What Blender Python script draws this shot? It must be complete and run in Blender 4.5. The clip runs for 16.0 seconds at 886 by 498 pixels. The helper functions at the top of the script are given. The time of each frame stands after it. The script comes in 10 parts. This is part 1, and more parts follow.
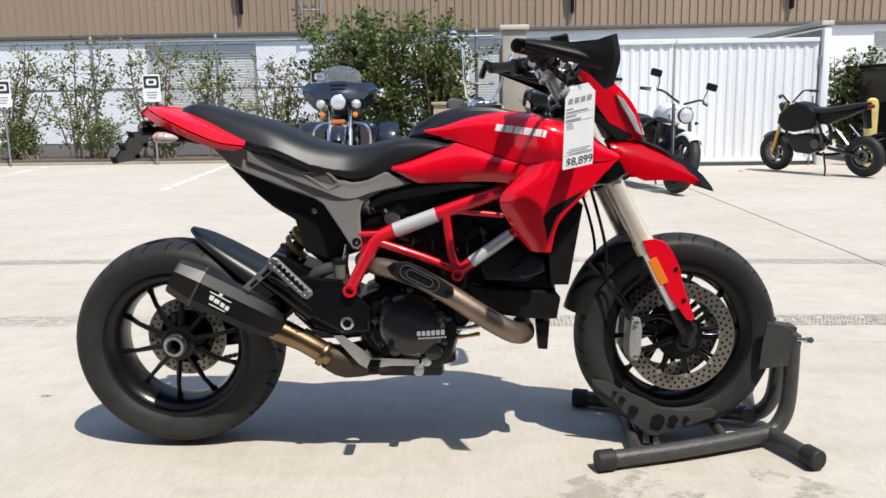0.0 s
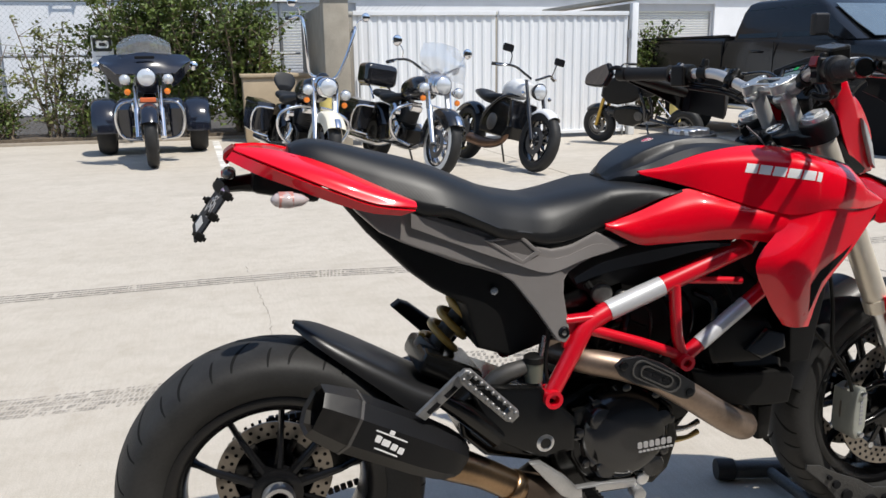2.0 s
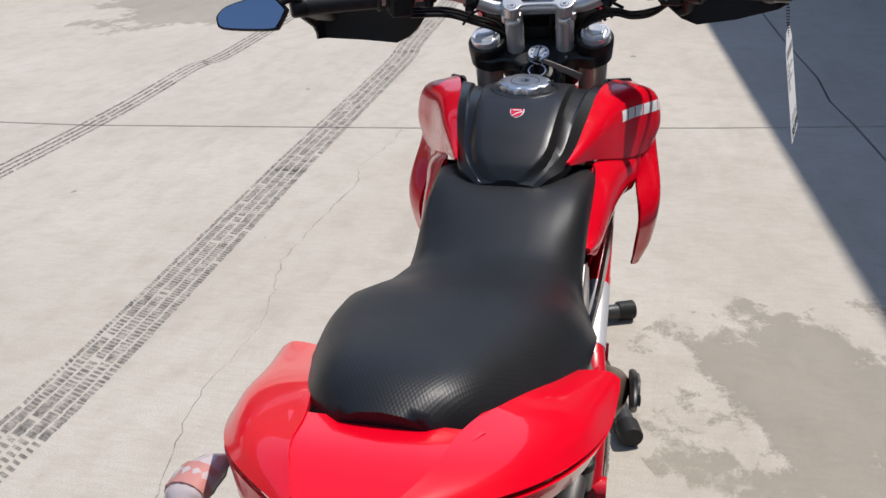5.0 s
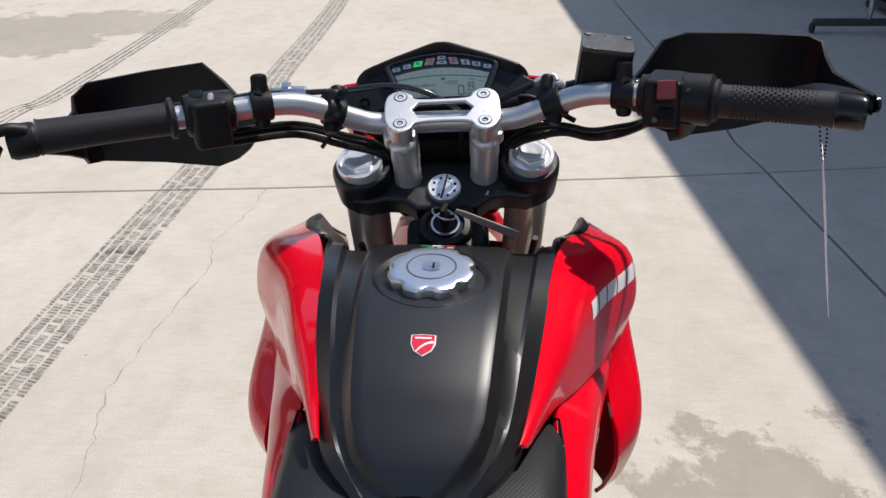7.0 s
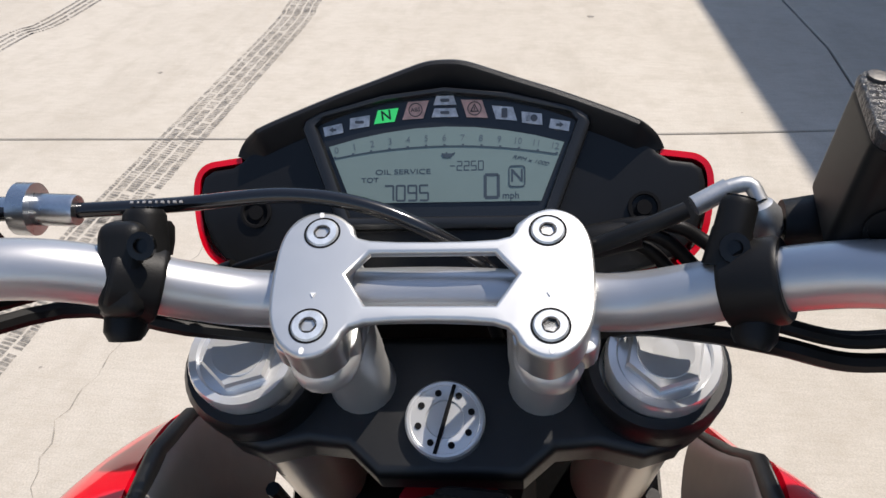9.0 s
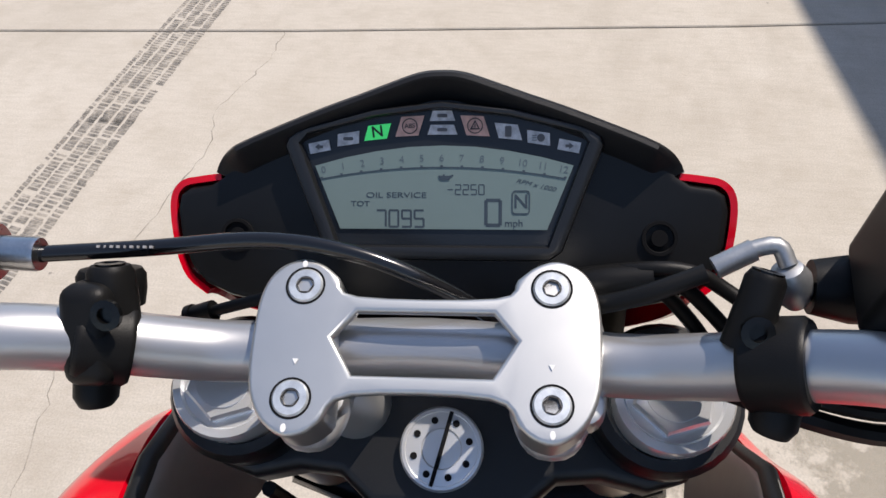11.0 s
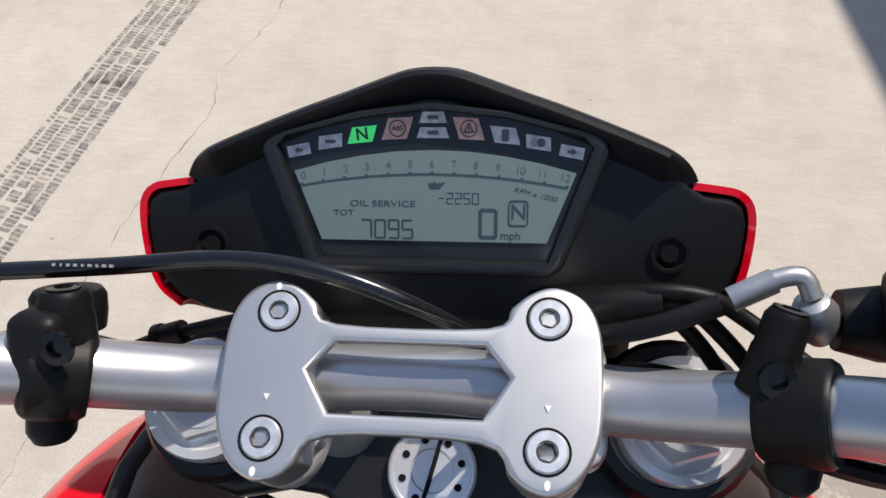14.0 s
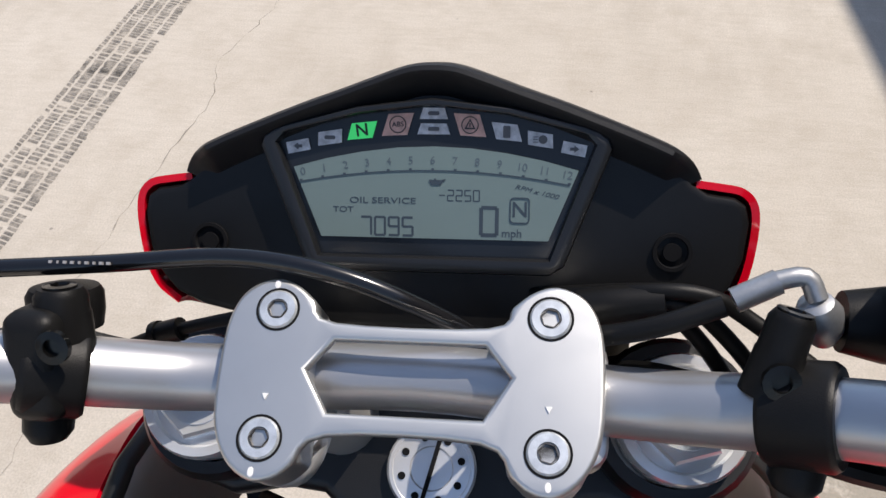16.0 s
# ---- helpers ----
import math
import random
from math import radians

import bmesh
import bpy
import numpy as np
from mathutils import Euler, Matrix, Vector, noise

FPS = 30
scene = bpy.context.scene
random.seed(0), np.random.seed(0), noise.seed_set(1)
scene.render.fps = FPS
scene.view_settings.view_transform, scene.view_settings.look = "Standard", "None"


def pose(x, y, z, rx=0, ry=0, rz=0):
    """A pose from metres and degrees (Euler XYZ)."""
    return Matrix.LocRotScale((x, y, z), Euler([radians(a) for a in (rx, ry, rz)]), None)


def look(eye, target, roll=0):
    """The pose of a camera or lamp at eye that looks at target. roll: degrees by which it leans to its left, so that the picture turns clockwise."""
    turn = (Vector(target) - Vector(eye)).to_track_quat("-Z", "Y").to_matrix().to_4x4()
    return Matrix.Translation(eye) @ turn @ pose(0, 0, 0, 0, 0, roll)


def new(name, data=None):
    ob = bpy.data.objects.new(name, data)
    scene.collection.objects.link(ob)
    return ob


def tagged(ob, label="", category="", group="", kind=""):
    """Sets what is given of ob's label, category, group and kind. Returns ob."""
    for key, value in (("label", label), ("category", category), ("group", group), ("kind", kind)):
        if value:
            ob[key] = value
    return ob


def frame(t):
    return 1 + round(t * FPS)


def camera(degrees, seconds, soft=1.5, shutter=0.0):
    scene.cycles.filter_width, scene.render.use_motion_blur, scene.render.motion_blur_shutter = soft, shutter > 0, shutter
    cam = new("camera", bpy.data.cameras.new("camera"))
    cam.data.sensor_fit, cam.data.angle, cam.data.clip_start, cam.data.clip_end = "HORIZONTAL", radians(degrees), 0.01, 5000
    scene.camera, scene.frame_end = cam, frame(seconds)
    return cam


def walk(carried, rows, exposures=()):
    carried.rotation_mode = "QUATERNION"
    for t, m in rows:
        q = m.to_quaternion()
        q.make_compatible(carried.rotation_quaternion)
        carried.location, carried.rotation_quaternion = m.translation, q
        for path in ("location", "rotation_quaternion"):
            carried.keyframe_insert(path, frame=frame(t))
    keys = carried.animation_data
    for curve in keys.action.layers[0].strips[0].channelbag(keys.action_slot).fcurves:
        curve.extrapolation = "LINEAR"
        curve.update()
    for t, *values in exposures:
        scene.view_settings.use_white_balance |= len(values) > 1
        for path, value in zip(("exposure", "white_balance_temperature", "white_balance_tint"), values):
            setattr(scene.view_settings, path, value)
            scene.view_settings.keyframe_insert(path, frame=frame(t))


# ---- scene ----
cam = camera(57.0, 16.0)
# seconds, stops, kelvin, tint
EXPOSURES = [(0, 0.41, 6500, 9), (1.5, 0.33, 6500, 8), (2, 0.19, 6500, 9), (2.5, 0.23, 6500, 11), (3.2, 0.33, 6450, 12), (5.3, 0.02, 6450, 12), (6.2, 0.16, 6500, 12.5), (7, 0.23, 6600, 12), (8, 0.39, 6650, 11.5), (9.2, 0.29, 6750, 12.5), (11.3, 0.19, 6800, 14), (16, 0.19, 6800, 13.5)]
# seconds, eye, target, roll
PATH = [
    (0, (0.904, -2.375, 1.023), (0.818, -0.409, 0.664), -0.9),
    (0.5, (0.769, -2.33, 1.069), (0.696, -0.366, 0.698), -1.0),
    (1, (0.449, -2.145, 1.113), (0.601, -0.187, 0.732), -0.7),
    (1.5, (0.174, -1.875, 1.133), (0.525, 0.053, 0.734), -0.8),
    (2, (-0.045, -1.585, 1.169), (0.443, 0.302, 0.716), -0.8),
    (2.5, (-0.292, -1.317, 1.213), (0.69, 0.351, 0.712), -0.9),
    (3, (-0.434, -0.985, 1.221), (0.713, 0.534, 0.607), -1.2),
    (3.2, (-0.463, -0.885, 1.245), (0.719, 0.552, 0.511), -1.5),
    (4.2, (-0.47, -0.45, 1.345), (1.08, 0.49, 0.505), -1.6),
    (5.3, (-0.351, -0.095, 1.423), (1.39, 0.177, 0.477), -1.6),
    (5.5, (-0.321, -0.074, 1.433), (1.431, 0.146, 0.495), -0.8),
    (6, (-0.156, -0.069, 1.432), (1.611, 0.072, 0.504), -0.8),
    (6.5, (0.035, -0.068, 1.408), (1.811, 0.054, 0.496), -0.7),
    (7, (0.235, -0.06, 1.387), (2.01, 0.067, 0.475), -0.8),
    (7.5, (0.441, -0.075, 1.348), (2.214, 0.061, 0.431), -0.9),
    (8, (0.605, -0.076, 1.33), (2.359, 0.094, 0.383), -1.2),
    (8.5, (0.734, -0.053, 1.321), (2.444, 0.167, 0.307), -1.9),
    (9, (0.846, -0.044, 1.300), (2.514, 0.211, 0.194), -1.8),
    (10.2, (0.897, -0.043, 1.322), (2.450, 0.217, 0.082), -2.2),
    (11.5, (0.921, -0.042, 1.339), (2.373, 0.221, -0.037), -2.5),
    (12, (0.927, -0.044, 1.336), (2.372, 0.217, -0.049), -2.6),
    (12.5, (0.934, -0.041, 1.332), (2.378, 0.215, -0.055), -2.3),
    (13, (0.937, -0.043, 1.333), (2.373, 0.219, -0.062), -2.4),
    (13.5, (0.943, -0.043, 1.333), (2.367, 0.222, -0.074), -2.4),
    (14, (0.949, -0.044, 1.333), (2.362, 0.232, -0.083), -2.7),
    (14.5, (0.949, -0.041, 1.335), (2.356, 0.222, -0.090), -2.3),
    (15, (0.951, -0.041, 1.334), (2.347, 0.236, -0.099), -2.7),
    (15.5, (0.953, -0.043, 1.334), (2.342, 0.241, -0.106), -2.9),
    (16, (0.953, -0.043, 1.333), (2.350, 0.230, -0.101), -2.5),
]
walk(cam, [(t, look(e, g, r)) for t, e, g, r in PATH], EXPOSURES)

# ---- light ----
SUN = Vector((0.33, -0.43, 1.0))
sun = new("sun", bpy.data.lights.new("sun", "SUN"))
sun.data.energy, sun.data.angle, sun.data.color = 4.3, radians(0.6), (1.0, 0.955, 0.885)
sun.matrix_world = look(SUN * 30, (0, 0, 0))
world = bpy.data.worlds.new("sky")
scene.world = world
world.use_nodes = True
wn = world.node_tree.nodes
sky = wn.new("ShaderNodeTexSky")
sky.sky_type, sky.sun_disc = "NISHITA", False
sky.sun_elevation, sky.sun_rotation = math.atan2(1, 0.542), math.atan2(0.33, -0.43)
sky.air_density, sky.dust_density = 1.1, 0.6
wn["Background"].inputs["Strength"].default_value = 0.15
world.node_tree.links.new(sky.outputs[0], wn["Background"].inputs["Color"])


# ---- materials ----
MATS = {}


def surf(name, col, rough=0.5, metal=0.0, var=0.12, scale=6.0, bump=0.0, bscale=300.0, coat=0.0, spec=0.5,
         stain=0.0, stain_col=(0.05, 0.045, 0.04), emit=0.0, trans=0.0, alpha=1.0, rvar=0.08, stretch=None):
    """A procedural surface: two scales of colour variation, gloss variation, fine relief."""
    if name in MATS:
        return MATS[name]
    m = bpy.data.materials.new(name)
    m.use_nodes = True
    nt, b = m.node_tree, m.node_tree.nodes["Principled BSDF"]
    n = nt.nodes.new
    tc = n("ShaderNodeTexCoord")
    src = tc.outputs["Object"]
    if stretch:
        mp = n("ShaderNodeMapping")
        mp.inputs["Scale"].default_value = stretch
        nt.links.new(src, mp.inputs["Vector"])
        src = mp.outputs[0]
    n1, n2 = n("ShaderNodeTexNoise"), n("ShaderNodeTexNoise")
    n1.inputs["Scale"].default_value, n1.inputs["Detail"].default_value = scale, 6
    n2.inputs["Scale"].default_value, n2.inputs["Detail"].default_value = scale * 14, 3
    nt.links.new(src, n1.inputs["Vector"]), nt.links.new(src, n2.inputs["Vector"])
    mix = n("ShaderNodeMath")
    mix.operation = "MULTIPLY_ADD"
    mix.inputs[1].default_value = 0.4
    nt.links.new(n2.outputs[0], mix.inputs[0]), nt.links.new(n1.outputs[0], mix.inputs[2])
    ramp = n("ShaderNodeMapRange")
    ramp.inputs["From Min"].default_value, ramp.inputs["From Max"].default_value = 0.4, 1.0
    nt.links.new(mix.outputs[0], ramp.inputs["Value"])
    c = n("ShaderNodeMix")
    c.data_type = "RGBA"
    c.inputs[6].default_value = (*[v * (1 - var) for v in col], 1)
    c.inputs[7].default_value = (*[min(1, v * (1 + var)) for v in col], 1)
    nt.links.new(ramp.outputs[0], c.inputs[0])
    out = c.outputs[2]
    if stain:
        n3, r3, c3 = n("ShaderNodeTexNoise"), n("ShaderNodeMapRange"), n("ShaderNodeMix")
        n3.inputs["Scale"].default_value, n3.inputs["Detail"].default_value, n3.inputs["Roughness"].default_value = scale * 0.6, 8, 0.65
        nt.links.new(src, n3.inputs["Vector"])
        r3.inputs["From Min"].default_value, r3.inputs["From Max"].default_value, r3.inputs["To Max"].default_value = 0.52, 0.75, stain
        nt.links.new(n3.outputs[0], r3.inputs["Value"])
        c3.data_type = "RGBA"
        c3.inputs[7].default_value = (*stain_col, 1)
        nt.links.new(r3.outputs[0], c3.inputs[0]), nt.links.new(out, c3.inputs[6])
        out = c3.outputs[2]
    nt.links.new(out, b.inputs["Base Color"])
    rr = n("ShaderNodeMapRange")
    rr.inputs["To Min"].default_value, rr.inputs["To Max"].default_value = max(0.02, rough - rvar), min(1, rough + rvar)
    nt.links.new(n1.outputs[0], rr.inputs["Value"]), nt.links.new(rr.outputs[0], b.inputs["Roughness"])
    b.inputs["Metallic"].default_value = metal
    b.inputs["Specular IOR Level"].default_value = spec
    b.inputs["Coat Weight"].default_value, b.inputs["Coat Roughness"].default_value = coat, 0.04
    b.inputs["Transmission Weight"].default_value = trans
    b.inputs["Alpha"].default_value = alpha
    if emit:
        b.inputs["Emission Color"].default_value, b.inputs["Emission Strength"].default_value = (*col, 1), emit
    if bump:
        nb, bp = n("ShaderNodeTexNoise"), n("ShaderNodeBump")
        nb.inputs["Scale"].default_value, nb.inputs["Detail"].default_value = bscale, 4
        nt.links.new(src, nb.inputs["Vector"])
        bp.inputs["Strength"].default_value, bp.inputs["Distance"].default_value = bump, 0.002
        nt.links.new(nb.outputs[0], bp.inputs["Height"]), nt.links.new(bp.outputs[0], b.inputs["Normal"])
    MATS[name] = m
    return m


def concrete_material():
    """Pale lot concrete: trowel blotches, pores, fine grit, faint oil dots and dusty smears."""
    m = bpy.data.materials.new("lot_concrete")
    m.use_nodes = True
    nt, b = m.node_tree, m.node_tree.nodes["Principled BSDF"]
    n, ln = nt.nodes.new, nt.links.new
    tc = n("ShaderNodeTexCoord")

    def nz(scale, detail, rough=0.5, stretch=None):
        t = n("ShaderNodeTexNoise")
        t.inputs["Scale"].default_value, t.inputs["Detail"].default_value, t.inputs["Roughness"].default_value = scale, detail, rough
        if stretch:
            mp = n("ShaderNodeMapping")
            mp.inputs["Scale"].default_value = stretch
            ln(tc.outputs["Object"], mp.inputs[0]), ln(mp.outputs[0], t.inputs["Vector"])
        else:
            ln(tc.outputs["Object"], t.inputs["Vector"])
        return t.outputs[0]

    def rng(v, lo, hi, a=0.0, c=1.0):
        r = n("ShaderNodeMapRange")
        for k, x in zip(("From Min", "From Max", "To Min", "To Max"), (lo, hi, a, c)):
            r.inputs[k].default_value = x
        ln(v, r.inputs["Value"])
        return r.outputs[0]

    def mixc(f, a, c):
        k = n("ShaderNodeMix")
        k.data_type = "RGBA"
        ln(f, k.inputs[0])
        for slot, v in ((6, a), (7, c)):
            if isinstance(v, tuple):
                k.inputs[slot].default_value = (*v, 1)
            else:
                ln(v, k.inputs[slot])
        return k.outputs[2]

    col = mixc(rng(nz(0.8, 7, 0.6), 0.3, 0.7), (0.475, 0.428, 0.362), (0.56, 0.513, 0.445))
    col = mixc(rng(nz(7, 8, 0.7), 0.46, 0.74, 0, 0.6), col, (0.375, 0.325, 0.26))
    col = mixc(rng(nz(1.6, 8, 0.7, (0.5, 1.6, 1)), 0.52, 0.70, 0, 0.42), col, (0.34, 0.30, 0.245))
    col = mixc(rng(nz(20, 6, 0.65, (3.2, 0.5, 1)), 0.42, 0.68, 0, 0.3), col, (0.36, 0.315, 0.25))
    col = mixc(rng(nz(210, 4), 0.38, 0.66, 0, 0.45), col, (0.34, 0.31, 0.27))
    col = mixc(rng(nz(23, 2), 0.775, 0.80, 0, 0.6), col, (0.14, 0.13, 0.12))
    ln(col, b.inputs["Base Color"])
    b.inputs["Roughness"].default_value = 0.85
    b.inputs["Specular IOR Level"].default_value = 0.25
    bp = n("ShaderNodeBump")
    bp.inputs["Strength"].default_value, bp.inputs["Distance"].default_value = 0.55, 0.003
    ln(nz(180, 6, 0.7), bp.inputs["Height"]), ln(bp.outputs[0], b.inputs["Normal"])
    return m


def mark_material(name, col, cover, scale):
    """A worn flat mark: colour over bare ground, broken up by noise."""
    m = surf(name, col, 0.9, var=0.25, scale=scale)
    nt, b = m.node_tree, m.node_tree.nodes["Principled BSDF"]
    tc, t, r = nt.nodes.new("ShaderNodeTexCoord"), nt.nodes.new("ShaderNodeTexNoise"), nt.nodes.new("ShaderNodeMapRange")
    t.inputs["Scale"].default_value, t.inputs["Detail"].default_value, t.inputs["Roughness"].default_value = scale, 8, 0.75
    nt.links.new(tc.outputs["Object"], t.inputs["Vector"]), nt.links.new(t.outputs[0], r.inputs["Value"])
    r.inputs["From Min"].default_value, r.inputs["From Max"].default_value = 0.36, 0.66
    r.inputs["To Min"].default_value, r.inputs["To Max"].default_value = max(0.0, cover - 0.4), min(1.0, cover + 0.3)
    nt.links.new(r.outputs[0], b.inputs["Alpha"])
    return m


CONCRETE = concrete_material()
RED = surf("red_lacquer", (0.72, 0.001, 0.014), 0.28, var=0.04, coat=0.8, rvar=0.03, spec=0.12)
RED_FRAME = surf("red_frame_paint", (0.60, 0.003, 0.016), 0.32, var=0.06, coat=0.4, rvar=0.05)
SILVER_PAINT = surf("silver_frame_paint", (0.62, 0.62, 0.64), 0.38, metal=0.35, var=0.06)
GREY = surf("grey_subframe_paint", (0.27, 0.248, 0.238), 0.40, metal=0.35, var=0.06, bump=0.05, bscale=900)
BLACK = surf("black_gloss", (0.007, 0.007, 0.008), 0.2, var=0.2, coat=0.3, rvar=0.06)
WHEEL_BLACK = surf("wheel_black", (0.006, 0.006, 0.0065), 0.25, var=0.2, rvar=0.06, spec=0.3)
PLASTIC = surf("black_plastic", (0.0075, 0.0072, 0.0070), 0.45, var=0.25, bump=0.10, bscale=1900, spec=0.22)
SATIN = surf("satin_black_cover", (0.009, 0.009, 0.0098), 0.38, var=0.15, bump=0.06, bscale=1500, spec=0.5)
SEAT = surf("seat_vinyl", (0.011, 0.0115, 0.0125), 0.44, var=0.18, bump=0.10, bscale=900, spec=0.36)
# embossed weave of small cells on the saddle's top
nt = SEAT.node_tree
cells, flat_ = nt.nodes.new("ShaderNodeTexVoronoi"), nt.nodes.new("ShaderNodeMapping")
cells.inputs["Scale"].default_value, cells.inputs["Randomness"].default_value = 400.0, 0.0
flat_.inputs["Scale"].default_value, flat_.inputs["Rotation"].default_value = (0.62, 1.0, 0.0), (0, 0, radians(45))
bump_node = next(n for n in nt.nodes if n.bl_idname == "ShaderNodeBump")
nt.links.new(nt.nodes["Texture Coordinate"].outputs["Object"], flat_.inputs["Vector"])
nt.links.new(flat_.outputs[0], cells.inputs["Vector"])
nt.links.new(cells.outputs["Distance"], bump_node.inputs["Height"])
# Darker than the tyre: the grooves' shade is put into this colour.
GROOVE_SHADE = surf("groove_shade_rubber", (0.010, 0.010, 0.010), 0.8, var=0.3, spec=0.1)
RUBBER = surf("tyre_rubber", (0.027, 0.0265, 0.026), 0.54, var=0.35, scale=12, bump=0.2, bscale=500, spec=0.2)
ENGINE = surf("engine_black", (0.0045, 0.0045, 0.0045), 0.20, var=0.35, scale=14, bump=0.04, bscale=500, spec=0.32)
CASE = surf("engine_case_grey", (0.10, 0.095, 0.09), 0.5, metal=0.6, var=0.25, scale=14, bump=0.2, bscale=500)
ALU = surf("brushed_aluminium", (0.66, 0.66, 0.67), 0.30, metal=1.0, var=0.08, bump=0.05, bscale=900)
CAP_ALU = surf("bright_turned_aluminium", (0.84, 0.845, 0.85), 0.24, metal=0.6, var=0.08)
BAR_ALU = surf("anodised_handlebar", (0.50, 0.495, 0.495), 0.36, metal=0.75, var=0.06, bump=0.0, bscale=1500)
ALU_SATIN = surf("satin_anodised_aluminium", (0.61, 0.61, 0.595), 0.42, metal=0.9, var=0.05, bump=0.02, bscale=2500)
RISER_ALU = surf("pale_anodised_riser", (0.62, 0.615, 0.60), 0.38, metal=0.55, var=0.05)
CHROME = surf("polished_chrome", (0.78, 0.78, 0.80), 0.08, metal=1.0, var=0.05, rvar=0.03)
STEEL = surf("zinc_steel", (0.50, 0.51, 0.52), 0.28, metal=1.0, var=0.2, scale=60)
ZINC = surf("bright_zinc_bolt", (0.66, 0.69, 0.71), 0.34, metal=0.6, var=0.25, scale=200)
DISC = surf("disc_steel", (0.27, 0.24, 0.205), 0.34, metal=0.8, var=0.2, scale=40)
FORK = surf("fork_tube_grey", (0.74, 0.67, 0.56), 0.30, metal=0.4, var=0.08)
HEADER = surf("heat_stained_steel", (0.27, 0.205, 0.16), 0.46, metal=0.9, var=0.3, scale=9, stain=0.5, stain_col=(0.16, 0.10, 0.07))
BRONZE = surf("bronzed_link_pipe", (0.27, 0.18, 0.105), 0.3, metal=1.0, var=0.25, scale=12, stain=0.4, stain_col=(0.2, 0.12, 0.08))
GOLD = surf("gold_spring", (0.52, 0.31, 0.07), 0.38, var=0.2, coat=0.3)
STAND = surf("hammered_black_steel", (0.042, 0.041, 0.040), 0.42, var=0.3, scale=25, bump=0.9, bscale=160)
AMBER = surf("amber_lens", (0.75, 0.20, 0.02), 0.15, var=0.1, coat=0.5)
RED_LENS = surf("red_lens", (0.20, 0.006, 0.008), 0.35, var=0.1, coat=0.3)
GLASS = surf("window_glass", (0.03, 0.04, 0.045), 0.05, var=0.1, coat=0.5)
SHIELD = surf("clear_windshield", (0.9, 0.93, 0.95), 0.04, var=0.02, trans=0.95, alpha=0.55)
PAPER = surf("tag_paper", (0.80, 0.80, 0.80), 0.6, var=0.03)
INK = surf("black_ink", (0.02, 0.02, 0.022), 0.6, var=0.1)
INK_GREY = surf("grey_ink", (0.28, 0.28, 0.30), 0.6, var=0.1)
WHITE_DECAL = surf("white_decal", (0.78, 0.77, 0.76), 0.35, var=0.04)
GREY_DECAL = surf("grey_decal", (0.35, 0.34, 0.34), 0.4, var=0.05)


# ---- building helpers ----
def finish(name, bm, mat, parent=None, label="", sharp=38, kind="", category="", group=""):
    me = bpy.data.meshes.new(name)
    bmesh.ops.recalc_face_normals(bm, faces=bm.faces)
    bm.to_mesh(me)
    bm.free()
    for p in me.polygons:
        p.use_smooth = True
    me.set_sharp_from_angle(angle=radians(sharp))
    for m in mat if isinstance(mat, (list, tuple)) else (mat,):
        me.materials.append(m)
    ob = new(name, me)
    ob.parent = parent
    return tagged(ob, label, category, group, kind)


def part(name, bm, mat, parent, label="", sharp=38):
    ob = finish(name, bm, mat, parent, label, sharp)
    ob.modifiers.new("flat_faces", "WEIGHTED_NORMAL").keep_sharp = True
    return ob


def thing(name, label, category, group="", m=None):
    ob = new(name)
    ob.empty_display_size = 0.1
    if m is not None:
        ob.matrix_basis = m
    return tagged(ob, label, category, group)


def V(*a):
    return Vector(a)


def smooth_line(pts, n):
    """Catmull-Rom through the points, n steps a span."""
    p = [Vector(q) for q in pts]
    if n <= 1 or len(p) < 3:
        return p
    q = [2 * p[0] - p[1], *p, 2 * p[-1] - p[-2]]
    out = []
    for i in range(1, len(q) - 2):
        a, b, c, d = q[i - 1 : i + 3]
        for k in range(n):
            t = k / n
            out.append(0.5 * (2 * b + (c - a) * t + (2 * a - 5 * b + 4 * c - d) * t * t + (3 * b - a - 3 * c + d) * t**3))
    return [*out, p[-1]]


def skin(bm, rings, closed=True, caps=True):
    vs = [[bm.verts.new(p) for p in r] for r in rings]
    k = len(vs[0])
    for a, b in zip(vs, vs[1:]):
        for i in range(k if closed else k - 1):
            j = (i + 1) % k
            bm.faces.new((a[i], a[j], b[j], b[i]))
    if caps and closed:
        bm.faces.new(vs[0][::-1]), bm.faces.new(vs[-1])
    return vs


def tube(bm, pts, r, seg=12, n=1, caps=True, flat=1.0):
    """A round bar along a line; r: one radius or one for each point."""
    line = smooth_line(pts, n)
    rs = [r] * len(line) if not isinstance(r, (list, tuple)) else list(np.interp(np.linspace(0, 1, len(line)), np.linspace(0, 1, len(r)), r))
    ref = V(0, 0, 1) if abs((line[-1] - line[0]).normalized().z) < 0.9 else V(1, 0, 0)
    rings = []
    for i, p in enumerate(line):
        d = (line[min(i + 1, len(line) - 1)] - line[max(i - 1, 0)]).normalized()
        u = d.cross(ref).normalized()
        w = u.cross(d)
        ref = w
        rings.append([p + (u * math.cos(a) + w * math.sin(a) * flat) * rs[i] for a in (2 * math.pi * k / seg for k in range(seg))])
    skin(bm, rings, caps=caps)


def lathe(bm, prof, m=Matrix(), seg=32, caps=True):
    """A turned solid: (radius, height) along the local z axis."""
    rings = [[m @ V(r * math.cos(a), r * math.sin(a), h) for a in (2 * math.pi * k / seg for k in range(seg))] for r, h in prof]
    skin(bm, rings, caps=caps)


def axis(p, d, roll=0.0):
    """A pose at p with its z axis along d."""
    return Matrix.Translation(p) @ Vector(d).to_track_quat("Z", "Y").to_matrix().to_4x4() @ Matrix.Rotation(roll, 4, "Z")


YAX = (0, -1, 0)


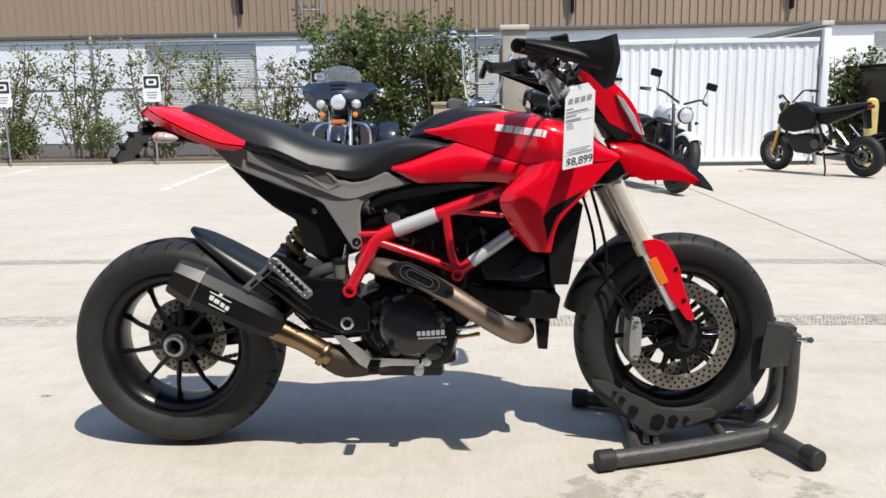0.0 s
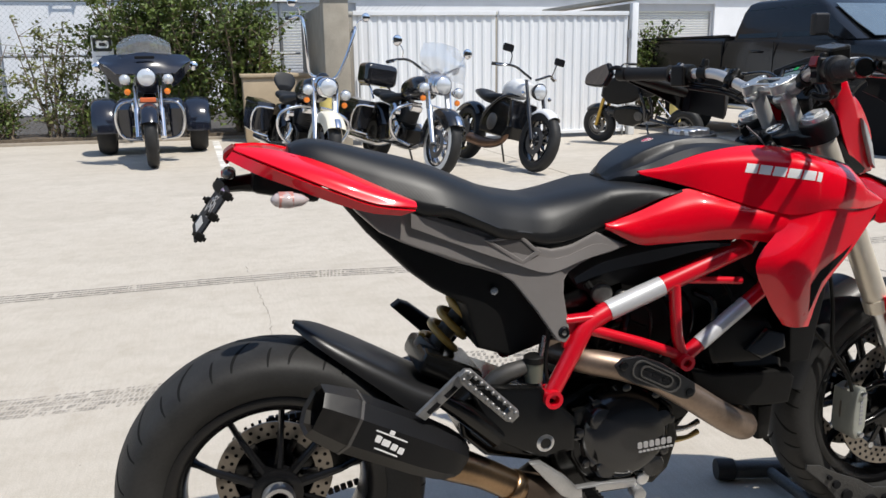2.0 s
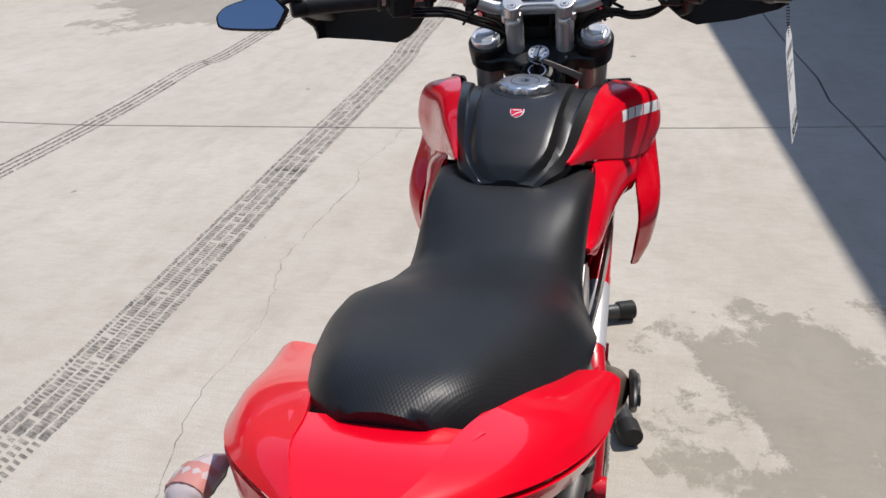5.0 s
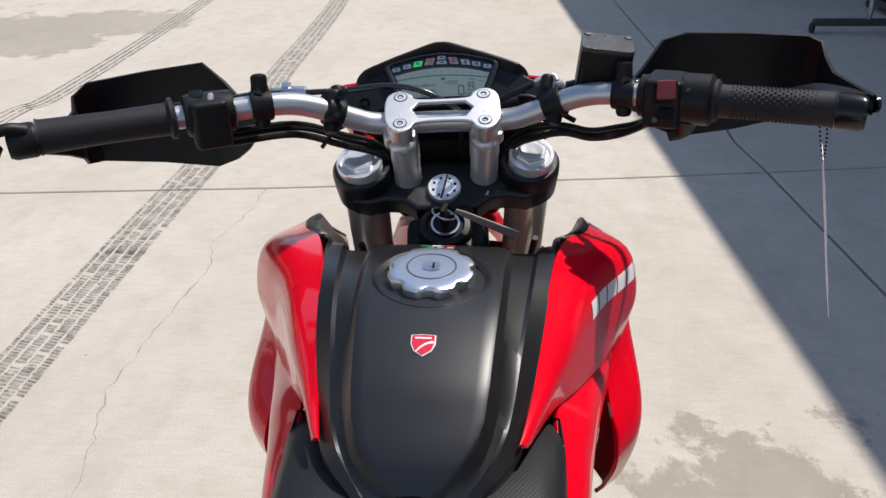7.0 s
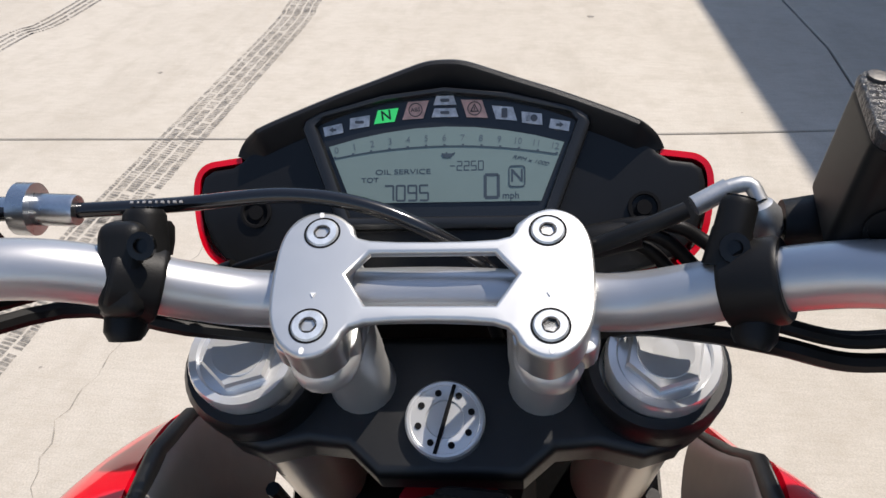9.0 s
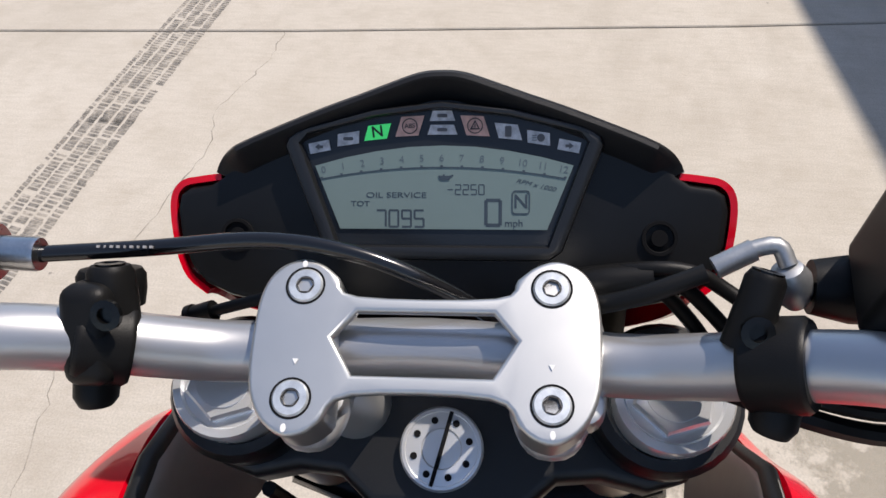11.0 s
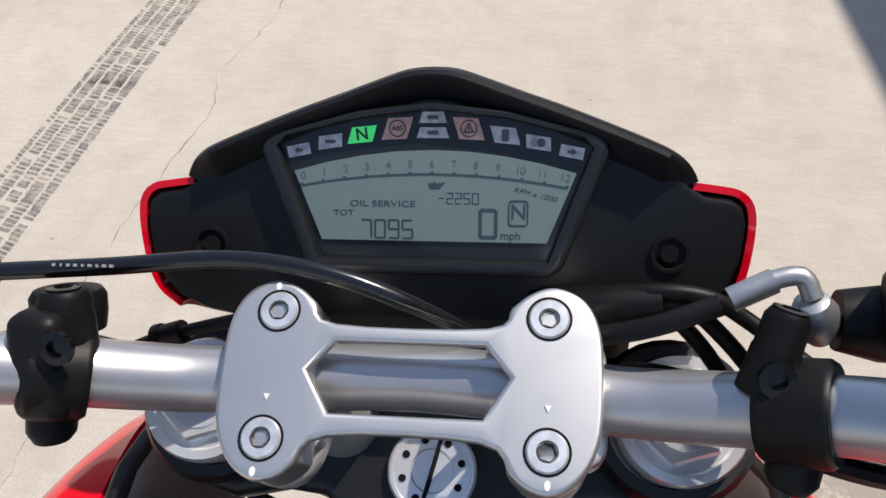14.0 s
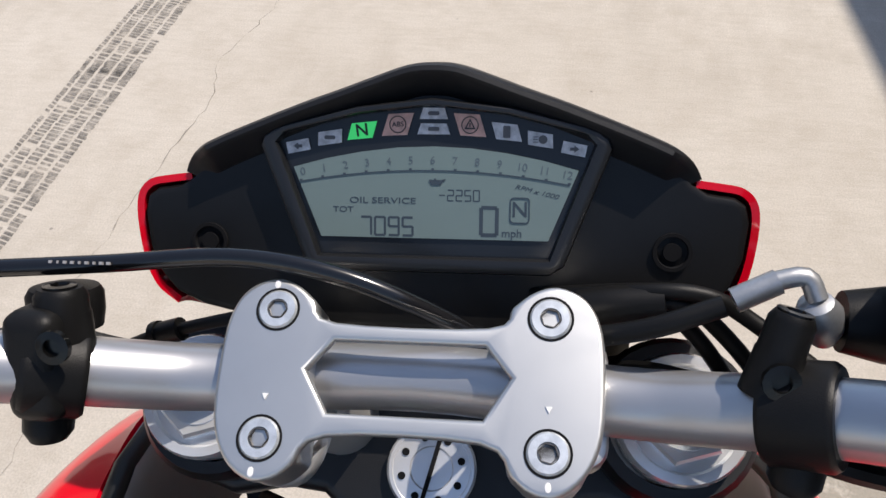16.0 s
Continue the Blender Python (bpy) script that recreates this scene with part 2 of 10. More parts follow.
def box(bm, sx, sy, sz, m=Matrix(), bevel=0.0, seg=2):
    r = bmesh.ops.create_cube(bm, size=1.0, matrix=m @ Matrix.Diagonal((sx, sy, sz, 1)))
    if bevel:
        es = list({e for v in r["verts"] for e in v.link_edges})
        bmesh.ops.bevel(bm, geom=es, offset=bevel, segments=seg, affect="EDGES", profile=0.5)


def at(x, y, z, rx=0, ry=0, rz=0):
    return pose(x, y, z, rx, ry, rz)


def plate(bm, outline, thick, m=Matrix(), bevel=0.0, seg=2, hole=None):
    """A flat shape (u, v) of that thickness about the local xy plane."""
    vs = []
    tmp = bmesh.new()
    lo = [tmp.verts.new((u, v, -thick / 2)) for u, v in outline]
    hi = [tmp.verts.new((u, v, thick / 2)) for u, v in outline]
    k = len(lo)
    if hole:
        hlo = [tmp.verts.new((u, v, -thick / 2)) for u, v in hole]
        hhi = [tmp.verts.new((u, v, thick / 2)) for u, v in hole]
        for i in range(len(hole)):
            j = (i + 1) % len(hole)
            tmp.faces.new((hlo[j], hlo[i], hhi[i], hhi[j]))
        for ring, inner in ((lo, hlo), (hi, hhi)):
            es = [tmp.edges.get((r[i], r[(i + 1) % len(r)])) or tmp.edges.new((r[i], r[(i + 1) % len(r)])) for r in (ring, inner) for i in range(len(r))]
            bmesh.ops.triangle_fill(tmp, use_beauty=True, use_dissolve=False, edges=es)
    else:
        tmp.faces.new(lo[::-1]), tmp.faces.new(hi)
    for i in range(k):
        j = (i + 1) % k
        tmp.faces.new((lo[i], lo[j], hi[j], hi[i]))
    bmesh.ops.recalc_face_normals(tmp, faces=tmp.faces)
    if bevel:
        sharp = [e for e in tmp.edges if len(e.link_faces) == 2 and abs(e.calc_face_angle(0)) > 0.35 and abs(e.verts[0].co.z - e.verts[1].co.z) < 1e-6]
        bmesh.ops.bevel(tmp, geom=sharp, offset=bevel, segments=seg, affect="EDGES", profile=0.5)
    tmp.transform(m)
    join(bm, tmp)


def join(bm, other):
    me = bpy.data.meshes.new("tmp")
    other.to_mesh(me)
    other.free()
    bm.from_mesh(me)
    bpy.data.meshes.remove(me)


XZ = Matrix(((1, 0, 0, 0), (0, 0, -1, 0), (0, 1, 0, 0), (0, 0, 0, 1)))  # plate's (u, v) laid into (x, z), thickness along -y


def side(y):
    return Matrix.Translation((0, y, 0)) @ XZ


def round_rect(w, h, r, n=4):
    out = []
    for cx, cy, a0 in ((w / 2 - r, h / 2 - r, 0), (-w / 2 + r, h / 2 - r, 90), (-w / 2 + r, -h / 2 + r, 180), (w / 2 - r, -h / 2 + r, 270)):
        out += [(cx + r * math.cos(radians(a0 + 90 * k / n)), cy + r * math.sin(radians(a0 + 90 * k / n))) for k in range(n + 1)]
    return out


def circle(r, n=16, cx=0.0, cy=0.0):
    return [(cx + r * math.cos(2 * math.pi * k / n), cy + r * math.sin(2 * math.pi * k / n)) for k in range(n)]


def patch(bm, grid, nu=4, nv=4, thick=0.003):
    """A shell through a grid of control points, rows along u, of that thickness."""
    rows = [smooth_line(r, nu) for r in grid]
    cols = [smooth_line([r[i] for r in rows], nv) for i in range(len(rows[0]))]
    g = [[cols[i][j] for i in range(len(cols))] for j in range(len(cols[0]))]
    nr, nc = len(g), len(g[0])

    def normal(j, i):
        a = g[j][min(i + 1, nc - 1)] - g[j][max(i - 1, 0)]
        b = g[min(j + 1, nr - 1)][i] - g[max(j - 1, 0)][i]
        n = a.cross(b)
        return n.normalized() if n.length > 1e-9 else V(0, 0, 0)

    top = [[bm.verts.new(g[j][i]) for i in range(nc)] for j in range(nr)]
    bot = [[bm.verts.new(g[j][i] - normal(j, i) * thick) for i in range(nc)] for j in range(nr)]
    for j in range(nr - 1):
        for i in range(nc - 1):
            bm.faces.new((top[j][i], top[j][i + 1], top[j + 1][i + 1], top[j + 1][i]))
            bm.faces.new((bot[j][i], bot[j + 1][i], bot[j + 1][i + 1], bot[j][i + 1]))
    rim = [(0, i) for i in range(nc)] + [(j, nc - 1) for j in range(1, nr)] + [(nr - 1, i) for i in range(nc - 2, -1, -1)] + [(j, 0) for j in range(nr - 2, 0, -1)]
    for (a, b), (c, d) in zip(rim, rim[1:] + rim[:1]):
        bm.faces.new((top[a][b], bot[a][b], bot[c][d], top[c][d]))


def flip(points):
    return [V(p[0], -p[1], p[2]) for p in points]


def letters(name, body, size, m, mat, parent, label="", bold=0.0, shear=0.0, depth=0.0006, width=1.0):
    c = bpy.data.curves.new(name, "FONT")
    c.body, c.size, c.offset, c.shear, c.extrude = body, size, bold, shear, depth
    c.align_x, c.align_y = "CENTER", "CENTER"
    tmp = new("tmp_text", c)
    me = bpy.data.meshes.new_from_object(tmp.evaluated_get(bpy.context.evaluated_depsgraph_get()))
    bpy.data.objects.remove(tmp)
    me.transform(m @ Matrix.Diagonal((width, 1, 1, 1)))
    me.materials.append(mat)
    me.name = name
    ob = new(name, me)
    ob.parent = parent
    return tagged(ob, label)


def strip(bm, line, width, z):
    """A flat ribbon on the ground along (x, y) points."""
    pts = [V(x, y, z) for x, y in line]
    prev = None
    for i, p in enumerate(pts):
        d = (pts[min(i + 1, len(pts) - 1)] - pts[max(i - 1, 0)]).normalized()
        s = V(-d.y, d.x, 0) * (width[i] if isinstance(width, (list, tuple)) else width) / 2
        pair = bm.verts.new(p + s), bm.verts.new(p - s)
        if prev:
            bm.faces.new((prev[0], prev[1], pair[1], pair[0]))
        prev = pair


# ---- ground ----
rng = random.Random(7)
bm = bmesh.new()
bmesh.ops.create_grid(bm, x_segments=2, y_segments=2, size=400, matrix=at(0, 0, -0.03))
ground = finish("ground", bm, surf("joint_dirt", (0.06, 0.055, 0.05), 0.9, var=0.3), kind="structure", label="dark grit under the jointed concrete lot", category="ground")

JOINT_A = [(3.1, 11.9), (3.3, 6.5), (3.34, 2.7), (3.49, 0.92), (3.66, -0.63), (3.75, -1.28), (3.86, -2.0), (4.1, -4.0), (4.6, -12.0)]
JOINT_B = [(-40.0, -2.2), (-6.0, -1.6), (0.0, -1.46), (2.5, -1.37), (3.75, -1.28), (4.15, -1.235), (4.6, -1.25), (5.5, -1.19), (9.0, -1.05), (60.0, 0.4)]


def slab(outline, label):
    b = bmesh.new()
    plate(b, outline, 0.028, at(0, 0, -0.014), bevel=0.004, seg=1)
    return part("slab", b, CONCRETE, ground, label)


gap = 0.006
up = [p for p in JOINT_A if p[1] > -1.27]
down = [p for p in JOINT_A if p[1] < -1.29]
west_b = [p for p in JOINT_B if p[0] < 3.8]
east_b = [p for p in JOINT_B if p[0] > 3.7]
slab([(x, y + gap) for x, y in west_b[:-1]] + [(3.75 - gap, -1.28 + gap)] + [(x - gap, y) for x, y in up[::-1]] + [(-40, 11.9)], "")
slab([(3.75 + gap, -1.28 + gap)] + [(x, y + gap) for x, y in east_b[1:]] + [(60, 40), (3.1 + gap, 40)] + [(x + gap, y) for x, y in up], "")
slab([(x, y - gap) for x, y in west_b[:-1]][::-1] + [(-40, -12)] + [(x - gap, y) for x, y in down[::-1]] + [(3.75 - gap, -1.28 - gap)], "")
slab([(3.75 + gap, -1.28 - gap)] + [(x + gap, y) for x, y in down] + [(60, -12)] + [(x, y - gap) for x, y in east_b[1:][::-1]], "")

# hairline cracks



def crack(points, width, seed):
    dirt = mark_material("crack_dirt", (0.20, 0.175, 0.145), 0.38, 9.0)
    r = random.Random(seed)
    line = []
    for (a, b), (c, d) in zip(points, points[1:]):
        n = max(2, int(math.hypot(c - a, d - b) / 0.035))
        line += [(a + (c - a) * k / n + r.uniform(-0.009, 0.009), b + (d - b) * k / n + r.uniform(-0.009, 0.009)) for k in range(n)]
    b = bmesh.new()
    strip(b, line, [width * r.uniform(0.35, 1.3) for _ in line], 0.0012)
    return finish("crack", b, dirt, kind="structure", label="hairline crack wandering through pale concrete", category="crack")


crack([(3.49, 0.95), (3.24, 0.95), (2.95, 1.02), (2.75, 0.96), (2.37, 1.0), (2.03, 1.02), (1.63, 0.92), (1.2, 0.95), (0.8, 0.85)], 0.0035, 1)
crack([(0.0, 3.2), (0.07, 2.3), (0.08, 1.95), (0.045, 1.6), (-0.05, 1.3)], 0.005, 3)
crack([(3.34, 2.9), (2.6, 3.4), (1.6, 3.9), (0.4, 4.6)], 0.004, 4)

# tyre prints: rows of small tread blocks along three wheel passes
def prints(name, line, offsets, seed, cover=0.42, dense=0.85):
    r = random.Random(seed)
    pts = smooth_line([V(x, y, 0) for x, y in line], 24)
    b = bmesh.new()
    for p, q in zip(pts, pts[1:]):
        d = (q - p)
        steps = max(1, round(d.length / 0.016))
        u = d.normalized()
        s = V(-u.y, u.x, 0)
        for k in range(steps):
            c0 = p + d * (k / steps)
            for o, ow in offsets:
                if r.random() > dense:
                    continue
                c = c0 + s * (o + r.uniform(-0.002, 0.002))
                h, l, sk = ow / 2 * r.uniform(0.85, 1.03), r.uniform(0.0045, 0.0072), 0.004
                vs = [b.verts.new(c + u * a + s * e + V(0, 0, 0.0015)) for a, e in ((-l - sk, -h), (l - sk, -h), (l + sk, h), (-l + sk, h))]
                b.faces.new(vs)
    return finish(name, b, mark_material("tread_dust_%d" % seed, (0.085, 0.082, 0.078), cover, 26.0), kind="stuff", label="dusty grey tyre tread prints crossing the concrete", category="tyre marks")


TREAD = [(-0.074, 0.030), (-0.034, 0.036), (0.009, 0.036), (0.051, 0.034), (0.084, 0.018)]
prints("tyre_prints", [(-9, 1.55), (-4, 1.42), (-1.4, 1.36), (0.1, 1.368)], TREAD, 13, 0.2, 0.9)
prints("tyre_prints", [(0.1, 1.368), (0.7, 1.37)], TREAD, 14, 0.31, 0.94)
prints("tyre_prints", [(0.7, 1.37), (1.35, 1.33), (2.67, 1.33), (3.1, 1.33), (4.77, 1.31), (5.4, 1.35), (8, 1.42), (14, 1.8)], TREAD, 11, 0.44, 0.97)
prints("tyre_prints", [(-9, 2.75), (-2.2, 2.85), (0.05, 2.92), (0.9, 2.86), (3.35, 2.68), (4.5, 2.68), (5.03, 2.6), (8, 2.7), (14, 3.1)], [(-0.072, 0.02), (-0.034, 0.022), (0.008, 0.022), (0.05, 0.02)], 12, 0.62, dense=0.97)
# damp stain
def blob(name, cx, cy, rx, ry, seed, mat, label, z=0.001):
    r = random.Random(seed)
    ph = [r.uniform(0, 6.28) for _ in range(6)]
    b = bmesh.new()
    vs = []
    for k in range(64):
        a = 2 * math.pi * k / 64
        f = 1 + sum(0.16 / (i + 1) * math.sin((i + 2) * a + ph[i]) for i in range(6))
        vs.append(b.verts.new((cx + rx * f * math.cos(a), cy + ry * f * math.sin(a), z)))
    b.faces.new(vs)
    return finish(name, b, mat, kind="stuff", label=label, category="stain")


def soft_stain(name, col, cover, scale):
    """A stain that thins out towards its rim, broken up by noise."""
    m = surf(name, col, 0.9, var=0.2, scale=scale)
    nt, b = m.node_tree, m.node_tree.nodes["Principled BSDF"]
    n, ln = nt.nodes.new, nt.links.new
    tc, t, d, a, r = n("ShaderNodeTexCoord"), n("ShaderNodeTexNoise"), n("ShaderNodeVectorMath"), n("ShaderNodeMath"), n("ShaderNodeMapRange")
    t.inputs["Scale"].default_value, t.inputs["Detail"].default_value, t.inputs["Roughness"].default_value = scale, 9, 0.7
    ln(tc.outputs["Object"], t.inputs["Vector"])
    flat = n("ShaderNodeVectorMath")
    flat.operation, d.operation = "MULTIPLY", "DISTANCE"
    ln(tc.outputs["Generated"], flat.inputs[0]), ln(flat.outputs[0], d.inputs[0])
    flat.inputs[1].default_value, d.inputs[1].default_value = (1, 1, 0), (0.5, 0.5, 0.0)
    a.operation = "MULTIPLY_ADD"
    a.inputs[1].default_value = -0.62
    ln(d.outputs["Value"], a.inputs[0]), ln(t.outputs[0], a.inputs[2])
    r.inputs["From Min"].default_value, r.inputs["From Max"].default_value, r.inputs["To Max"].default_value = 0.265, 0.315, cover
    ln(a.outputs[0], r.inputs["Value"]), ln(r.outputs[0], b.inputs["Alpha"])
    return m


STAIN = soft_stain("old_damp_stain", (0.34, 0.31, 0.25), 0.46, 2.4)
blob("stain", 1.52, -0.70, 0.60, 0.47, 5, STAIN, "brownish old damp stain on the concrete")
blob("stain", 6.6, 3.6, 1.5, 1.1, 6, soft_stain("faint_damp_stain", (0.37, 0.335, 0.275), 0.42, 1.2), "brownish old damp stain on the concrete", 0.0016)
blob("stain", -0.65, 0.35, 0.03, 0.016, 8, mark_material("oil_spot", (0.2, 0.185, 0.16), 0.45, 30.0), "small dark oil spot on the concrete")
for sx, sy, sr in ((4.1, 1.7, 0.015), (2.5, 2.2, 0.014), (5.0, -0.2, 0.02), (1.2, 2.1, 0.012)):
    blob("stain", sx, sy, sr, sr * 0.8, int(sx * 100), MATS["oil_spot"], "small dark oil spot on the concrete", 0.002)

# parking bay lines
WHITE_LINE = mark_material("worn_white_paint", (0.72, 0.70, 0.66), 0.95, 3.0)
for (x0, y0), (x1, y1) in (((-2.93, 7.4), (-3.3, 11.4)), ((-6.0, 7.4), (-6.5, 11.4)), ((-0.1, 7.8), (-0.25, 11.4)), ((-9.1, 7.4), (-9.7, 11.4)), ((1.35, 8.6), (1.3, 9.8))):
    bm = bmesh.new()
    strip(bm, [(x0, y0), (x1, y1)], 0.1, 0.002)
    finish("parking_line", bm, WHITE_LINE, kind="structure", label="worn white painted parking bay line", category="parking line")

# planting strip behind a kerb
bm = bmesh.new()
box(bm, 40.0, 0.12, 0.12, at(-18.6, 11.75, -0.015), 0.02)
finish("kerb", bm, surf("kerb_concrete", (0.27, 0.23, 0.18), 0.85, var=0.15, bump=0.3, bscale=120, stain=0.3), kind="structure", label="low concrete kerb along the planting strip", category="kerb")
bm = bmesh.new()
box(bm, 40.0, 1.0, 0.1, at(-18.6, 12.3, 0.04))
finish("planting_bed", bm, surf("dry_soil", (0.13, 0.10, 0.07), 0.95, var=0.4, scale=20, bump=1.0, bscale=60), kind="structure", label="bare brown soil strip with leaf litter", category="ground")


# ---- the building across the lot ----
STUCCO = surf("white_stucco", (0.74, 0.74, 0.75), 0.85, var=0.06, scale=2, bump=0.4, bscale=90, stain=0.12, stain_col=(0.45, 0.43, 0.4))
BROWN = surf("brown_ribbed_siding", (0.275, 0.20, 0.135), 0.7, var=0.12, scale=1.5, stain=0.2, stain_col=(0.22, 0.155, 0.10), stretch=(1, 1, 0.2))
SHUTTER = surf("grey_roller_shutter", (0.46, 0.46, 0.47), 0.5, var=0.08, scale=2, stain=0.15)
BLOCK = surf("tan_block_wall", (0.32, 0.285, 0.23), 0.9, var=0.15, scale=5, bump=0.7, bscale=80, stain=0.2)
GATE_WHITE = surf("white_corrugated_steel", (0.74, 0.75, 0.76), 0.45, var=0.05, scale=3, stain=0.16, stain_col=(0.36, 0.27, 0.18), stretch=(1, 1, 0.25))
GALV = surf("galvanised_pipe", (0.36, 0.37, 0.38), 0.45, metal=0.8, var=0.15, scale=8)
# Near-black: shade of holes and slots put into colour; some solid black parts too.
DARK = surf("hole_shade_and_black", (0.010, 0.010, 0.011), 0.9, var=0.2, spec=0.1)

FY = 20.0
bm = bmesh.new()
for x0, x1, z0, z1 in ((-40, -8.0, 0, 2.85), (-5.0, 0.7, 0, 2.85), (3.3, 11.2, 0, 2.85), (13.6, 60, 0, 2.85), (-8.0, -5.0, 2.6, 2.85), (0.7, 3.3, 2.6, 2.85), (11.2, 13.6, 2.6, 2.85)):
    box(bm, x1 - x0, 0.3, z1 - z0, at((x0 + x1) / 2, FY, (z0 + z1) / 2))
finish("wall_north", bm, STUCCO, kind="structure", label="white stucco lower wall of the building across the lot", category="wall")

# ribbed upper band, one continuous folded sheet
bm = bmesh.new()
z0, z1 = 2.85, 7.5
x = -26.0
lo, hi = [], []
while x < 40:
    for dx, dy in ((0, 0), (0.085, 0), (0.105, -0.035), (0.19, -0.035)):
        lo.append(bm.verts.new((x + dx, FY - 0.2 + dy, z0)))
        hi.append(bm.verts.new((x + dx, FY - 0.2 + dy, z1)))
    x += 0.21
for i in range(len(lo) - 1):
    bm.faces.new((lo[i], lo[i + 1], hi[i + 1], hi[i]))
box(bm, 66, 0.3, 4.65, at(7, FY + 0.02, 5.175))
finish("upper_siding", bm, BROWN, kind="structure", label="brown vertically ribbed metal siding above the white wall", category="wall", sharp=20)
bm = bmesh.new()
box(bm, 66, 0.34, 0.1, at(7, FY - 0.1, 2.83), 0.01)
finish("trim", bm, surf("dark_flashing", (0.10, 0.09, 0.08), 0.6, var=0.2), kind="structure", label="dark metal flashing under the ribbed siding", category="trim")


def shutter(x0, x1, h, y):
    door = thing("roller_door", "closed grey roller shutter door in a white wall", "roller door", "roller doors across the lot", at((x0 + x1) / 2, y, 0))
    w = x1 - x0
    b = bmesh.new()
    for s in (-1, 1):
        box(b, 0.08, 0.1, h, at(s * (w / 2 - 0.04), 0, h / 2), 0.01)
    box(b, w, 0.14, 0.22, at(0, 0, h - 0.1), 0.02)
    part("frame", b, SHUTTER, door)
    b = bmesh.new()
    box(b, w - 0.16, 0.03, 0.064, at(0, 0.02, 0), 0.012, 1)
    me = part("slat", b, SHUTTER, door)
    n = int((h - 0.2) / 0.07)
    for k in range(n):
        o = me if k == 0 else new("slat", me.data)
        o.parent = door
        o.location.z = 0.04 + 0.07 * k
    return door


shutter(-8.0, -5.0, 2.6, FY - 0.02)
shutter(0.7, 3.3, 2.6, FY - 0.02)
shutter(11.2, 13.6, 2.6, FY - 0.02)

door = thing("door", "plain white steel door with a small notice", "door", "", at(15.0, FY - 0.18, 0))
bm = bmesh.new()
box(bm, 1.0, 0.06, 2.1, at(0, 0, 1.05), 0.006)
part("leaf", bm, surf("white_door_paint", (0.7, 0.71, 0.72), 0.5, var=0.05), door)
bm = bmesh.new()
box(bm, 0.14, 0.05, 0.03, at(-0.4, -0.06, 1.0), 0.01)
part("handle", bm, STEEL, door)
bm = bmesh.new()
for i, (w_, z_) in enumerate(((0.5, 1.62), (0.42, 1.55), (0.36, 1.48), (0.46, 1.36), (0.3, 1.29))):
    box(bm, w_, 0.004, 0.035, at(0, -0.034, z_))
part("notice", bm, INK_GREY, door, "grey lines of a small notice")

ladder = thing("wall_ladder", "pale fixed steel ladder on ribbed siding", "ladder", "", at(-3.4, FY - 0.45, 0))
for s in (-0.25, 0.25):
    bm = bmesh.new()
    tube(bm, [(s, 0.3, 3.05), (s, 0, 3.05), (s, 0, 7.4), (s, 0.3, 7.4)], 0.025, 8)
    part("rail", bm, GALV, ladder)
for k in range(14):
    bm = bmesh.new()
    tube(bm, [(-0.25, 0, 3.1 + 0.3 * k), (0.25, 0, 3.1 + 0.3 * k)], 0.016, 6)
    part("rung", bm, GALV, ladder)


def wall_lamp(x, z):
    o = thing("wall_lamp", "grey boxy wall light on brown siding", "wall light", "wall lights", at(x, FY - 0.36, z))
    b = bmesh.new()
    lathe(b, [(0.05, -0.2), (0.17, 0.12), (0.17, 0.16), (0.1, 0.22)], seg=4)
    part("housing", b, SHUTTER, o)
    b = bmesh.new()
    box(b, 0.08, 0.3, 0.5, at(0, 0.14, -0.3), 0.02)
    part("bracket", b, DARK, o)


wall_lamp(3.4, 3.75)
wall_lamp(-5.3, 3.9)
wall_lamp(14.5, 3.7)
wall_lamp(9.0, 3.75)

# ---- bin enclosure with its gate ----
bm = bmesh.new()
for x0, x1, y0, y1, h in ((1.28, 1.62, 9.75, 10.1, 2.0), (1.33, 1.57, 10.1, 13.6, 1.95), (5.93, 6.05, 10.05, 13.6, 1.95), (1.57, 5.95, 13.4, 13.6, 1.95)):
    box(bm, x1 - x0, y1 - y0, h, at((x0 + x1) / 2, (y0 + y1) / 2, h / 2), 0.01)
finish("enclosure_wall", bm, BLOCK, kind="structure", label="tan concrete block walls round a bin enclosure", category="wall")
bm = bmesh.new()
for x0, x1, y0, y1 in ((1.24, 1.66, 9.71, 10.12), (5.90, 6.08, 10.03, 13.6)):
    box(bm, x1 - x0, y1 - y0, 0.07, at((x0 + x1) / 2, (y0 + y1) / 2, 2.035), 0.012)
box(bm, 4.6, 0.24, 0.07, at(3.75, 13.5, 1.985), 0.012)
finish("coping", bm, surf("coping_concrete", (0.5, 0.47, 0.41), 0.85, var=0.1, bump=0.3, bscale=90), kind="structure", label="pale cap stones on the enclosure walls", category="coping")


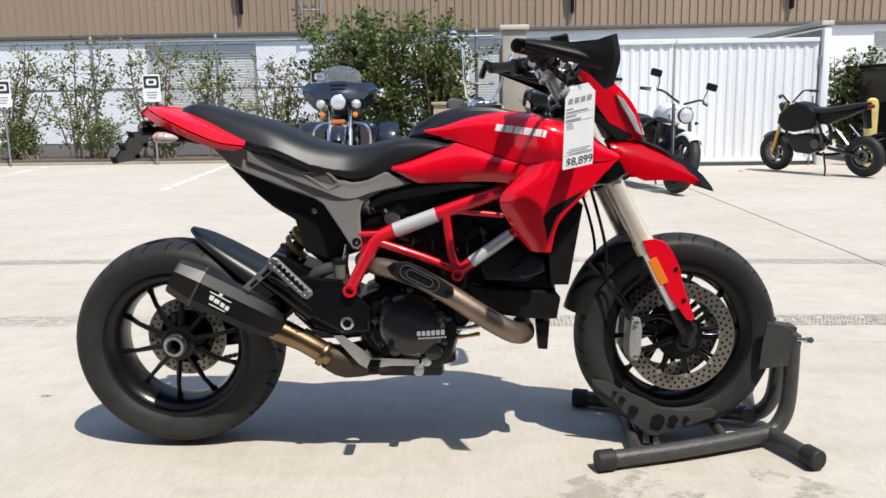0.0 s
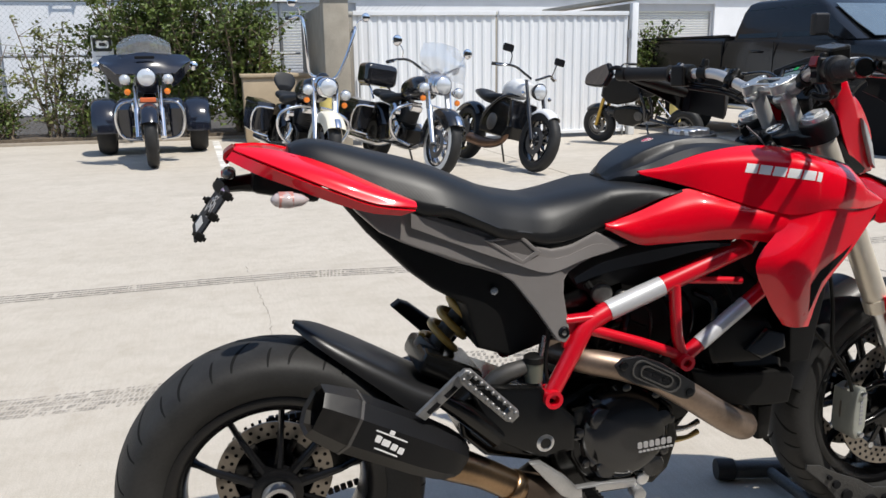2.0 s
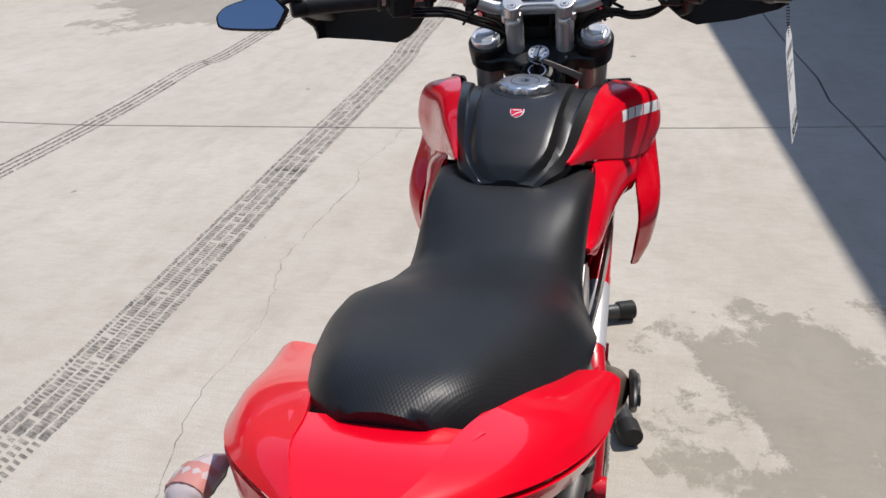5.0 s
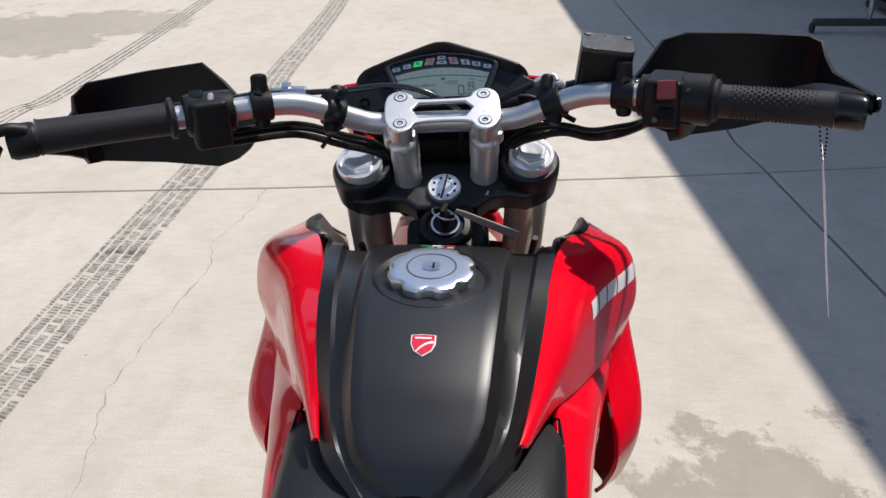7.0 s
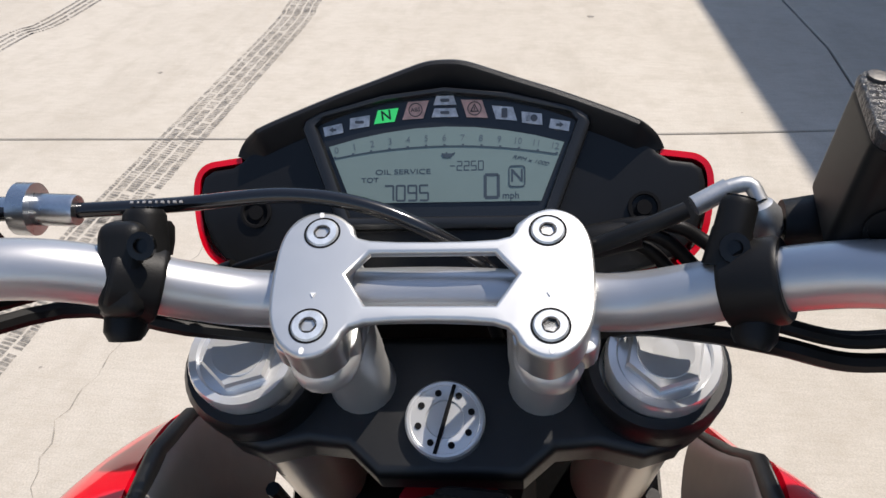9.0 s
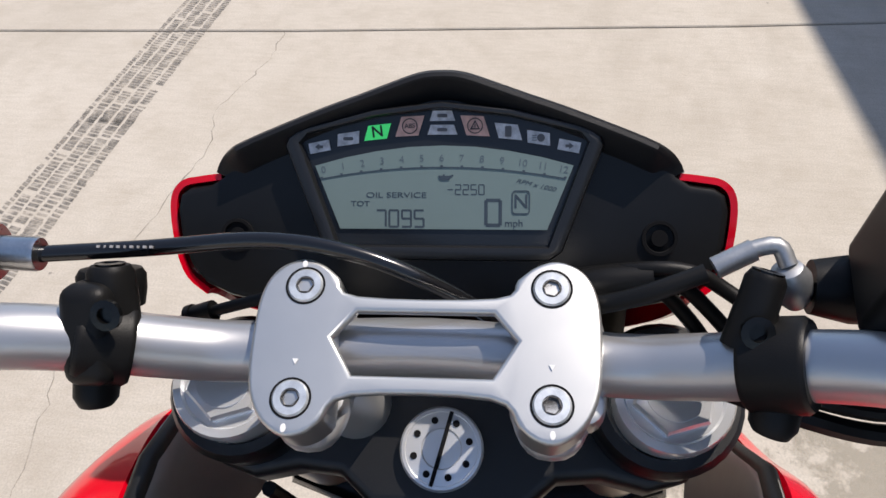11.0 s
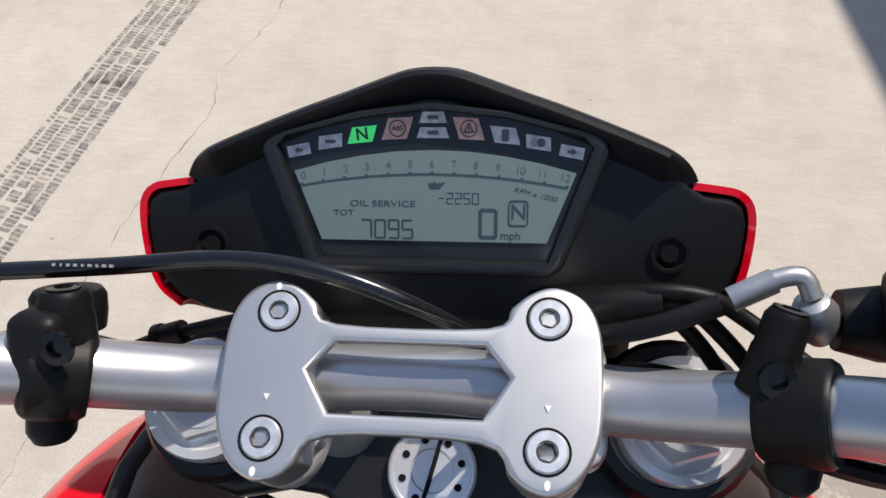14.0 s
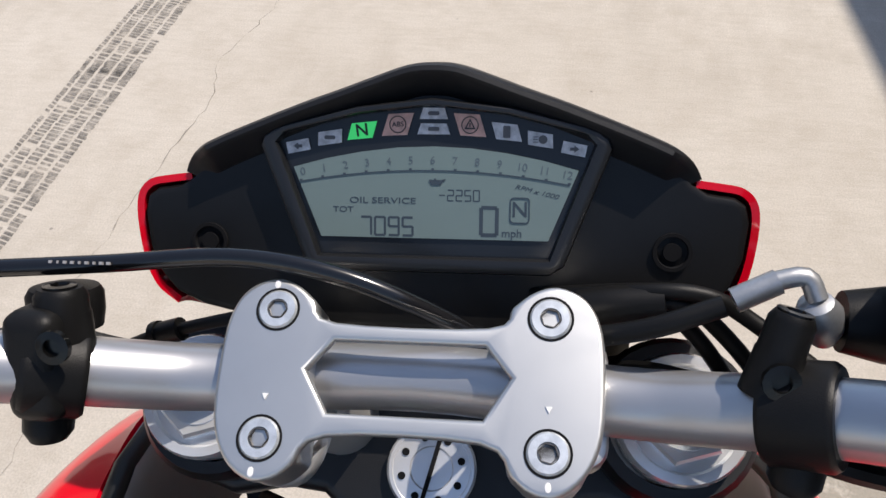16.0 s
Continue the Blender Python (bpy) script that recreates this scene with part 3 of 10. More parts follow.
def gate_leaf(x0, x1, m):
    g = thing("gate", "white corrugated steel gate leaf, closed, rust-streaked", "gate", "enclosure gate leaves", m)
    w = x1 - x0
    b = bmesh.new()
    n = round(w / 0.137)
    lo, hi = [], []
    for i in range(n):
        for u, d in ((0, 0), (0.45, 0), (0.6, -0.014), (0.85, -0.014)):
            xx = x0 + w * (i + u) / n
            lo.append(b.verts.new((xx, d, 0.09))), hi.append(b.verts.new((xx, d, 1.78)))
    for i in range(len(lo) - 1):
        b.faces.new((lo[i], lo[i + 1], hi[i + 1], hi[i]))
    box(b, w - 0.02, 0.01, 1.66, at((x0 + x1) / 2, 0.012, 0.93))
    part("corrugated_sheet", b, GATE_WHITE, g, sharp=20)
    for nm, sx, sz, cx, cz in (("top_rail", w, 0.06, (x0 + x1) / 2, 1.80), ("bottom_rail", w, 0.05, (x0 + x1) / 2, 0.085), ("stile", 0.05, 1.7, x0 + 0.025, 0.93), ("stile", 0.05, 1.7, x1 - 0.025, 0.93)):
        b = bmesh.new()
        box(b, sx, 0.06, sz, at(cx, 0.02 if nm == "stile" else -0.012, cz), 0.006)
        part(nm, b, GATE_WHITE, g)
    b = bmesh.new()
    tube(b, [(x0 + 0.06 if x0 < 2 else x1 - 0.06, -0.06, 0.0), (x0 + 0.06 if x0 < 2 else x1 - 0.06, -0.06, 1.0)], 0.012, 8)
    part("drop_bolt", b, GALV, g)
    for z in (0.35, 1.5):
        b = bmesh.new()
        tube(b, [((x0 - 0.02) if x0 < 2 else (x1 + 0.02), -0.02, z - 0.06), ((x0 - 0.02) if x0 < 2 else (x1 + 0.02), -0.02, z + 0.06)], 0.022, 8)
        part("hinge", b, GALV, g)
    return g


bm = bmesh.new()
box(bm, 0.1, 0.1, 1.95, at(5.95, 9.97, 0.975), 0.008)
finish("gate_post", bm, GATE_WHITE, kind="structure", label="white painted steel gate post", category="post")
gate_leaf(1.70, 3.76, at(0, 9.95, 0))
gate_leaf(3.80, 5.84, at(0, 9.95, 0))


def bollard(x, y):
    o = thing("bollard", "faded yellow round steel bollard", "bollard", "bollards by the enclosure", at(x, y, 0))
    b = bmesh.new()
    lathe(b, [(0.085, 0), (0.085, 0.86), (0.07, 0.93), (0.03, 0.96)], seg=20)
    part("post", b, surf("yellow_bollard_paint", (0.62, 0.50, 0.16), 0.6, var=0.15, scale=8, stain=0.3), o)


bollard(1.2, 9.2)
bollard(6.5, 9.6)

bm = bmesh.new()
box(bm, 1.0, 1.4, 0.95, at(0.7, 11.6, 0.475), 0.02)
box(bm, 1.06, 1.46, 0.05, at(0.7, 11.6, 0.97), 0.01)
finish("storage_box", bm, surf("tan_box", (0.42, 0.33, 0.22), 0.7, var=0.1, stain=0.2), label="tan storage box beside the enclosure wall", category="box")

# ---- chain-link fence and planting ----
fence = thing("chain_link_fence", "tall galvanised chain-link fence behind the shrubs", "fence", "", at(0, 12.6, 0))
bm = bmesh.new()
h = 2.1
x = -16.0
while x < 1.3 + h:
    for s in (1, -1):
        a, b_ = (x, 0.06) if s > 0 else (x - h, 0.06), (x - h, h) if s > 0 else (x, h)
        pa, pb = V(a[0], 0, a[1]), V(b_[0], 0, b_[1])
        d = (pb - pa).normalized()
        n_ = V(-d.z, 0, d.x) * 0.0013
        bm.faces.new([bm.verts.new(p) for p in (pa + n_, pa - n_, pb - n_, pb + n_)])
    x += 0.085
part("wire_mesh", bm, GALV, fence)
for x in (-16, -13.5, -11, -8.4, -6.1, -3.8, -1.5, 0.9):
    bm = bmesh.new()
    lathe(bm, [(0.03, 0), (0.03, 2.2), (0.036, 2.2), (0.02, 2.26)], at(x, 0, 0), 10)
    part("post", bm, GALV, fence)
for z in (2.13, 1.3):
    bm = bmesh.new()
    tube(bm, [(-16, -0.03, z), (1.2, -0.03, z)], 0.02, 8)
    part("rail", bm, GALV, fence)
bm = bmesh.new()
box(bm, 0.9, 0.5, 1.2, at(-9.3, 12.1, 0.6), 0.02)
finish("utility_cabinet", bm, BLOCK, label="plain tan block pier by the fence", category="pier")

lamp_post = thing("bollard_light", "white post light with a flared cap", "post light", "", at(-8.15, 12.2, 0))
bm = bmesh.new()
lathe(bm, [(0.06, 0), (0.05, 2.25)], seg=12)
part("post", bm, GATE_WHITE, lamp_post)
bm = bmesh.new()
lathe(bm, [(0.055, 2.2), (0.1, 2.42), (0.17, 2.6), (0.17, 2.64), (0.05, 2.68)], seg=16)
part("head", bm, GATE_WHITE, lamp_post)


def bay_sign(x, y, z):
    o = thing("bay_sign", "small white parking sign with a black emblem on a thin post", "sign", "parking bay signs", at(x, y, 0))
    b = bmesh.new()
    tube(b, [(0, 0.03, 0), (0, 0.03, z + 0.2)], 0.018, 8)
    part("post", b, GALV, o)
    b = bmesh.new()
    plate(b, round_rect(0.3, 0.46, 0.02), 0.006, at(0, 0, z, 90))
    part("panel", b, surf("sign_white", (0.75, 0.75, 0.74), 0.4, var=0.04), o)
    b = bmesh.new()
    plate(b, round_rect(0.26, 0.2, 0.02), 0.003, at(0, -0.006, z + 0.1, 90), hole=round_rect(0.18, 0.11, 0.03)[::-1])
    plate(b, round_rect(0.09, 0.05, 0.02), 0.003, at(0, -0.006, z + 0.1, 90))
    part("emblem", b, INK, o, "black framed emblem")
    b = bmesh.new()
    for k in range(3):
        box(b, 0.2 - 0.03 * k, 0.003, 0.018, at(0, -0.006, z - 0.07 - 0.045 * k))
    part("small_print", b, INK_GREY, o, "lines of small grey print")


bay_sign(-7.2, 11.5, 1.25)
bay_sign(-4.6, 11.5, 1.3)
bay_sign(-1.75, 11.6, 1.35)

LEAF = surf("shrub_leaf", (0.095, 0.128, 0.030), 0.5, var=0.45, scale=3, spec=0.3)
LEAF_OLD = surf("pale_shrub_leaf", (0.15, 0.16, 0.055), 0.55, var=0.4, scale=3, spec=0.3)
BARK = surf("twig_bark", (0.17, 0.13, 0.09), 0.9, var=0.3, scale=20)


def leaf_card(b, c, d, s, r):
    """One folded leaf of four triangles at c, pointing along d."""
    d = d.normalized()
    u = d.cross(V(r.uniform(-1, 1), r.uniform(-1, 1), r.uniform(0.2, 1))).normalized()
    n = u.cross(d)
    a, t = b.verts.new(c), b.verts.new(c + d * s)
    l, q = b.verts.new(c + d * s * 0.5 + u * s * 0.28 + n * s * 0.08), b.verts.new(c + d * s * 0.5 - u * s * 0.28 + n * s * 0.08)
    b.faces.new((a, l, t)), b.faces.new((a, t, q))


def shrub(x, y, w, d, h, stems, twigs, leaves, size, seed, mat, label, low=0.0):
    """Arching stems with side twigs; leaves sit in tufts along the twigs, so gaps stay between."""
    r = random.Random(seed)
    o = thing("shrub", label, "shrub", "shrubs along the fence", at(x, y, 0.08))
    wood, crown = bmesh.new(), bmesh.new()
    for _ in range(stems):
        a, out = r.uniform(0, 6.28), r.uniform(0.2, 1.0)
        top = V(math.cos(a) * w / 2 * out, math.sin(a) * d / 2 * out, h * r.uniform(0.65, 1.05))
        base = V(r.uniform(-0.12, 0.12) * w, r.uniform(-0.12, 0.12) * d, 0)
        mid = base.lerp(top, 0.5) + V(r.uniform(-0.1, 0.1), r.uniform(-0.08, 0.08), 0.1)
        line = smooth_line([base, mid, top], 5)
        tube(wood, line, [0.02, 0.013, 0.005], 5)
        for _ in range(twigs):
            k = r.uniform(0.15 + low, 1.0)
            p = line[min(len(line) - 1, int(k * (len(line) - 1)))]
            e = p + V(r.gauss(0, 0.16) * w, r.gauss(0, 0.2) * d, r.uniform(-0.05, 0.3))
            tube(wood, [p, e], [0.006, 0.003], 4)
            for _ in range(leaves):
                c = p.lerp(e, r.uniform(0.2, 1.0)) + V(r.gauss(0, 0.045), r.gauss(0, 0.045), r.gauss(0, 0.045))
                if c.z > 0.02:
                    leaf_card(crown, c, V(r.gauss(0, 1), r.gauss(0, 1), r.gauss(0.3, 0.8)), size * r.uniform(0.6, 1.25), r)
    part("stem", wood, BARK, o)
    part("crown", crown, mat, o, sharp=180)


AIRY = "thin straggly green shrub with bare stems in the planting strip"
for i, (sx, sw, sh) in enumerate(((-9.6, 1.6, 1.9), (-7.5, 1.8, 1.95), (-6.2, 1.7, 2.1), (-4.95, 1.6, 2.0), (-3.7, 1.5, 1.95), (-2.6, 1.5, 1.85))):
    shrub(sx, 12.15, sw, 0.7, sh, 9, 11, 13, 0.075, 20 + i, LEAF_OLD if i % 2 else LEAF, AIRY)
    shrub(sx + 0.4, 12.0, 1.2, 0.6, 0.55, 9, 8, 12, 0.07, 60 + i, LEAF, "low dark green undergrowth in the planting strip")
DENSE = "tall dense dark green hedge shrub behind the parked trike"
for i, (sx, sw, sh) in enumerate(((-1.35, 1.6, 2.35), (-0.55, 1.7, 2.45), (0.25, 1.5, 2.3))):
    shrub(sx, 12.0, sw, 1.3, sh, 26, 15, 22, 0.085, 40 + i, LEAF, DENSE)
shrub(6.9, 11.2, 1.0, 0.9, 1.5, 16, 12, 18, 0.08, 55, LEAF, "round green shrub beside the enclosure")

# ---- unseen slab and wall, added on the near side to shade the lot's edge ----
bm = bmesh.new()
plate(bm, [(-9.474, -3.858), (44.526, -0.348), (44.526, -12), (-9.474, -12)], 0.45, at(0, 0, 4.52), 0.01)
finish("canopy", bm, surf("shade_slab_grey", (0.2, 0.195, 0.19), 0.8, var=0.08), kind="structure", label="unseen flat grey slab added to cast the shade on the lot's edge", category="roof")
# Unseen wall, added to hold back and dim the light behind the slab.
bm = bmesh.new()
box(bm, 54, 0.3, 4.3, at(18, -8.0, 2.15))
finish("wall_south", bm, surf("unseen_wall_grey", (0.16, 0.155, 0.15), 0.8, var=0.1, scale=2), kind="structure", label="unseen grey wall added to limit the light under the slab", category="wall")


# ---- the red motorcycle on its front wheel stand ----
from mathutils.bvhtree import BVHTree

bike = thing("motorcycle", "red and black supermoto motorcycle held upright in a wheel stand", "motorcycle")
# steering axis: everything on the fork is turned a little to the left
STEM = V(1.141, 0, 1.02)
UPW, FWD = V(-0.478, 0, 0.878).normalized(), V(0.878, 0, 0.478).normalized()
STEER = Matrix.Translation(STEM) @ Matrix.Rotation(radians(4.0), 4, UPW) @ Matrix.Translation(-STEM)


# 1: the fork rakes back towards its foot; 2: a whole thing at the fork's foot moves with it
settle = 0


def fpart(name, b, mat, parent=bike, label="", sharp=38):
    if settle:
        for v in b.verts:
            k = 1.0 if settle > 1 else max(0.0, min(1.0, (0.98 - v.co.z) / 0.60))
            v.co.x -= 0.021 * k
            v.co.y += 0.016 * k
    b.transform(STEER)
    return part(name, b, mat, parent, label, sharp)


def tyre_profile(R, w, rim):
    h = R - rim
    half = [(rim - 0.004, 0.36), (rim + 0.2 * h, 0.46), (rim + 0.45 * h, 0.5), (rim + 0.66 * h, 0.485), (rim + 0.82 * h, 0.40), (rim + 0.93 * h, 0.25), (R - 0.0015, 0.1)]
    return smooth_line([V(r, -k * w, 0) for r, k in half] + [V(R, 0, 0)] + [V(r, k * w, 0) for r, k in half[::-1]], 3)


def tyre_mesh(R, w, rim, c):
    b = bmesh.new()
    prof, n = tyre_profile(R, w, rim), 160
    rings = [[V(p.x * math.cos(a), p.y, p.x * math.sin(a)) + c for p in prof] for a in (2 * math.pi * i / n for i in range(n))]
    skin(b, rings + rings[:1], closed=False, caps=False)
    bmesh.ops.remove_doubles(b, verts=b.verts, dist=1e-6)
    return b


def tread_mesh(R, w, rim, c, count=17):
    """Slim curved dark strips laid on the tread for rain grooves, raked back from the crown to the shoulder."""
    prof = [p for p in tyre_profile(R, w, rim) if p.x > rim + 0.5 * (R - rim)]
    b = bmesh.new()

    def on(u, a):
        y = u * w / 2
        for p, q in zip(prof, prof[1:]):
            if p.y <= y <= q.y:
                r = p.x + (q.x - p.x) * (y - p.y) / (q.y - p.y) + 0.0004
                return V(r * math.cos(a), y, r * math.sin(a)) + c
        return None

    pitch = 2 * math.pi / count
    for k in range(count):
        for sd_, ph in ((1, 0.0), (-1, 0.5)):
            for u0, u1, rake, lag, wide in ((0.06, 0.90, 0.80, 0.0, 0.0042), (0.42, 0.93, 0.45, 0.55, 0.0030)):
                pair = []
                for i in range(13):
                    f = i / 12
                    u = u0 + (u1 - u0) * f
                    a = (k + ph + lag + rake * (u - 0.45 * u * u)) * pitch
                    da = wide * (0.35 + 0.65 * math.sin(math.pi * (0.1 + 0.85 * f))) / R
                    p, q = on(u * sd_, a - da), on(u * sd_, a + da)
                    if p and q:
                        pair.append((b.verts.new(p), b.verts.new(q)))
                for (p, q), (p2, q2) in zip(pair, pair[1:]):
                    b.faces.new((p, q, q2, p2))
    return b


def rim_mesh(c, rim, w, hub_r, hub_w, spokes, dy=0.0, phase=0.0):
    b = bmesh.new()
    prof = [(rim - 0.030, -0.31 * w), (rim - 0.014, -0.39 * w), (rim - 0.006, -0.405 * w), (rim + 0.004, -0.40 * w), (rim + 0.004, -0.37 * w), (rim - 0.012, -0.33 * w), (rim - 0.022, -0.2 * w), (rim - 0.03, 0), (rim - 0.022, 0.2 * w), (rim - 0.012, 0.33 * w), (rim + 0.004, 0.37 * w), (rim + 0.004, 0.40 * w), (rim - 0.006, 0.405 * w), (rim - 0.014, 0.39 * w), (rim - 0.030, 0.31 * w), (rim - 0.035, 0.2 * w), (rim - 0.04, 0), (rim - 0.035, -0.2 * w)]
    m = axis(c, YAX)
    rings = [[m @ V(r * math.cos(a), r * math.sin(a), h) for a in (2 * math.pi * k / 72 for k in range(72))] for r, h in prof + prof[:1]]
    skin(b, rings, caps=False)
    lathe(b, [(hub_r * 0.7, -hub_w / 2), (hub_r, -hub_w / 2 + 0.008), (hub_r * 0.85, 0), (hub_r, hub_w / 2 - 0.008), (hub_r * 0.7, hub_w / 2)], m, 32)
    arms = []
    for k in range(spokes):
        a = 2 * math.pi * k / spokes + phase
        d, t = V(math.cos(a), 0, math.sin(a)), V(-math.sin(a), 0, math.cos(a))
        rings = []
        for r, tw, yw, off in ((hub_r * 0.75, 0.019, 0.03, dy), (0.5 * (hub_r + rim), 0.012, 0.022, dy * 0.9), (rim - 0.05, 0.012, 0.024, dy * 0.4), (rim - 0.03, 0.022, 0.04, 0)):
            o = c + d * r + V(0, off, 0)
            rings.append([o + t * x * tw * 0.5 + V(0, y * yw * 0.5, 0) for x, y in ((1, 0.35), (0.45, 1), (-0.45, 1), (-1, 0.35), (-1, -0.35), (-0.45, -1), (0.45, -1), (1, -0.35))])
        arm = bmesh.new()
        skin(arm, rings)
        arms.append(arm)
    return b, arms


def disc_mesh(c, r1, r0, t, holes, rows):
    """A plain brake disc ring; the dark plugs of holes_mesh stand in for its drillings."""
    b = bmesh.new()
    m = axis(c, YAX)
    rings = [[m @ V(r * math.cos(a), r * math.sin(a), h) for a in (2 * math.pi * k / 96 for k in range(96))] for r, h in ((r0, -t / 2), (r1, -t / 2), (r1, t / 2), (r0, t / 2), (r0, -t / 2))]
    skin(b, rings, caps=False)
    return b


# Near-black plugs, slightly proud: the holes' shade is put into their colour.
def holes_mesh(c, r1, r0, t, n, rows):
    b = bmesh.new()
    m = axis(c, YAX)
    for k in range(n):
        for j in range(rows):
            a = 2 * math.pi * (k + 0.5 * (j % 2)) / n
            r = r0 + (r1 - r0) * (j + 0.7) / (rows + 0.4)
            lathe(b, [(0.0042, -t / 2 - 0.0006), (0.0042, t / 2 + 0.0006)], m @ Matrix.Translation((r * math.cos(a), r * math.sin(a), 0)), 8)
    return b


def spider_mesh(c, r0, r1, n, t, phase=0.0):
    b = bmesh.new()
    m = axis(c, YAX)
    arms = []
    for k in range(n):
        a = 2 * math.pi * k / n + phase
        arms.append(bmesh.new())
        box(arms[-1], r1 - r0, 0.016, t, m @ Matrix.Rotation(a, 4, "Z") @ Matrix.Translation(((r0 + r1) / 2, 0, 0)), 0.002, 1)
    lathe(b, [(r0 - 0.01, -t / 2), (r0 + 0.008, -t / 2), (r0 + 0.008, t / 2), (r0 - 0.01, t / 2)], m, 32)
    return b, arms


# rear wheel
RC = V(0, 0, 0.315)
bm, arms = rim_mesh(RC, 0.216, 0.18, 0.052, 0.11, 10, -0.028, 0.2)
rear_wheel = part("rear_wheel", bm, WHEEL_BLACK, bike, "gloss black ten-spoke alloy wheel")
for arm in arms:
    part("spoke", arm, WHEEL_BLACK, rear_wheel)
part("tyre", tyre_mesh(0.315, 0.182, 0.218, RC), RUBBER, rear_wheel)
tagged(part("tread_groove", tread_mesh(0.315, 0.182, 0.218, RC), GROOVE_SHADE, rear_wheel), kind="stuff")
part("brake_disc", disc_mesh(RC + V(0, 0.035, 0), 0.122, 0.085, 0.005, 30, 2), DISC, rear_wheel)
tagged(part("disc_drilling", holes_mesh(RC + V(0, 0.035, 0), 0.122, 0.085, 0.005, 30, 2), DARK, rear_wheel), kind="stuff")
hub_, arms = spider_mesh(RC + V(0, 0.035, 0), 0.05, 0.09, 6, 0.007)
part("disc_carrier", hub_, BLACK, rear_wheel)
for arm in arms:
    part("carrier_arm", arm, BLACK, rear_wheel)
bm = bmesh.new()
lathe(bm, [(0.026, 0), (0.033, 0.004), (0.034, 0.02), (0.03, 0.028), (0.022, 0.028), (0.018, 0.01), (0.017, 0.0)], axis(RC + V(0, -0.055, 0), YAX), 24)
part("hub_nut", bm, BAR_ALU, rear_wheel, "large silver wheel nut")
bm = bmesh.new()
for k in range(42):
    a = 2 * math.pi * k / 42
    box(bm, 0.012, 0.006, 0.006, axis(RC + V(0, 0.075, 0), YAX) @ Matrix.Rotation(a, 4, "Z") @ Matrix.Translation((0.106, 0, 0)))
lathe(bm, [(0.075, -0.003), (0.104, -0.003), (0.104, 0.003), (0.075, 0.003)], axis(RC + V(0, 0.075, 0), YAX), 42)
part("sprocket", bm, ENGINE, rear_wheel)
# chain
bm = bmesh.new()
for z0, z1 in ((0.425, 0.455), (0.208, 0.335)):
    for k in range(36):
        x = 0.53 * k / 36
        z = z0 + (z1 - z0) * x / 0.53
        box(bm, 0.0125, 0.012, 0.013, at(x, 0.075, z, 0, -math.degrees(math.atan2(z1 - z0, 0.53))), 0.002, 1)
tagged(part("chain", bm, surf("oiled_chain", (0.07, 0.06, 0.05), 0.45, metal=0.8, var=0.3), bike), kind="stuff")

# swingarm: a big cast beam on the left, forked ahead of the wheel
bm = bmesh.new()
plate(bm, [(0.60, 0.44), (0.60, 0.36), (0.52, 0.345), (0.42, 0.37), (0.37, 0.42), (0.36, 0.50), (0.40, 0.53), (0.47, 0.50)], 0.24, side(0), 0.02, 3)
plate(bm, [(0.40, 0.53), (0.36, 0.40), (0.20, 0.27), (0.0, 0.245), (-0.07, 0.30), (-0.05, 0.37), (0.08, 0.42), (0.25, 0.49)], 0.06, side(0.135), 0.018, 3)
part("swingarm", bm, ENGINE, bike, "black cast single-sided swingarm")
for s in (-1, 1):
    bm = bmesh.new()
    lathe(bm, [(0.026, 0), (0.026, 0.02), (0.021, 0.026)], axis((0.533, s * 0.13, 0.407), (0, s, 0)), 24)
    lathe(bm, [(0.018, 0.026), (0.019, 0.030), (0.012, 0.033), (0.010, 0.024), (0.001, 0.024)], axis((0.533, s * 0.13, 0.407), (0, s, 0)), 24)
    part("pivot_bolt", bm, ALU, bike, "silver swingarm pivot bolt")

# rear hugger, arched over the tyre
bm = bmesh.new()
grid = []
for k, (x, z, w, dr) in enumerate(((0.055, 0.660, 0.012, 0.008), (0.10, 0.640, 0.060, 0.018), (0.17, 0.603, 0.085, 0.03), (0.24, 0.563, 0.095, 0.042), (0.30, 0.528, 0.10, 0.055), (0.36, 0.50, 0.10, 0.07))):
    n_ = V(x, 0, z - 0.315).normalized()
    grid.append([V(x, -w, z) - n_ * dr, V(x, -w * 0.96, z) - n_ * dr * 0.5, V(x, -w * 0.75, z) - n_ * dr * 0.12, V(x, 0, z), V(x, w * 0.75, z) - n_ * dr * 0.12, V(x, w * 0.96, z) - n_ * dr * 0.5, V(x, w, z) - n_ * dr])
patch(bm, grid, 3, 4, 0.004)
part("hugger", bm, SATIN, bike, "satin black rear mudguard")
bm = bmesh.new()
box(bm, 0.14, 0.16, 0.05, at(0.36, 0, 0.545, 0, 25), 0.015)
part("linkage", bm, ENGINE, bike)

# shock with gold spring
bm = bmesh.new()
A, B = V(0.335, 0.01, 0.562), V(0.49, 0.01, 0.757)
d = (B - A).normalized()
u, w = d.cross(V(0, 1, 0)).normalized(), V(0, 1, 0)
tube(bm, [A + d * (0.02 + 0.17 * k / 90) + (u * math.cos(k * 0.36) + w * math.sin(k * 0.36)) * 0.037 for k in range(91)], 0.0082, 10)
part("spring", bm, GOLD, bike, "gold-painted shock absorber spring")
bm = bmesh.new()
lathe(bm, [(0.03, -0.03), (0.042, 0.0), (0.042, 0.02), (0.02, 0.022), (0.018, 0.2), (0.04, 0.2), (0.04, 0.24)], axis(A, d), 20)
part("shock_body", bm, CASE, bike)

# exhaust: silencer with faceted body and end cap
SA, SB = V(0.075, -0.205, 0.555), V(0.345, -0.165, 0.405)
sd = (SB - SA).normalized()
su = sd.cross(V(0, 1, 0)).normalized()
if su.z < 0:
    su = -su
sw = su.cross(sd)


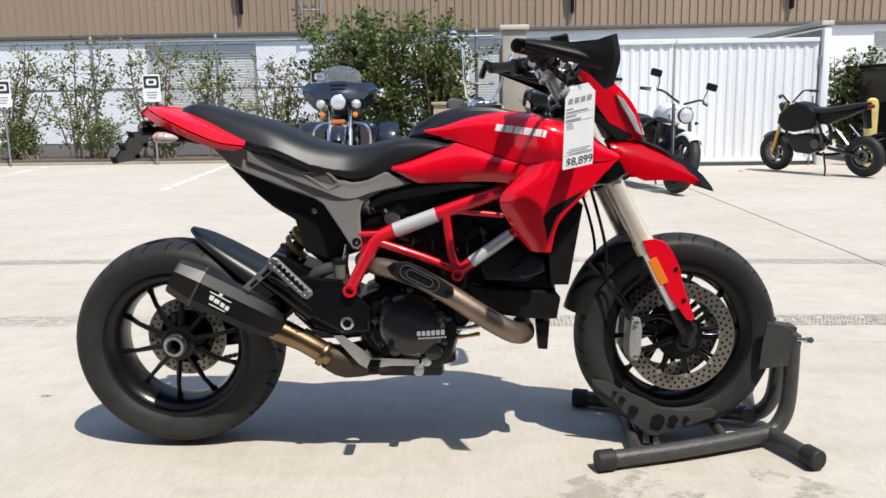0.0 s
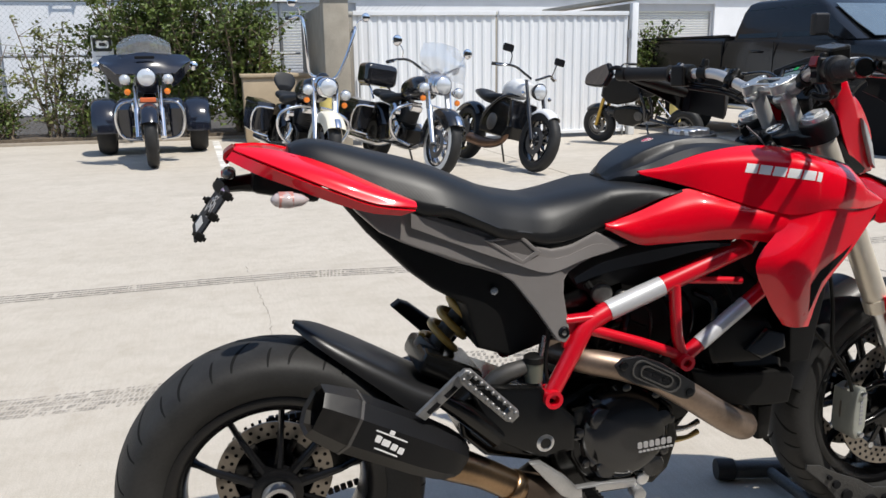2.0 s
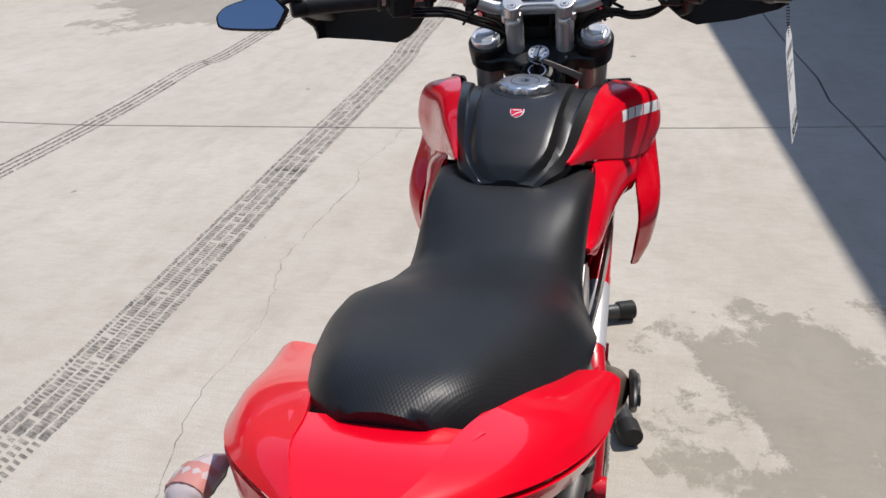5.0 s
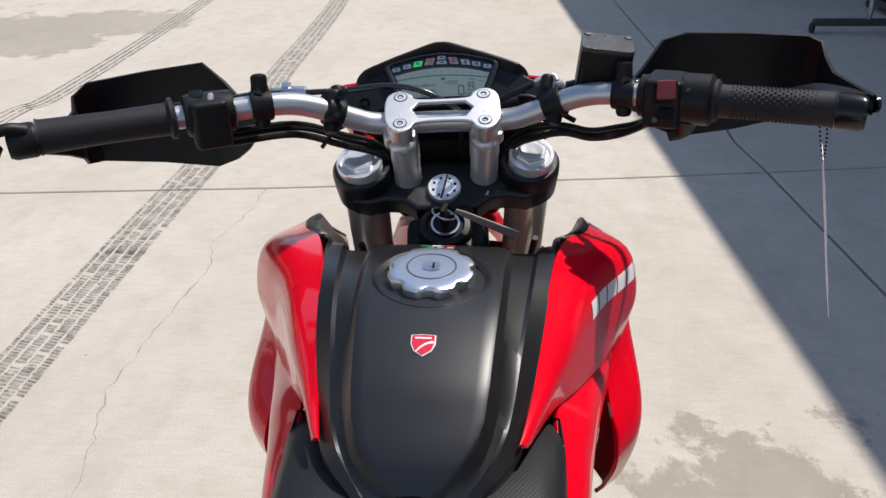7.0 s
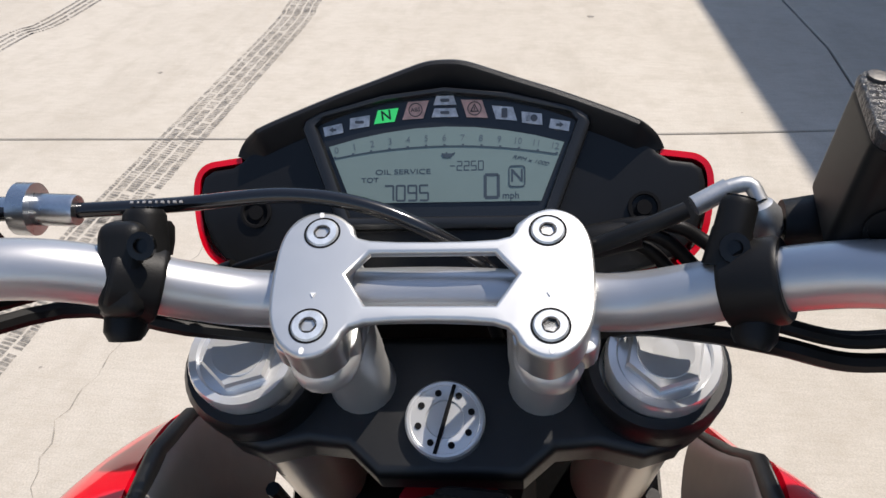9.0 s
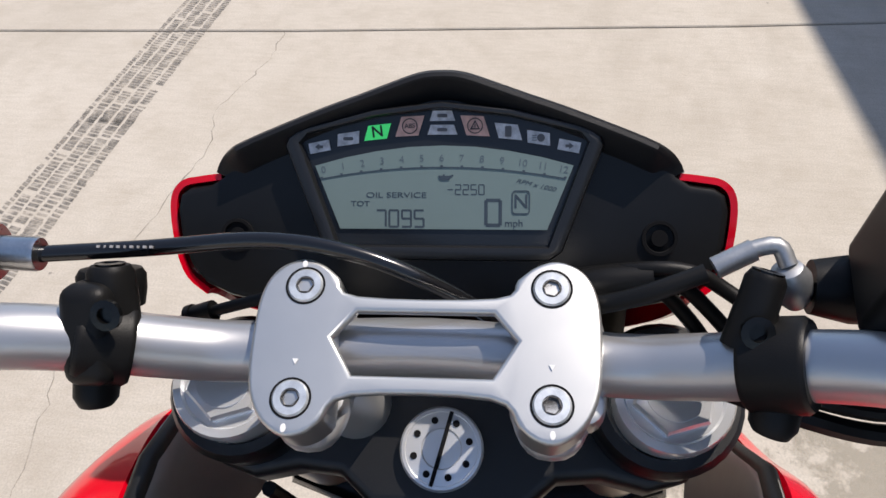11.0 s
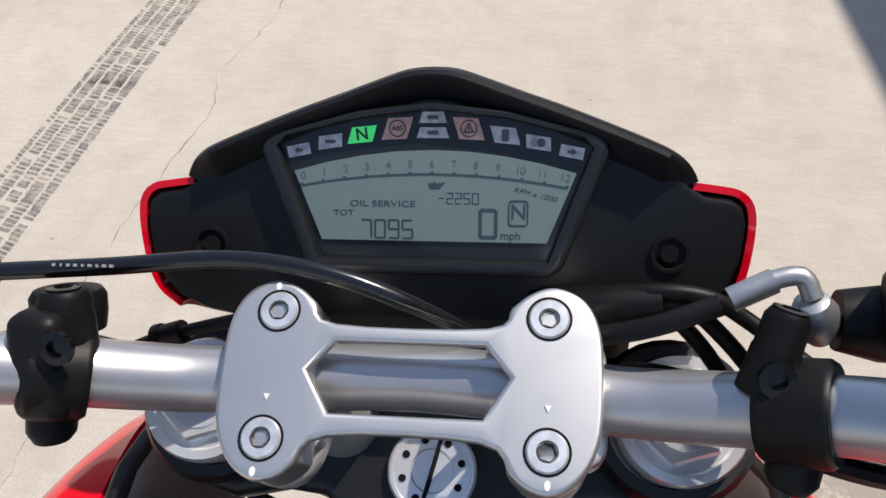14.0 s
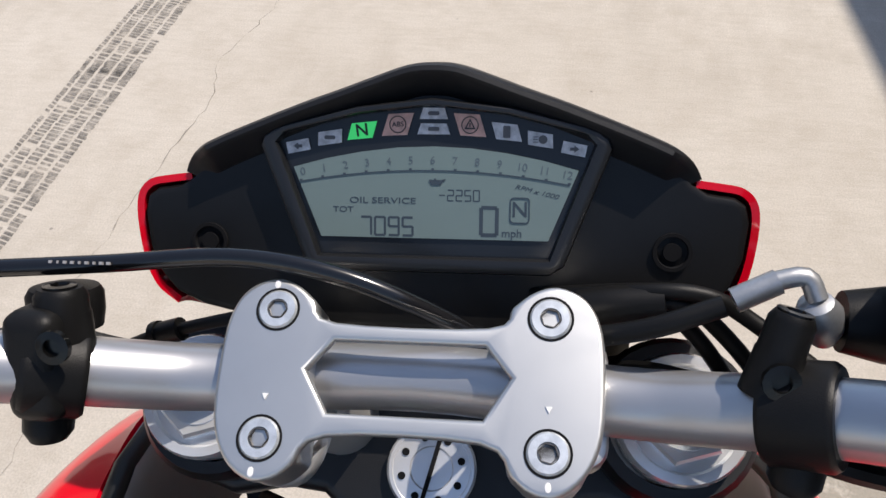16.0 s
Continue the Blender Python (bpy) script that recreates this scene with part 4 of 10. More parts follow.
def hexring(k, hu, hw):
    o = SA + sd * k
    return [o + su * a * hu + sw * e * hw for a, e in ((1, 0.45), (0.55, 0.95), (-0.45, 1), (-1, 0.55), (-1, -0.55), (-0.45, -1), (0.55, -0.95), (1, -0.45))]


bm = bmesh.new()
skin(bm, [hexring(k, a, c_) for k, a, c_ in ((0.055, 0.048, 0.048), (0.062, 0.051, 0.051), (0.22, 0.050, 0.050), (0.275, 0.046, 0.046), (0.305, 0.040, 0.040), (0.318, 0.03, 0.03))])
silencer = part("silencer", bm, surf("satin_black_silencer", (0.0075, 0.0075, 0.008), 0.40, var=0.2, bump=0.1, bscale=900, spec=0.2), bike, "black faceted sport silencer", 30)
bm = bmesh.new()
skin(bm, [hexring(k, a, c_) for k, a, c_ in ((0.062, 0.053, 0.053), (0.05, 0.053, 0.053), (0.0, 0.046, 0.045), (-0.012, 0.043, 0.042), (-0.006, 0.037, 0.036), (0.05, 0.031, 0.030))], caps=False)
part("end_cap", bm, surf("dark_steel_end_cap", (0.014, 0.0125, 0.011), 0.36, var=0.3, scale=40, spec=0.3), silencer, "dark faceted end cap", 30)
bm = bmesh.new()
skin(bm, [hexring(0.058, 0.0542, 0.0542), hexring(0.064, 0.0542, 0.0542)])
part("cap_band", bm, CASE, silencer, sharp=30)
# emblem on the silencer, drawn as plain shapes
bm = bmesh.new()
mE = Matrix.Translation(SA + sd * 0.135 - sw * 0.0 + V(0, -0.0525, 0)) @ Matrix(((sd.x, -su.x * -1, 0, 0), (0, 0, -1, 0), (sd.z, su.z, 0, 0), (0, 0, 0, 1)))
for x, y, w_, h_ in ((-0.036, 0.006, 0.014, 0.014), (-0.019, 0.004, 0.012, 0.013), (-0.002, 0.002, 0.016, 0.012), (0.016, 0, 0.012, 0.012), (0.031, -0.002, 0.011, 0.012), (0, 0.018, 0.07, 0.0025), (0, -0.014, 0.06, 0.0025), (0, 0.024, 0.01, 0.008)):
    plate(bm, round_rect(w_, h_, 0.001, 1), 0.0012, mE @ Matrix.Translation((x, y, 0)))
part("emblem", bm, WHITE_DECAL, silencer, "small white maker's emblem")
# link pipe, collector, header
bm = bmesh.new()
tube(bm, [(0.325, -0.165, 0.398), (0.40, -0.16, 0.36), (0.455, -0.155, 0.325), (0.485, -0.145, 0.305)], [0.036, 0.031, 0.031, 0.034], 20, 4)
part("link_pipe", bm, BRONZE, bike, "bronze heat-tinted exhaust link pipe")
bm = bmesh.new()
lathe(bm, [(0.035, 0), (0.038, 0.004), (0.038, 0.014), (0.035, 0.018)], axis((0.455, -0.155, 0.322), (0.8, 0, -0.55)), 20)
part("clamp_ring", bm, BRONZE, bike)
bm = bmesh.new()
tube(bm, [(0.47, -0.15, 0.31), (0.52, -0.12, 0.285), (0.60, -0.06, 0.28), (0.70, 0.0, 0.27)], [0.036, 0.05, 0.055, 0.05], 18, 3)
part("collector", bm, surf("sooty_collector", (0.06, 0.042, 0.03), 0.5, metal=0.6, var=0.3, scale=14), bike)
bm = bmesh.new()
tube(bm, [(0.57, -0.06, 0.57), (0.615, -0.13, 0.568), (0.69, -0.165, 0.555), (0.76, -0.175, 0.53), (0.84, -0.175, 0.482), (0.93, -0.165, 0.42), (1.0, -0.14, 0.375), (1.035, -0.09, 0.36), (1.03, -0.03, 0.37)], [0.026, 0.027, 0.027, 0.028, 0.029, 0.030, 0.031, 0.030, 0.028], 20, 4)
part("header_pipe", bm, HEADER, bike, "brown heat-stained exhaust header pipe")
bm = bmesh.new()
ol = [(0.655, 0.578), (0.672, 0.592), (0.71, 0.594), (0.76, 0.572), (0.835, 0.522), (0.838, 0.503), (0.82, 0.488), (0.80, 0.494), (0.755, 0.518), (0.70, 0.535), (0.668, 0.556)]
plate(bm, ol, 0.012, side(-0.208), 0.005)
guard = part("heat_shield", bm, SATIN, bike, "black slotted exhaust heat shield")
bm = bmesh.new()
for r_ in (1.0, 0.68):
    outer = round_rect(0.118 * r_, 0.040 * r_, 0.0195 * r_, 5)
    inner = round_rect(0.118 * r_ - 0.006, 0.040 * r_ - 0.006, 0.0165 * r_, 5)
    plate(bm, outer, 0.005, side(-0.2155) @ at(0.745, 0.548, 0, 0, 0, -28), hole=inner[::-1])
part("slot_frame", bm, CASE, guard)
bm = bmesh.new()
for k in (-0.026, 0.0, 0.026):
    plate(bm, round_rect(0.02, 0.007, 0.003, 3), 0.002, side(-0.2148) @ at(0.745, 0.548, 0, 0, 0, -28) @ Matrix.Translation((k, 0, 0)))
part("slot", bm, DARK, guard)
for x, z in ((0.672, 0.578), (0.822, 0.505)):
    bm = bmesh.new()
    lathe(bm, [(0.009, 0), (0.009, 0.004), (0.004, 0.005)], axis((x, -0.214, z), YAX), 14)
    part("screw", bm, ENGINE, guard)

# engine
bm = bmesh.new()
plate(bm, [(0.56, 0.47), (0.56, 0.30), (0.63, 0.255), (0.79, 0.258), (0.83, 0.30), (0.85, 0.36), (0.90, 0.42), (0.82, 0.49), (0.65, 0.51)], 0.24, side(0), 0.02, 2)
engine = part("engine", bm, ENGINE, bike, "black L-twin engine with covers")
bm = bmesh.new()
m = axis((0.715, -0.12, 0.40), YAX)
lathe(bm, [(0.105, 0), (0.108, 0.012), (0.1, 0.034), (0.088, 0.044), (0.085, 0.046), (0.078, 0.052), (0.05, 0.056), (0.02, 0.056)], m, 40)
part("clutch_cover", bm, BLACK, engine)
for k in range(9):
    a = 2 * math.pi * k / 9 + 0.2
    bm = bmesh.new()
    lathe(bm, [(0.010, 0), (0.010, 0.03), (0.006, 0.032)], m @ Matrix.Translation((0.104 * math.cos(a), 0.104 * math.sin(a), 0.006)), 10)
    part("cover_bolt", bm, BLACK, engine)
bm = bmesh.new()
plate(bm, [(0.60, 0.46), (0.595, 0.36), (0.635, 0.29), (0.79, 0.268), (0.825, 0.30), (0.846, 0.37), (0.83, 0.44), (0.79, 0.475), (0.68, 0.50)], 0.03, side(-0.13), 0.01)
part("side_cover", bm, ENGINE, engine)
bm = bmesh.new()
lathe(bm, [(0.014, 0), (0.014, 0.012), (0.009, 0.014)], axis((0.755, -0.15, 0.295), YAX), 16)
part("oil_sight", bm, ALU, engine, "small silver sight glass")
# embossed maker's word as plain raised shapes
bm = bmesh.new()
for k in range(6):
    plate(bm, round_rect(0.0105, 0.014, 0.002, 1), 0.002, side(-0.177) @ at(0.736 + 0.0135 * k, 0.381 + 0.0008 * k, 0, 0, 0, 3))
for k in range(9):
    plate(bm, round_rect(0.007, 0.004, 0.0005, 1), 0.002, side(-0.177) @ at(0.738 + 0.009 * k, 0.367 + 0.0005 * k, 0))
part("embossed_mark", bm, GREY_DECAL, engine, "grey raised maker's mark")
# lobes and ribs of the clutch side, with fittings in front of it
for x, z, r_ in ((0.655, 0.445, 0.030), (0.668, 0.335, 0.026), (0.775, 0.325, 0.028), (0.79, 0.432, 0.024)):
    bm = bmesh.new()
    lathe(bm, [(r_ * 1.15, 0), (r_, 0.022), (r_ * 0.8, 0.030), (r_ * 0.3, 0.032)], axis((x, -0.140, z), YAX), 24)
    part("cover_lobe", bm, BLACK, engine)
for x0, z0, x1, z1 in ((0.63, 0.405, 0.60, 0.40), (0.70, 0.49, 0.69, 0.505), (0.745, 0.47, 0.80, 0.455)):
    bm = bmesh.new()
    tube(bm, [(x0, -0.150, z0), (x1, -0.140, z1)], [0.008, 0.006], 10)
    part("cover_rib", bm, BLACK, engine)
for z, metal_ in ((0.386, STEEL), (0.362, surf("brass_fitting", (0.42, 0.31, 0.13), 0.35, metal=0.9, var=0.2))):
    bm = bmesh.new()
    tube(bm, [(0.84, -0.13, z - 0.004), (0.87, -0.135, z), (0.905, -0.12, z + 0.002)], [0.0075, 0.005, 0.0065], 12, 3)
    part("oil_line_fitting", bm, metal_, engine)
# cylinders: one upright behind the frame, one lying forward
bm = bmesh.new()
box(bm, 0.17, 0.2, 0.12, at(0.665, 0, 0.66, 0, -14), 0.02)
part("rear_cylinder", bm, ENGINE, engine)
bm = bmesh.new()
box(bm, 0.13, 0.22, 0.13, at(1.06, 0, 0.475, 0, -10), 0.02)
part("front_cylinder", bm, ENGINE, engine)
for n_, o_, d_, r_ in ((7, (0.70, 0, 0.50), (-0.25, 0, 1), 0.082), (8, (0.86, 0, 0.45), (1, 0, 0.2), 0.085)):
    for k in range(n_):
        bm = bmesh.new()
        lathe(bm, [(0.05, 0), (r_, 0.003), (r_, 0.009), (0.05, 0.0155)], axis(o_, d_) @ Matrix.Translation((0, 0, 0.016 * k)), 24)
        part("cooling_fin", bm, ENGINE, engine)
bm = bmesh.new()
plate(bm, [(0.87, 0.52), (0.93, 0.50), (1.12, 0.49), (1.135, 0.47), (1.125, 0.41), (1.06, 0.41), (0.90, 0.43)], 0.03, side(-0.12), 0.008)
plate(bm, [(0.90, 0.575), (0.96, 0.63), (1.06, 0.61), (1.10, 0.55), (1.04, 0.515), (0.92, 0.52)], 0.1, side(-0.09), 0.02)
part("belt_cover", bm, PLASTIC, engine)
bm = bmesh.new()
plate(bm, [(0.99, 0.555), (1.04, 0.60), (1.085, 0.585), (1.09, 0.55), (1.03, 0.53)], 0.02, side(-0.145), 0.008)
part("cylinder_cover", bm, BLACK, engine)
bm = bmesh.new()
plate(bm, [(1.068, 0.395), (1.108, 0.395), (1.102, 0.31), (1.075, 0.312)], 0.07, side(-0.07), 0.008)
tube(bm, [(1.03, -0.05, 0.42), (1.09, -0.07, 0.40)], 0.012, 8)
part("oil_cooler_bracket", bm, PLASTIC, engine)
bm = bmesh.new()
lathe(bm, [(0.034, 0), (0.034, 0.055), (0.028, 0.062)], axis((0.80, -0.06, 0.325), (0.1, 0, -1)), 20)
box(bm, 0.2, 0.16, 0.06, at(0.70, 0, 0.25), 0.015)
part("sump", bm, ENGINE, engine)
# throttle bodies, airbox, wiring between the frame tubes
bm = bmesh.new()
plate(bm, [(0.585, 0.79), (0.60, 0.73), (0.66, 0.66), (0.80, 0.60), (0.98, 0.66), (1.02, 0.72), (0.97, 0.80), (0.80, 0.81)], 0.2, side(0), 0.02)
part("airbox", bm, PLASTIC, bike, "black plastic airbox behind the frame tubes")
bm = bmesh.new()
patch(bm, [[V(0.60, -0.128, 0.742), V(0.66, -0.138, 0.772), V(0.76, -0.145, 0.79), V(0.86, -0.15, 0.798), V(0.935, -0.15, 0.794)],
           [V(0.605, -0.128, 0.73), V(0.67, -0.14, 0.752), V(0.77, -0.148, 0.768), V(0.86, -0.152, 0.784), V(0.933, -0.15, 0.789)]], 4, 3, 0.006)
part("airbox_trim", bm, BLACK, bike)
rr = random.Random(3)
for k in range(7):
    bm = bmesh.new()
    x0 = 0.64 + 0.05 * k
    tube(bm, [(x0, -0.10, 0.72 - 0.02 * (k % 3)), (x0 + 0.03, -0.125, 0.66), (x0 + rr.uniform(0, 0.06), -0.12, 0.60), (x0 + 0.03, -0.09, 0.54)], rr.choice((0.004, 0.006, 0.009)), 8, 4)
    part("hose", bm, rr.choice((PLASTIC, ENGINE)), bike)
bm = bmesh.new()
lathe(bm, [(0.022, 0), (0.022, 0.012), (0.016, 0.016)], axis((0.665, -0.115, 0.70), YAX), 18)
lathe(bm, [(0.015, 0), (0.015, 0.016), (0.01, 0.02)], axis((0.71, -0.115, 0.69), YAX), 18)
part("throttle_body", bm, CASE, bike)
bm = bmesh.new()
plate(bm, [(0.60, 0.50), (0.60, 0.62), (0.66, 0.74), (0.98, 0.76), (1.10, 0.66), (1.12, 0.46), (0.90, 0.44)], 0.15, side(0), 0.02)
part("engine_core", bm, PLASTIC, engine)
# brake fluid pot and hoses by the frame foot
bm = bmesh.new()
tube(bm, [(0.42, -0.10, 0.50), (0.45, -0.12, 0.545), (0.50, -0.13, 0.565)], [0.022, 0.02, 0.016], 12, 3)
part("master_cylinder", bm, CASE, bike)
bm = bmesh.new()
lathe(bm, [(0.018, 0), (0.02, 0.04)], at(0.515, -0.135, 0.535), 16)
pot = part("fluid_pot", bm, surf("smoky_fluid_pot", (0.11, 0.115, 0.09), 0.3, var=0.2), bike, "small smoky brake fluid pot")
bm = bmesh.new()
lathe(bm, [(0.021, 0.04), (0.021, 0.052), (0.015, 0.056)], at(0.515, -0.135, 0.535), 16)
part("lid", bm, PLASTIC, pot)
for k, (x, z) in enumerate(((0.535, 0.53), (0.548, 0.55))):
    bm = bmesh.new()
    tube(bm, [(x, -0.14, z + 0.1), (x - 0.012, -0.145, z + 0.02), (x + 0.005, -0.145, z - 0.08), (x - 0.02, -0.13, z - 0.14)], 0.004, 8, 4)
    part("hose", bm, PLASTIC if k else STEEL, bike)


# trellis frame
def frame_tubes(s):
    y = 0.15 * s
    f = bmesh.new()
    tube(f, [(0.545, y, 0.504), (0.596, y, 0.60), (0.625, y * 0.96, 0.645), (0.668, y * 0.92, 0.667)], [0.017, 0.018, 0.02, 0.02], 16, 4)
    tube(f, [(0.655, y * 0.92, 0.662), (0.975, 0.138 * s, 0.779)], 0.02, 16)
    tube(f, [(0.628, y, 0.637), (0.70, y, 0.612), (0.76, 0.148 * s, 0.59), (0.857, 0.14 * s, 0.549)], 0.0115, 14, 4)
    tube(f, [(0.815, 0.147 * s, 0.715), (0.83, 0.142 * s, 0.60), (0.848, 0.14 * s, 0.555)], 0.0125, 14, 2)
    tube(f, [(0.84, 0.14 * s, 0.545), (1.04, 0.13 * s, 0.685)], 0.016, 14)
    tube(f, [(0.835, 0.145 * s, 0.722), (0.975, 0.14 * s, 0.708)], 0.008, 10)
    tube(f, [(0.575, y, 0.66), (0.65, y, 0.662)], 0.008, 10)
    plate(f, [(0.572, 0.665), (0.655, 0.668), (0.66, 0.64), (0.60, 0.60), (0.575, 0.60)], 0.02, side(0.135 * s), 0.004)
    lathe(f, [(0.011, -0.02), (0.019, -0.02), (0.019, 0.024), (0.011, 0.024), (0.011, 0.0), (0.002, 0.0)], axis((0.545, y, 0.504), (0, s, 0)), 20)
    lathe(f, [(0.009, -0.02), (0.017, -0.02), (0.017, 0.022), (0.009, 0.022), (0.009, 0.0), (0.002, 0.0)], axis((0.846, 0.142 * s, 0.545), (0, s, 0)), 20)
    tube(f, [(0.975, 0.142 * s, 0.779), (1.10, 0.06 * s, 0.86)], 0.02, 14)
    tube(f, [(1.04, 0.13 * s, 0.685), (1.13, 0.05 * s, 0.80)], 0.016, 14)
    return f


for s in (-1, 1):
    fr = part("frame", frame_tubes(s), RED_FRAME, bike, "red tubular trellis frame")
    bm = bmesh.new()
    tube(bm, [(0.672, 0.138 * s, 0.668), (0.79, 0.138 * s, 0.711)], 0.0212, 16)
    part("silver_sleeve", bm, SILVER_PAINT, fr, "silver painted tube section")
    bm = bmesh.new()
    tube(bm, [(0.885, 0.1385 * s, 0.5765), (0.995, 0.1325 * s, 0.6535)], 0.0172, 16)
    part("silver_sleeve", bm, SILVER_PAINT, fr, "silver painted tube section")
bm = bmesh.new()
lathe(bm, [(0.03, 0), (0.034, 0.02), (0.03, 0.16)], axis((1.205, 0, 0.80), tuple(UPW)), 20)
part("headstock", bm, RED_FRAME, bike)

# radiator
bm = bmesh.new()
plate(bm, [(1.175, 0.742), (1.192, 0.735), (1.155, 0.512), (1.105, 0.512), (1.098, 0.60), (1.12, 0.66)], 0.30, side(0), 0.006)
part("radiator", bm, PLASTIC, bike, "black radiator behind the front wheel")
bm = bmesh.new()
for k in range(14):
    box(bm, 0.002, 0.27, 0.006, at(1.186 - 0.0022 * k, 0, 0.72 - 0.0145 * k, 0, -9))
part("radiator_fins", bm, CASE, bike)

# ---- bodywork ----
# seat: lofted cross-sections, wide at the back, narrow at the waist
ST = [(0.06, 1.016, 0.995, 0.05), (0.09, 1.024, 0.995, 0.078), (0.128, 1.022, 0.988, 0.094), (0.19, 1.006, 0.963, 0.115), (0.226, 0.996, 0.948, 0.127), (0.29, 0.979, 0.92, 0.143), (0.341, 0.962, 0.892, 0.149), (0.40, 0.936, 0.865, 0.149), (0.45, 0.915, 0.842, 0.143), (0.50, 0.903, 0.82, 0.135), (0.544, 0.897, 0.81, 0.127), (0.60, 0.904, 0.812, 0.122), (0.65, 0.914, 0.828, 0.122), (0.70, 0.921, 0.848, 0.123), (0.75, 0.921, 0.868, 0.125), (0.80, 0.915, 0.888, 0.126), (0.836, 0.907, 0.898, 0.124)]
stn = smooth_line([V(x, zt, zb - (0.034 if x < 0.3 else 0.012 if x < 0.5 else 0.0)) for x, zt, zb, _ in ST], 3)
wid = [p.y for p in smooth_line([V(x, hw, 0) for x, _, _, hw in ST], 3)]
bm = bmesh.new()
rings = []
for p, hw in zip(stn, wid):
    x, zt, zb = p
    dz = zt - zb
    k_ = 1 - 0.7 * max(0.0, min(1.0, (x - 0.56) / 0.12))
    half = [(0.0, zt), (0.35, zt - 0.002), (0.6, zt - 0.007 * k_), (0.78, zt - (0.016 + 0.05 * dz) * k_), (0.9, zt - (0.022 + 0.22 * dz) * k_), (0.97, zt - 0.022 * k_ - 0.45 * dz * (0.4 + 0.6 * k_)), (1.0, zb + 0.25 * dz), (0.985, zb + 0.008), (0.93, zb)]
    rings.append([V(x, -a * hw, z) for a, z in half[::-1]] + [V(x, a * hw, z) for a, z in half[1:]])
skin(bm, rings)
part("seat", bm, SEAT, bike, "black grained vinyl saddle", 60)

# tail panels
TAIL_R = [[V(-0.034, -0.031, 1.014), V(0.015, -0.052, 1.011), V(0.064, -0.060, 1.000), V(0.13, -0.080, 0.980), V(0.20, -0.102, 0.949), V(0.262, -0.122, 0.918)],
          [V(-0.036, -0.034, 1.013), V(0.015, -0.079, 1.002), V(0.064, -0.110, 0.988), V(0.13, -0.137, 0.965), V(0.20, -0.150, 0.939), V(0.272, -0.160, 0.915)],
          [V(-0.038, -0.037, 1.010), V(0.015, -0.097, 0.991), V(0.064, -0.131, 0.972), V(0.13, -0.155, 0.945), V(0.20, -0.168, 0.919), V(0.272, -0.174, 0.908)]]
TAIL_LOW = [[V(-0.040, -0.036, 1.008), V(0.015, -0.096, 0.989), V(0.064, -0.130, 0.970), V(0.13, -0.154, 0.943), V(0.20, -0.167, 0.917), V(0.270, -0.173, 0.906)],
            [V(-0.052, -0.036, 0.994), V(0.0, -0.085, 0.972), V(0.060, -0.121, 0.951), V(0.125, -0.145, 0.925), V(0.19, -0.158, 0.905), V(0.245, -0.165, 0.897)]]
for s in (-1, 1):
    bm = bmesh.new()
    patch(bm, [r if s < 0 else flip(r) for r in TAIL_R], 5, 5, -0.004 * s)
    tp = part("tail_panel", bm, RED, bike, "glossy red tail panel")
    bm = bmesh.new()
    patch(bm, [r if s < 0 else flip(r) for r in TAIL_LOW], 5, 4, -0.004 * s)
    part("tail_panel", bm, RED, bike, "glossy red lower tail panel")
    # thin white script as a row of plain bars and a streak
    bm = bmesh.new()
    ra, rb = smooth_line(TAIL_R[1], 20), smooth_line(TAIL_R[2], 20)

    def spot(x, v):
        k = min(range(len(ra)), key=lambda i: abs(ra[i].x - x))
        p = ra[k].lerp(rb[k], v) + V(0, -0.0008, 0.0016)
        return V(p.x, -p.y * s, p.z)

    for xa, xb, va, vb in [(0.062, 0.128, 0.10, 0.17)] + [(0.112 + 0.0075 * k, 0.118 + 0.0075 * k, 0.0, 0.22) for k in range(8)]:
        q = [spot(xa, va), spot(xb, va), spot(xb, vb), spot(xa, vb)]
        bm.faces.new([bm.verts.new(p) for p in q])
    part("script", bm, WHITE_DECAL, tp, "thin white script")
bm = bmesh.new()
patch(bm, [[V(-0.036, y, 1.014) for y in (0.032, 0, -0.032)], [V(0.02, y, 1.012) for y in (0.055, 0, -0.055)], [V(0.07, y, 1.000) for y in (0.078, 0, -0.078)]], 4, 4, 0.004)
part("tail_cover", bm, RED, bike, "glossy red tail cover behind the saddle")
bm = bmesh.new()
patch(bm, [[V(-0.037, y, 1.013) for y in (0.036, 0, -0.036)], [V(-0.053, y, 1.001) for y in (0.037, 0, -0.037)], [V(-0.048, y, 0.990) for y in (0.04, 0, -0.04)]], 4, 4, 0.006)
part("tail_light", bm, RED_LENS, bike, "dark red tail light lens")


def tuck(ob, s):
    """Draws the cover in towards the saddle above its lower lug."""
    for v in ob.data.vertices:
        k = max(0.0, min(1.0, (v.co.z - 0.66) / 0.1)) * max(0.0, min(1.0, (v.co.x - 0.2) / 0.15))
        v.co.y -= s * 0.028 * k


# grey subframe covers and the dark box under the saddle
GREY_OL = [(0.272, 0.902), (0.315, 0.884), (0.369, 0.865), (0.42, 0.846), (0.461, 0.833), (0.51, 0.815), (0.554, 0.801), (0.58, 0.803), (0.601, 0.808), (0.649, 0.830), (0.722, 0.798), (0.678, 0.784), (0.645, 0.778), (0.616, 0.766), (0.592, 0.752), (0.581, 0.738), (0.576, 0.714), (0.582, 0.632), (0.572, 0.618), (0.556, 0.622), (0.515, 0.685), (0.473, 0.742), (0.45, 0.757), (0.41, 0.772), (0.365, 0.787), (0.31, 0.812), (0.257, 0.835), (0.211, 0.859), (0.175, 0.893), (0.140, 0.930), (0.20, 0.918), (0.24, 0.905)]
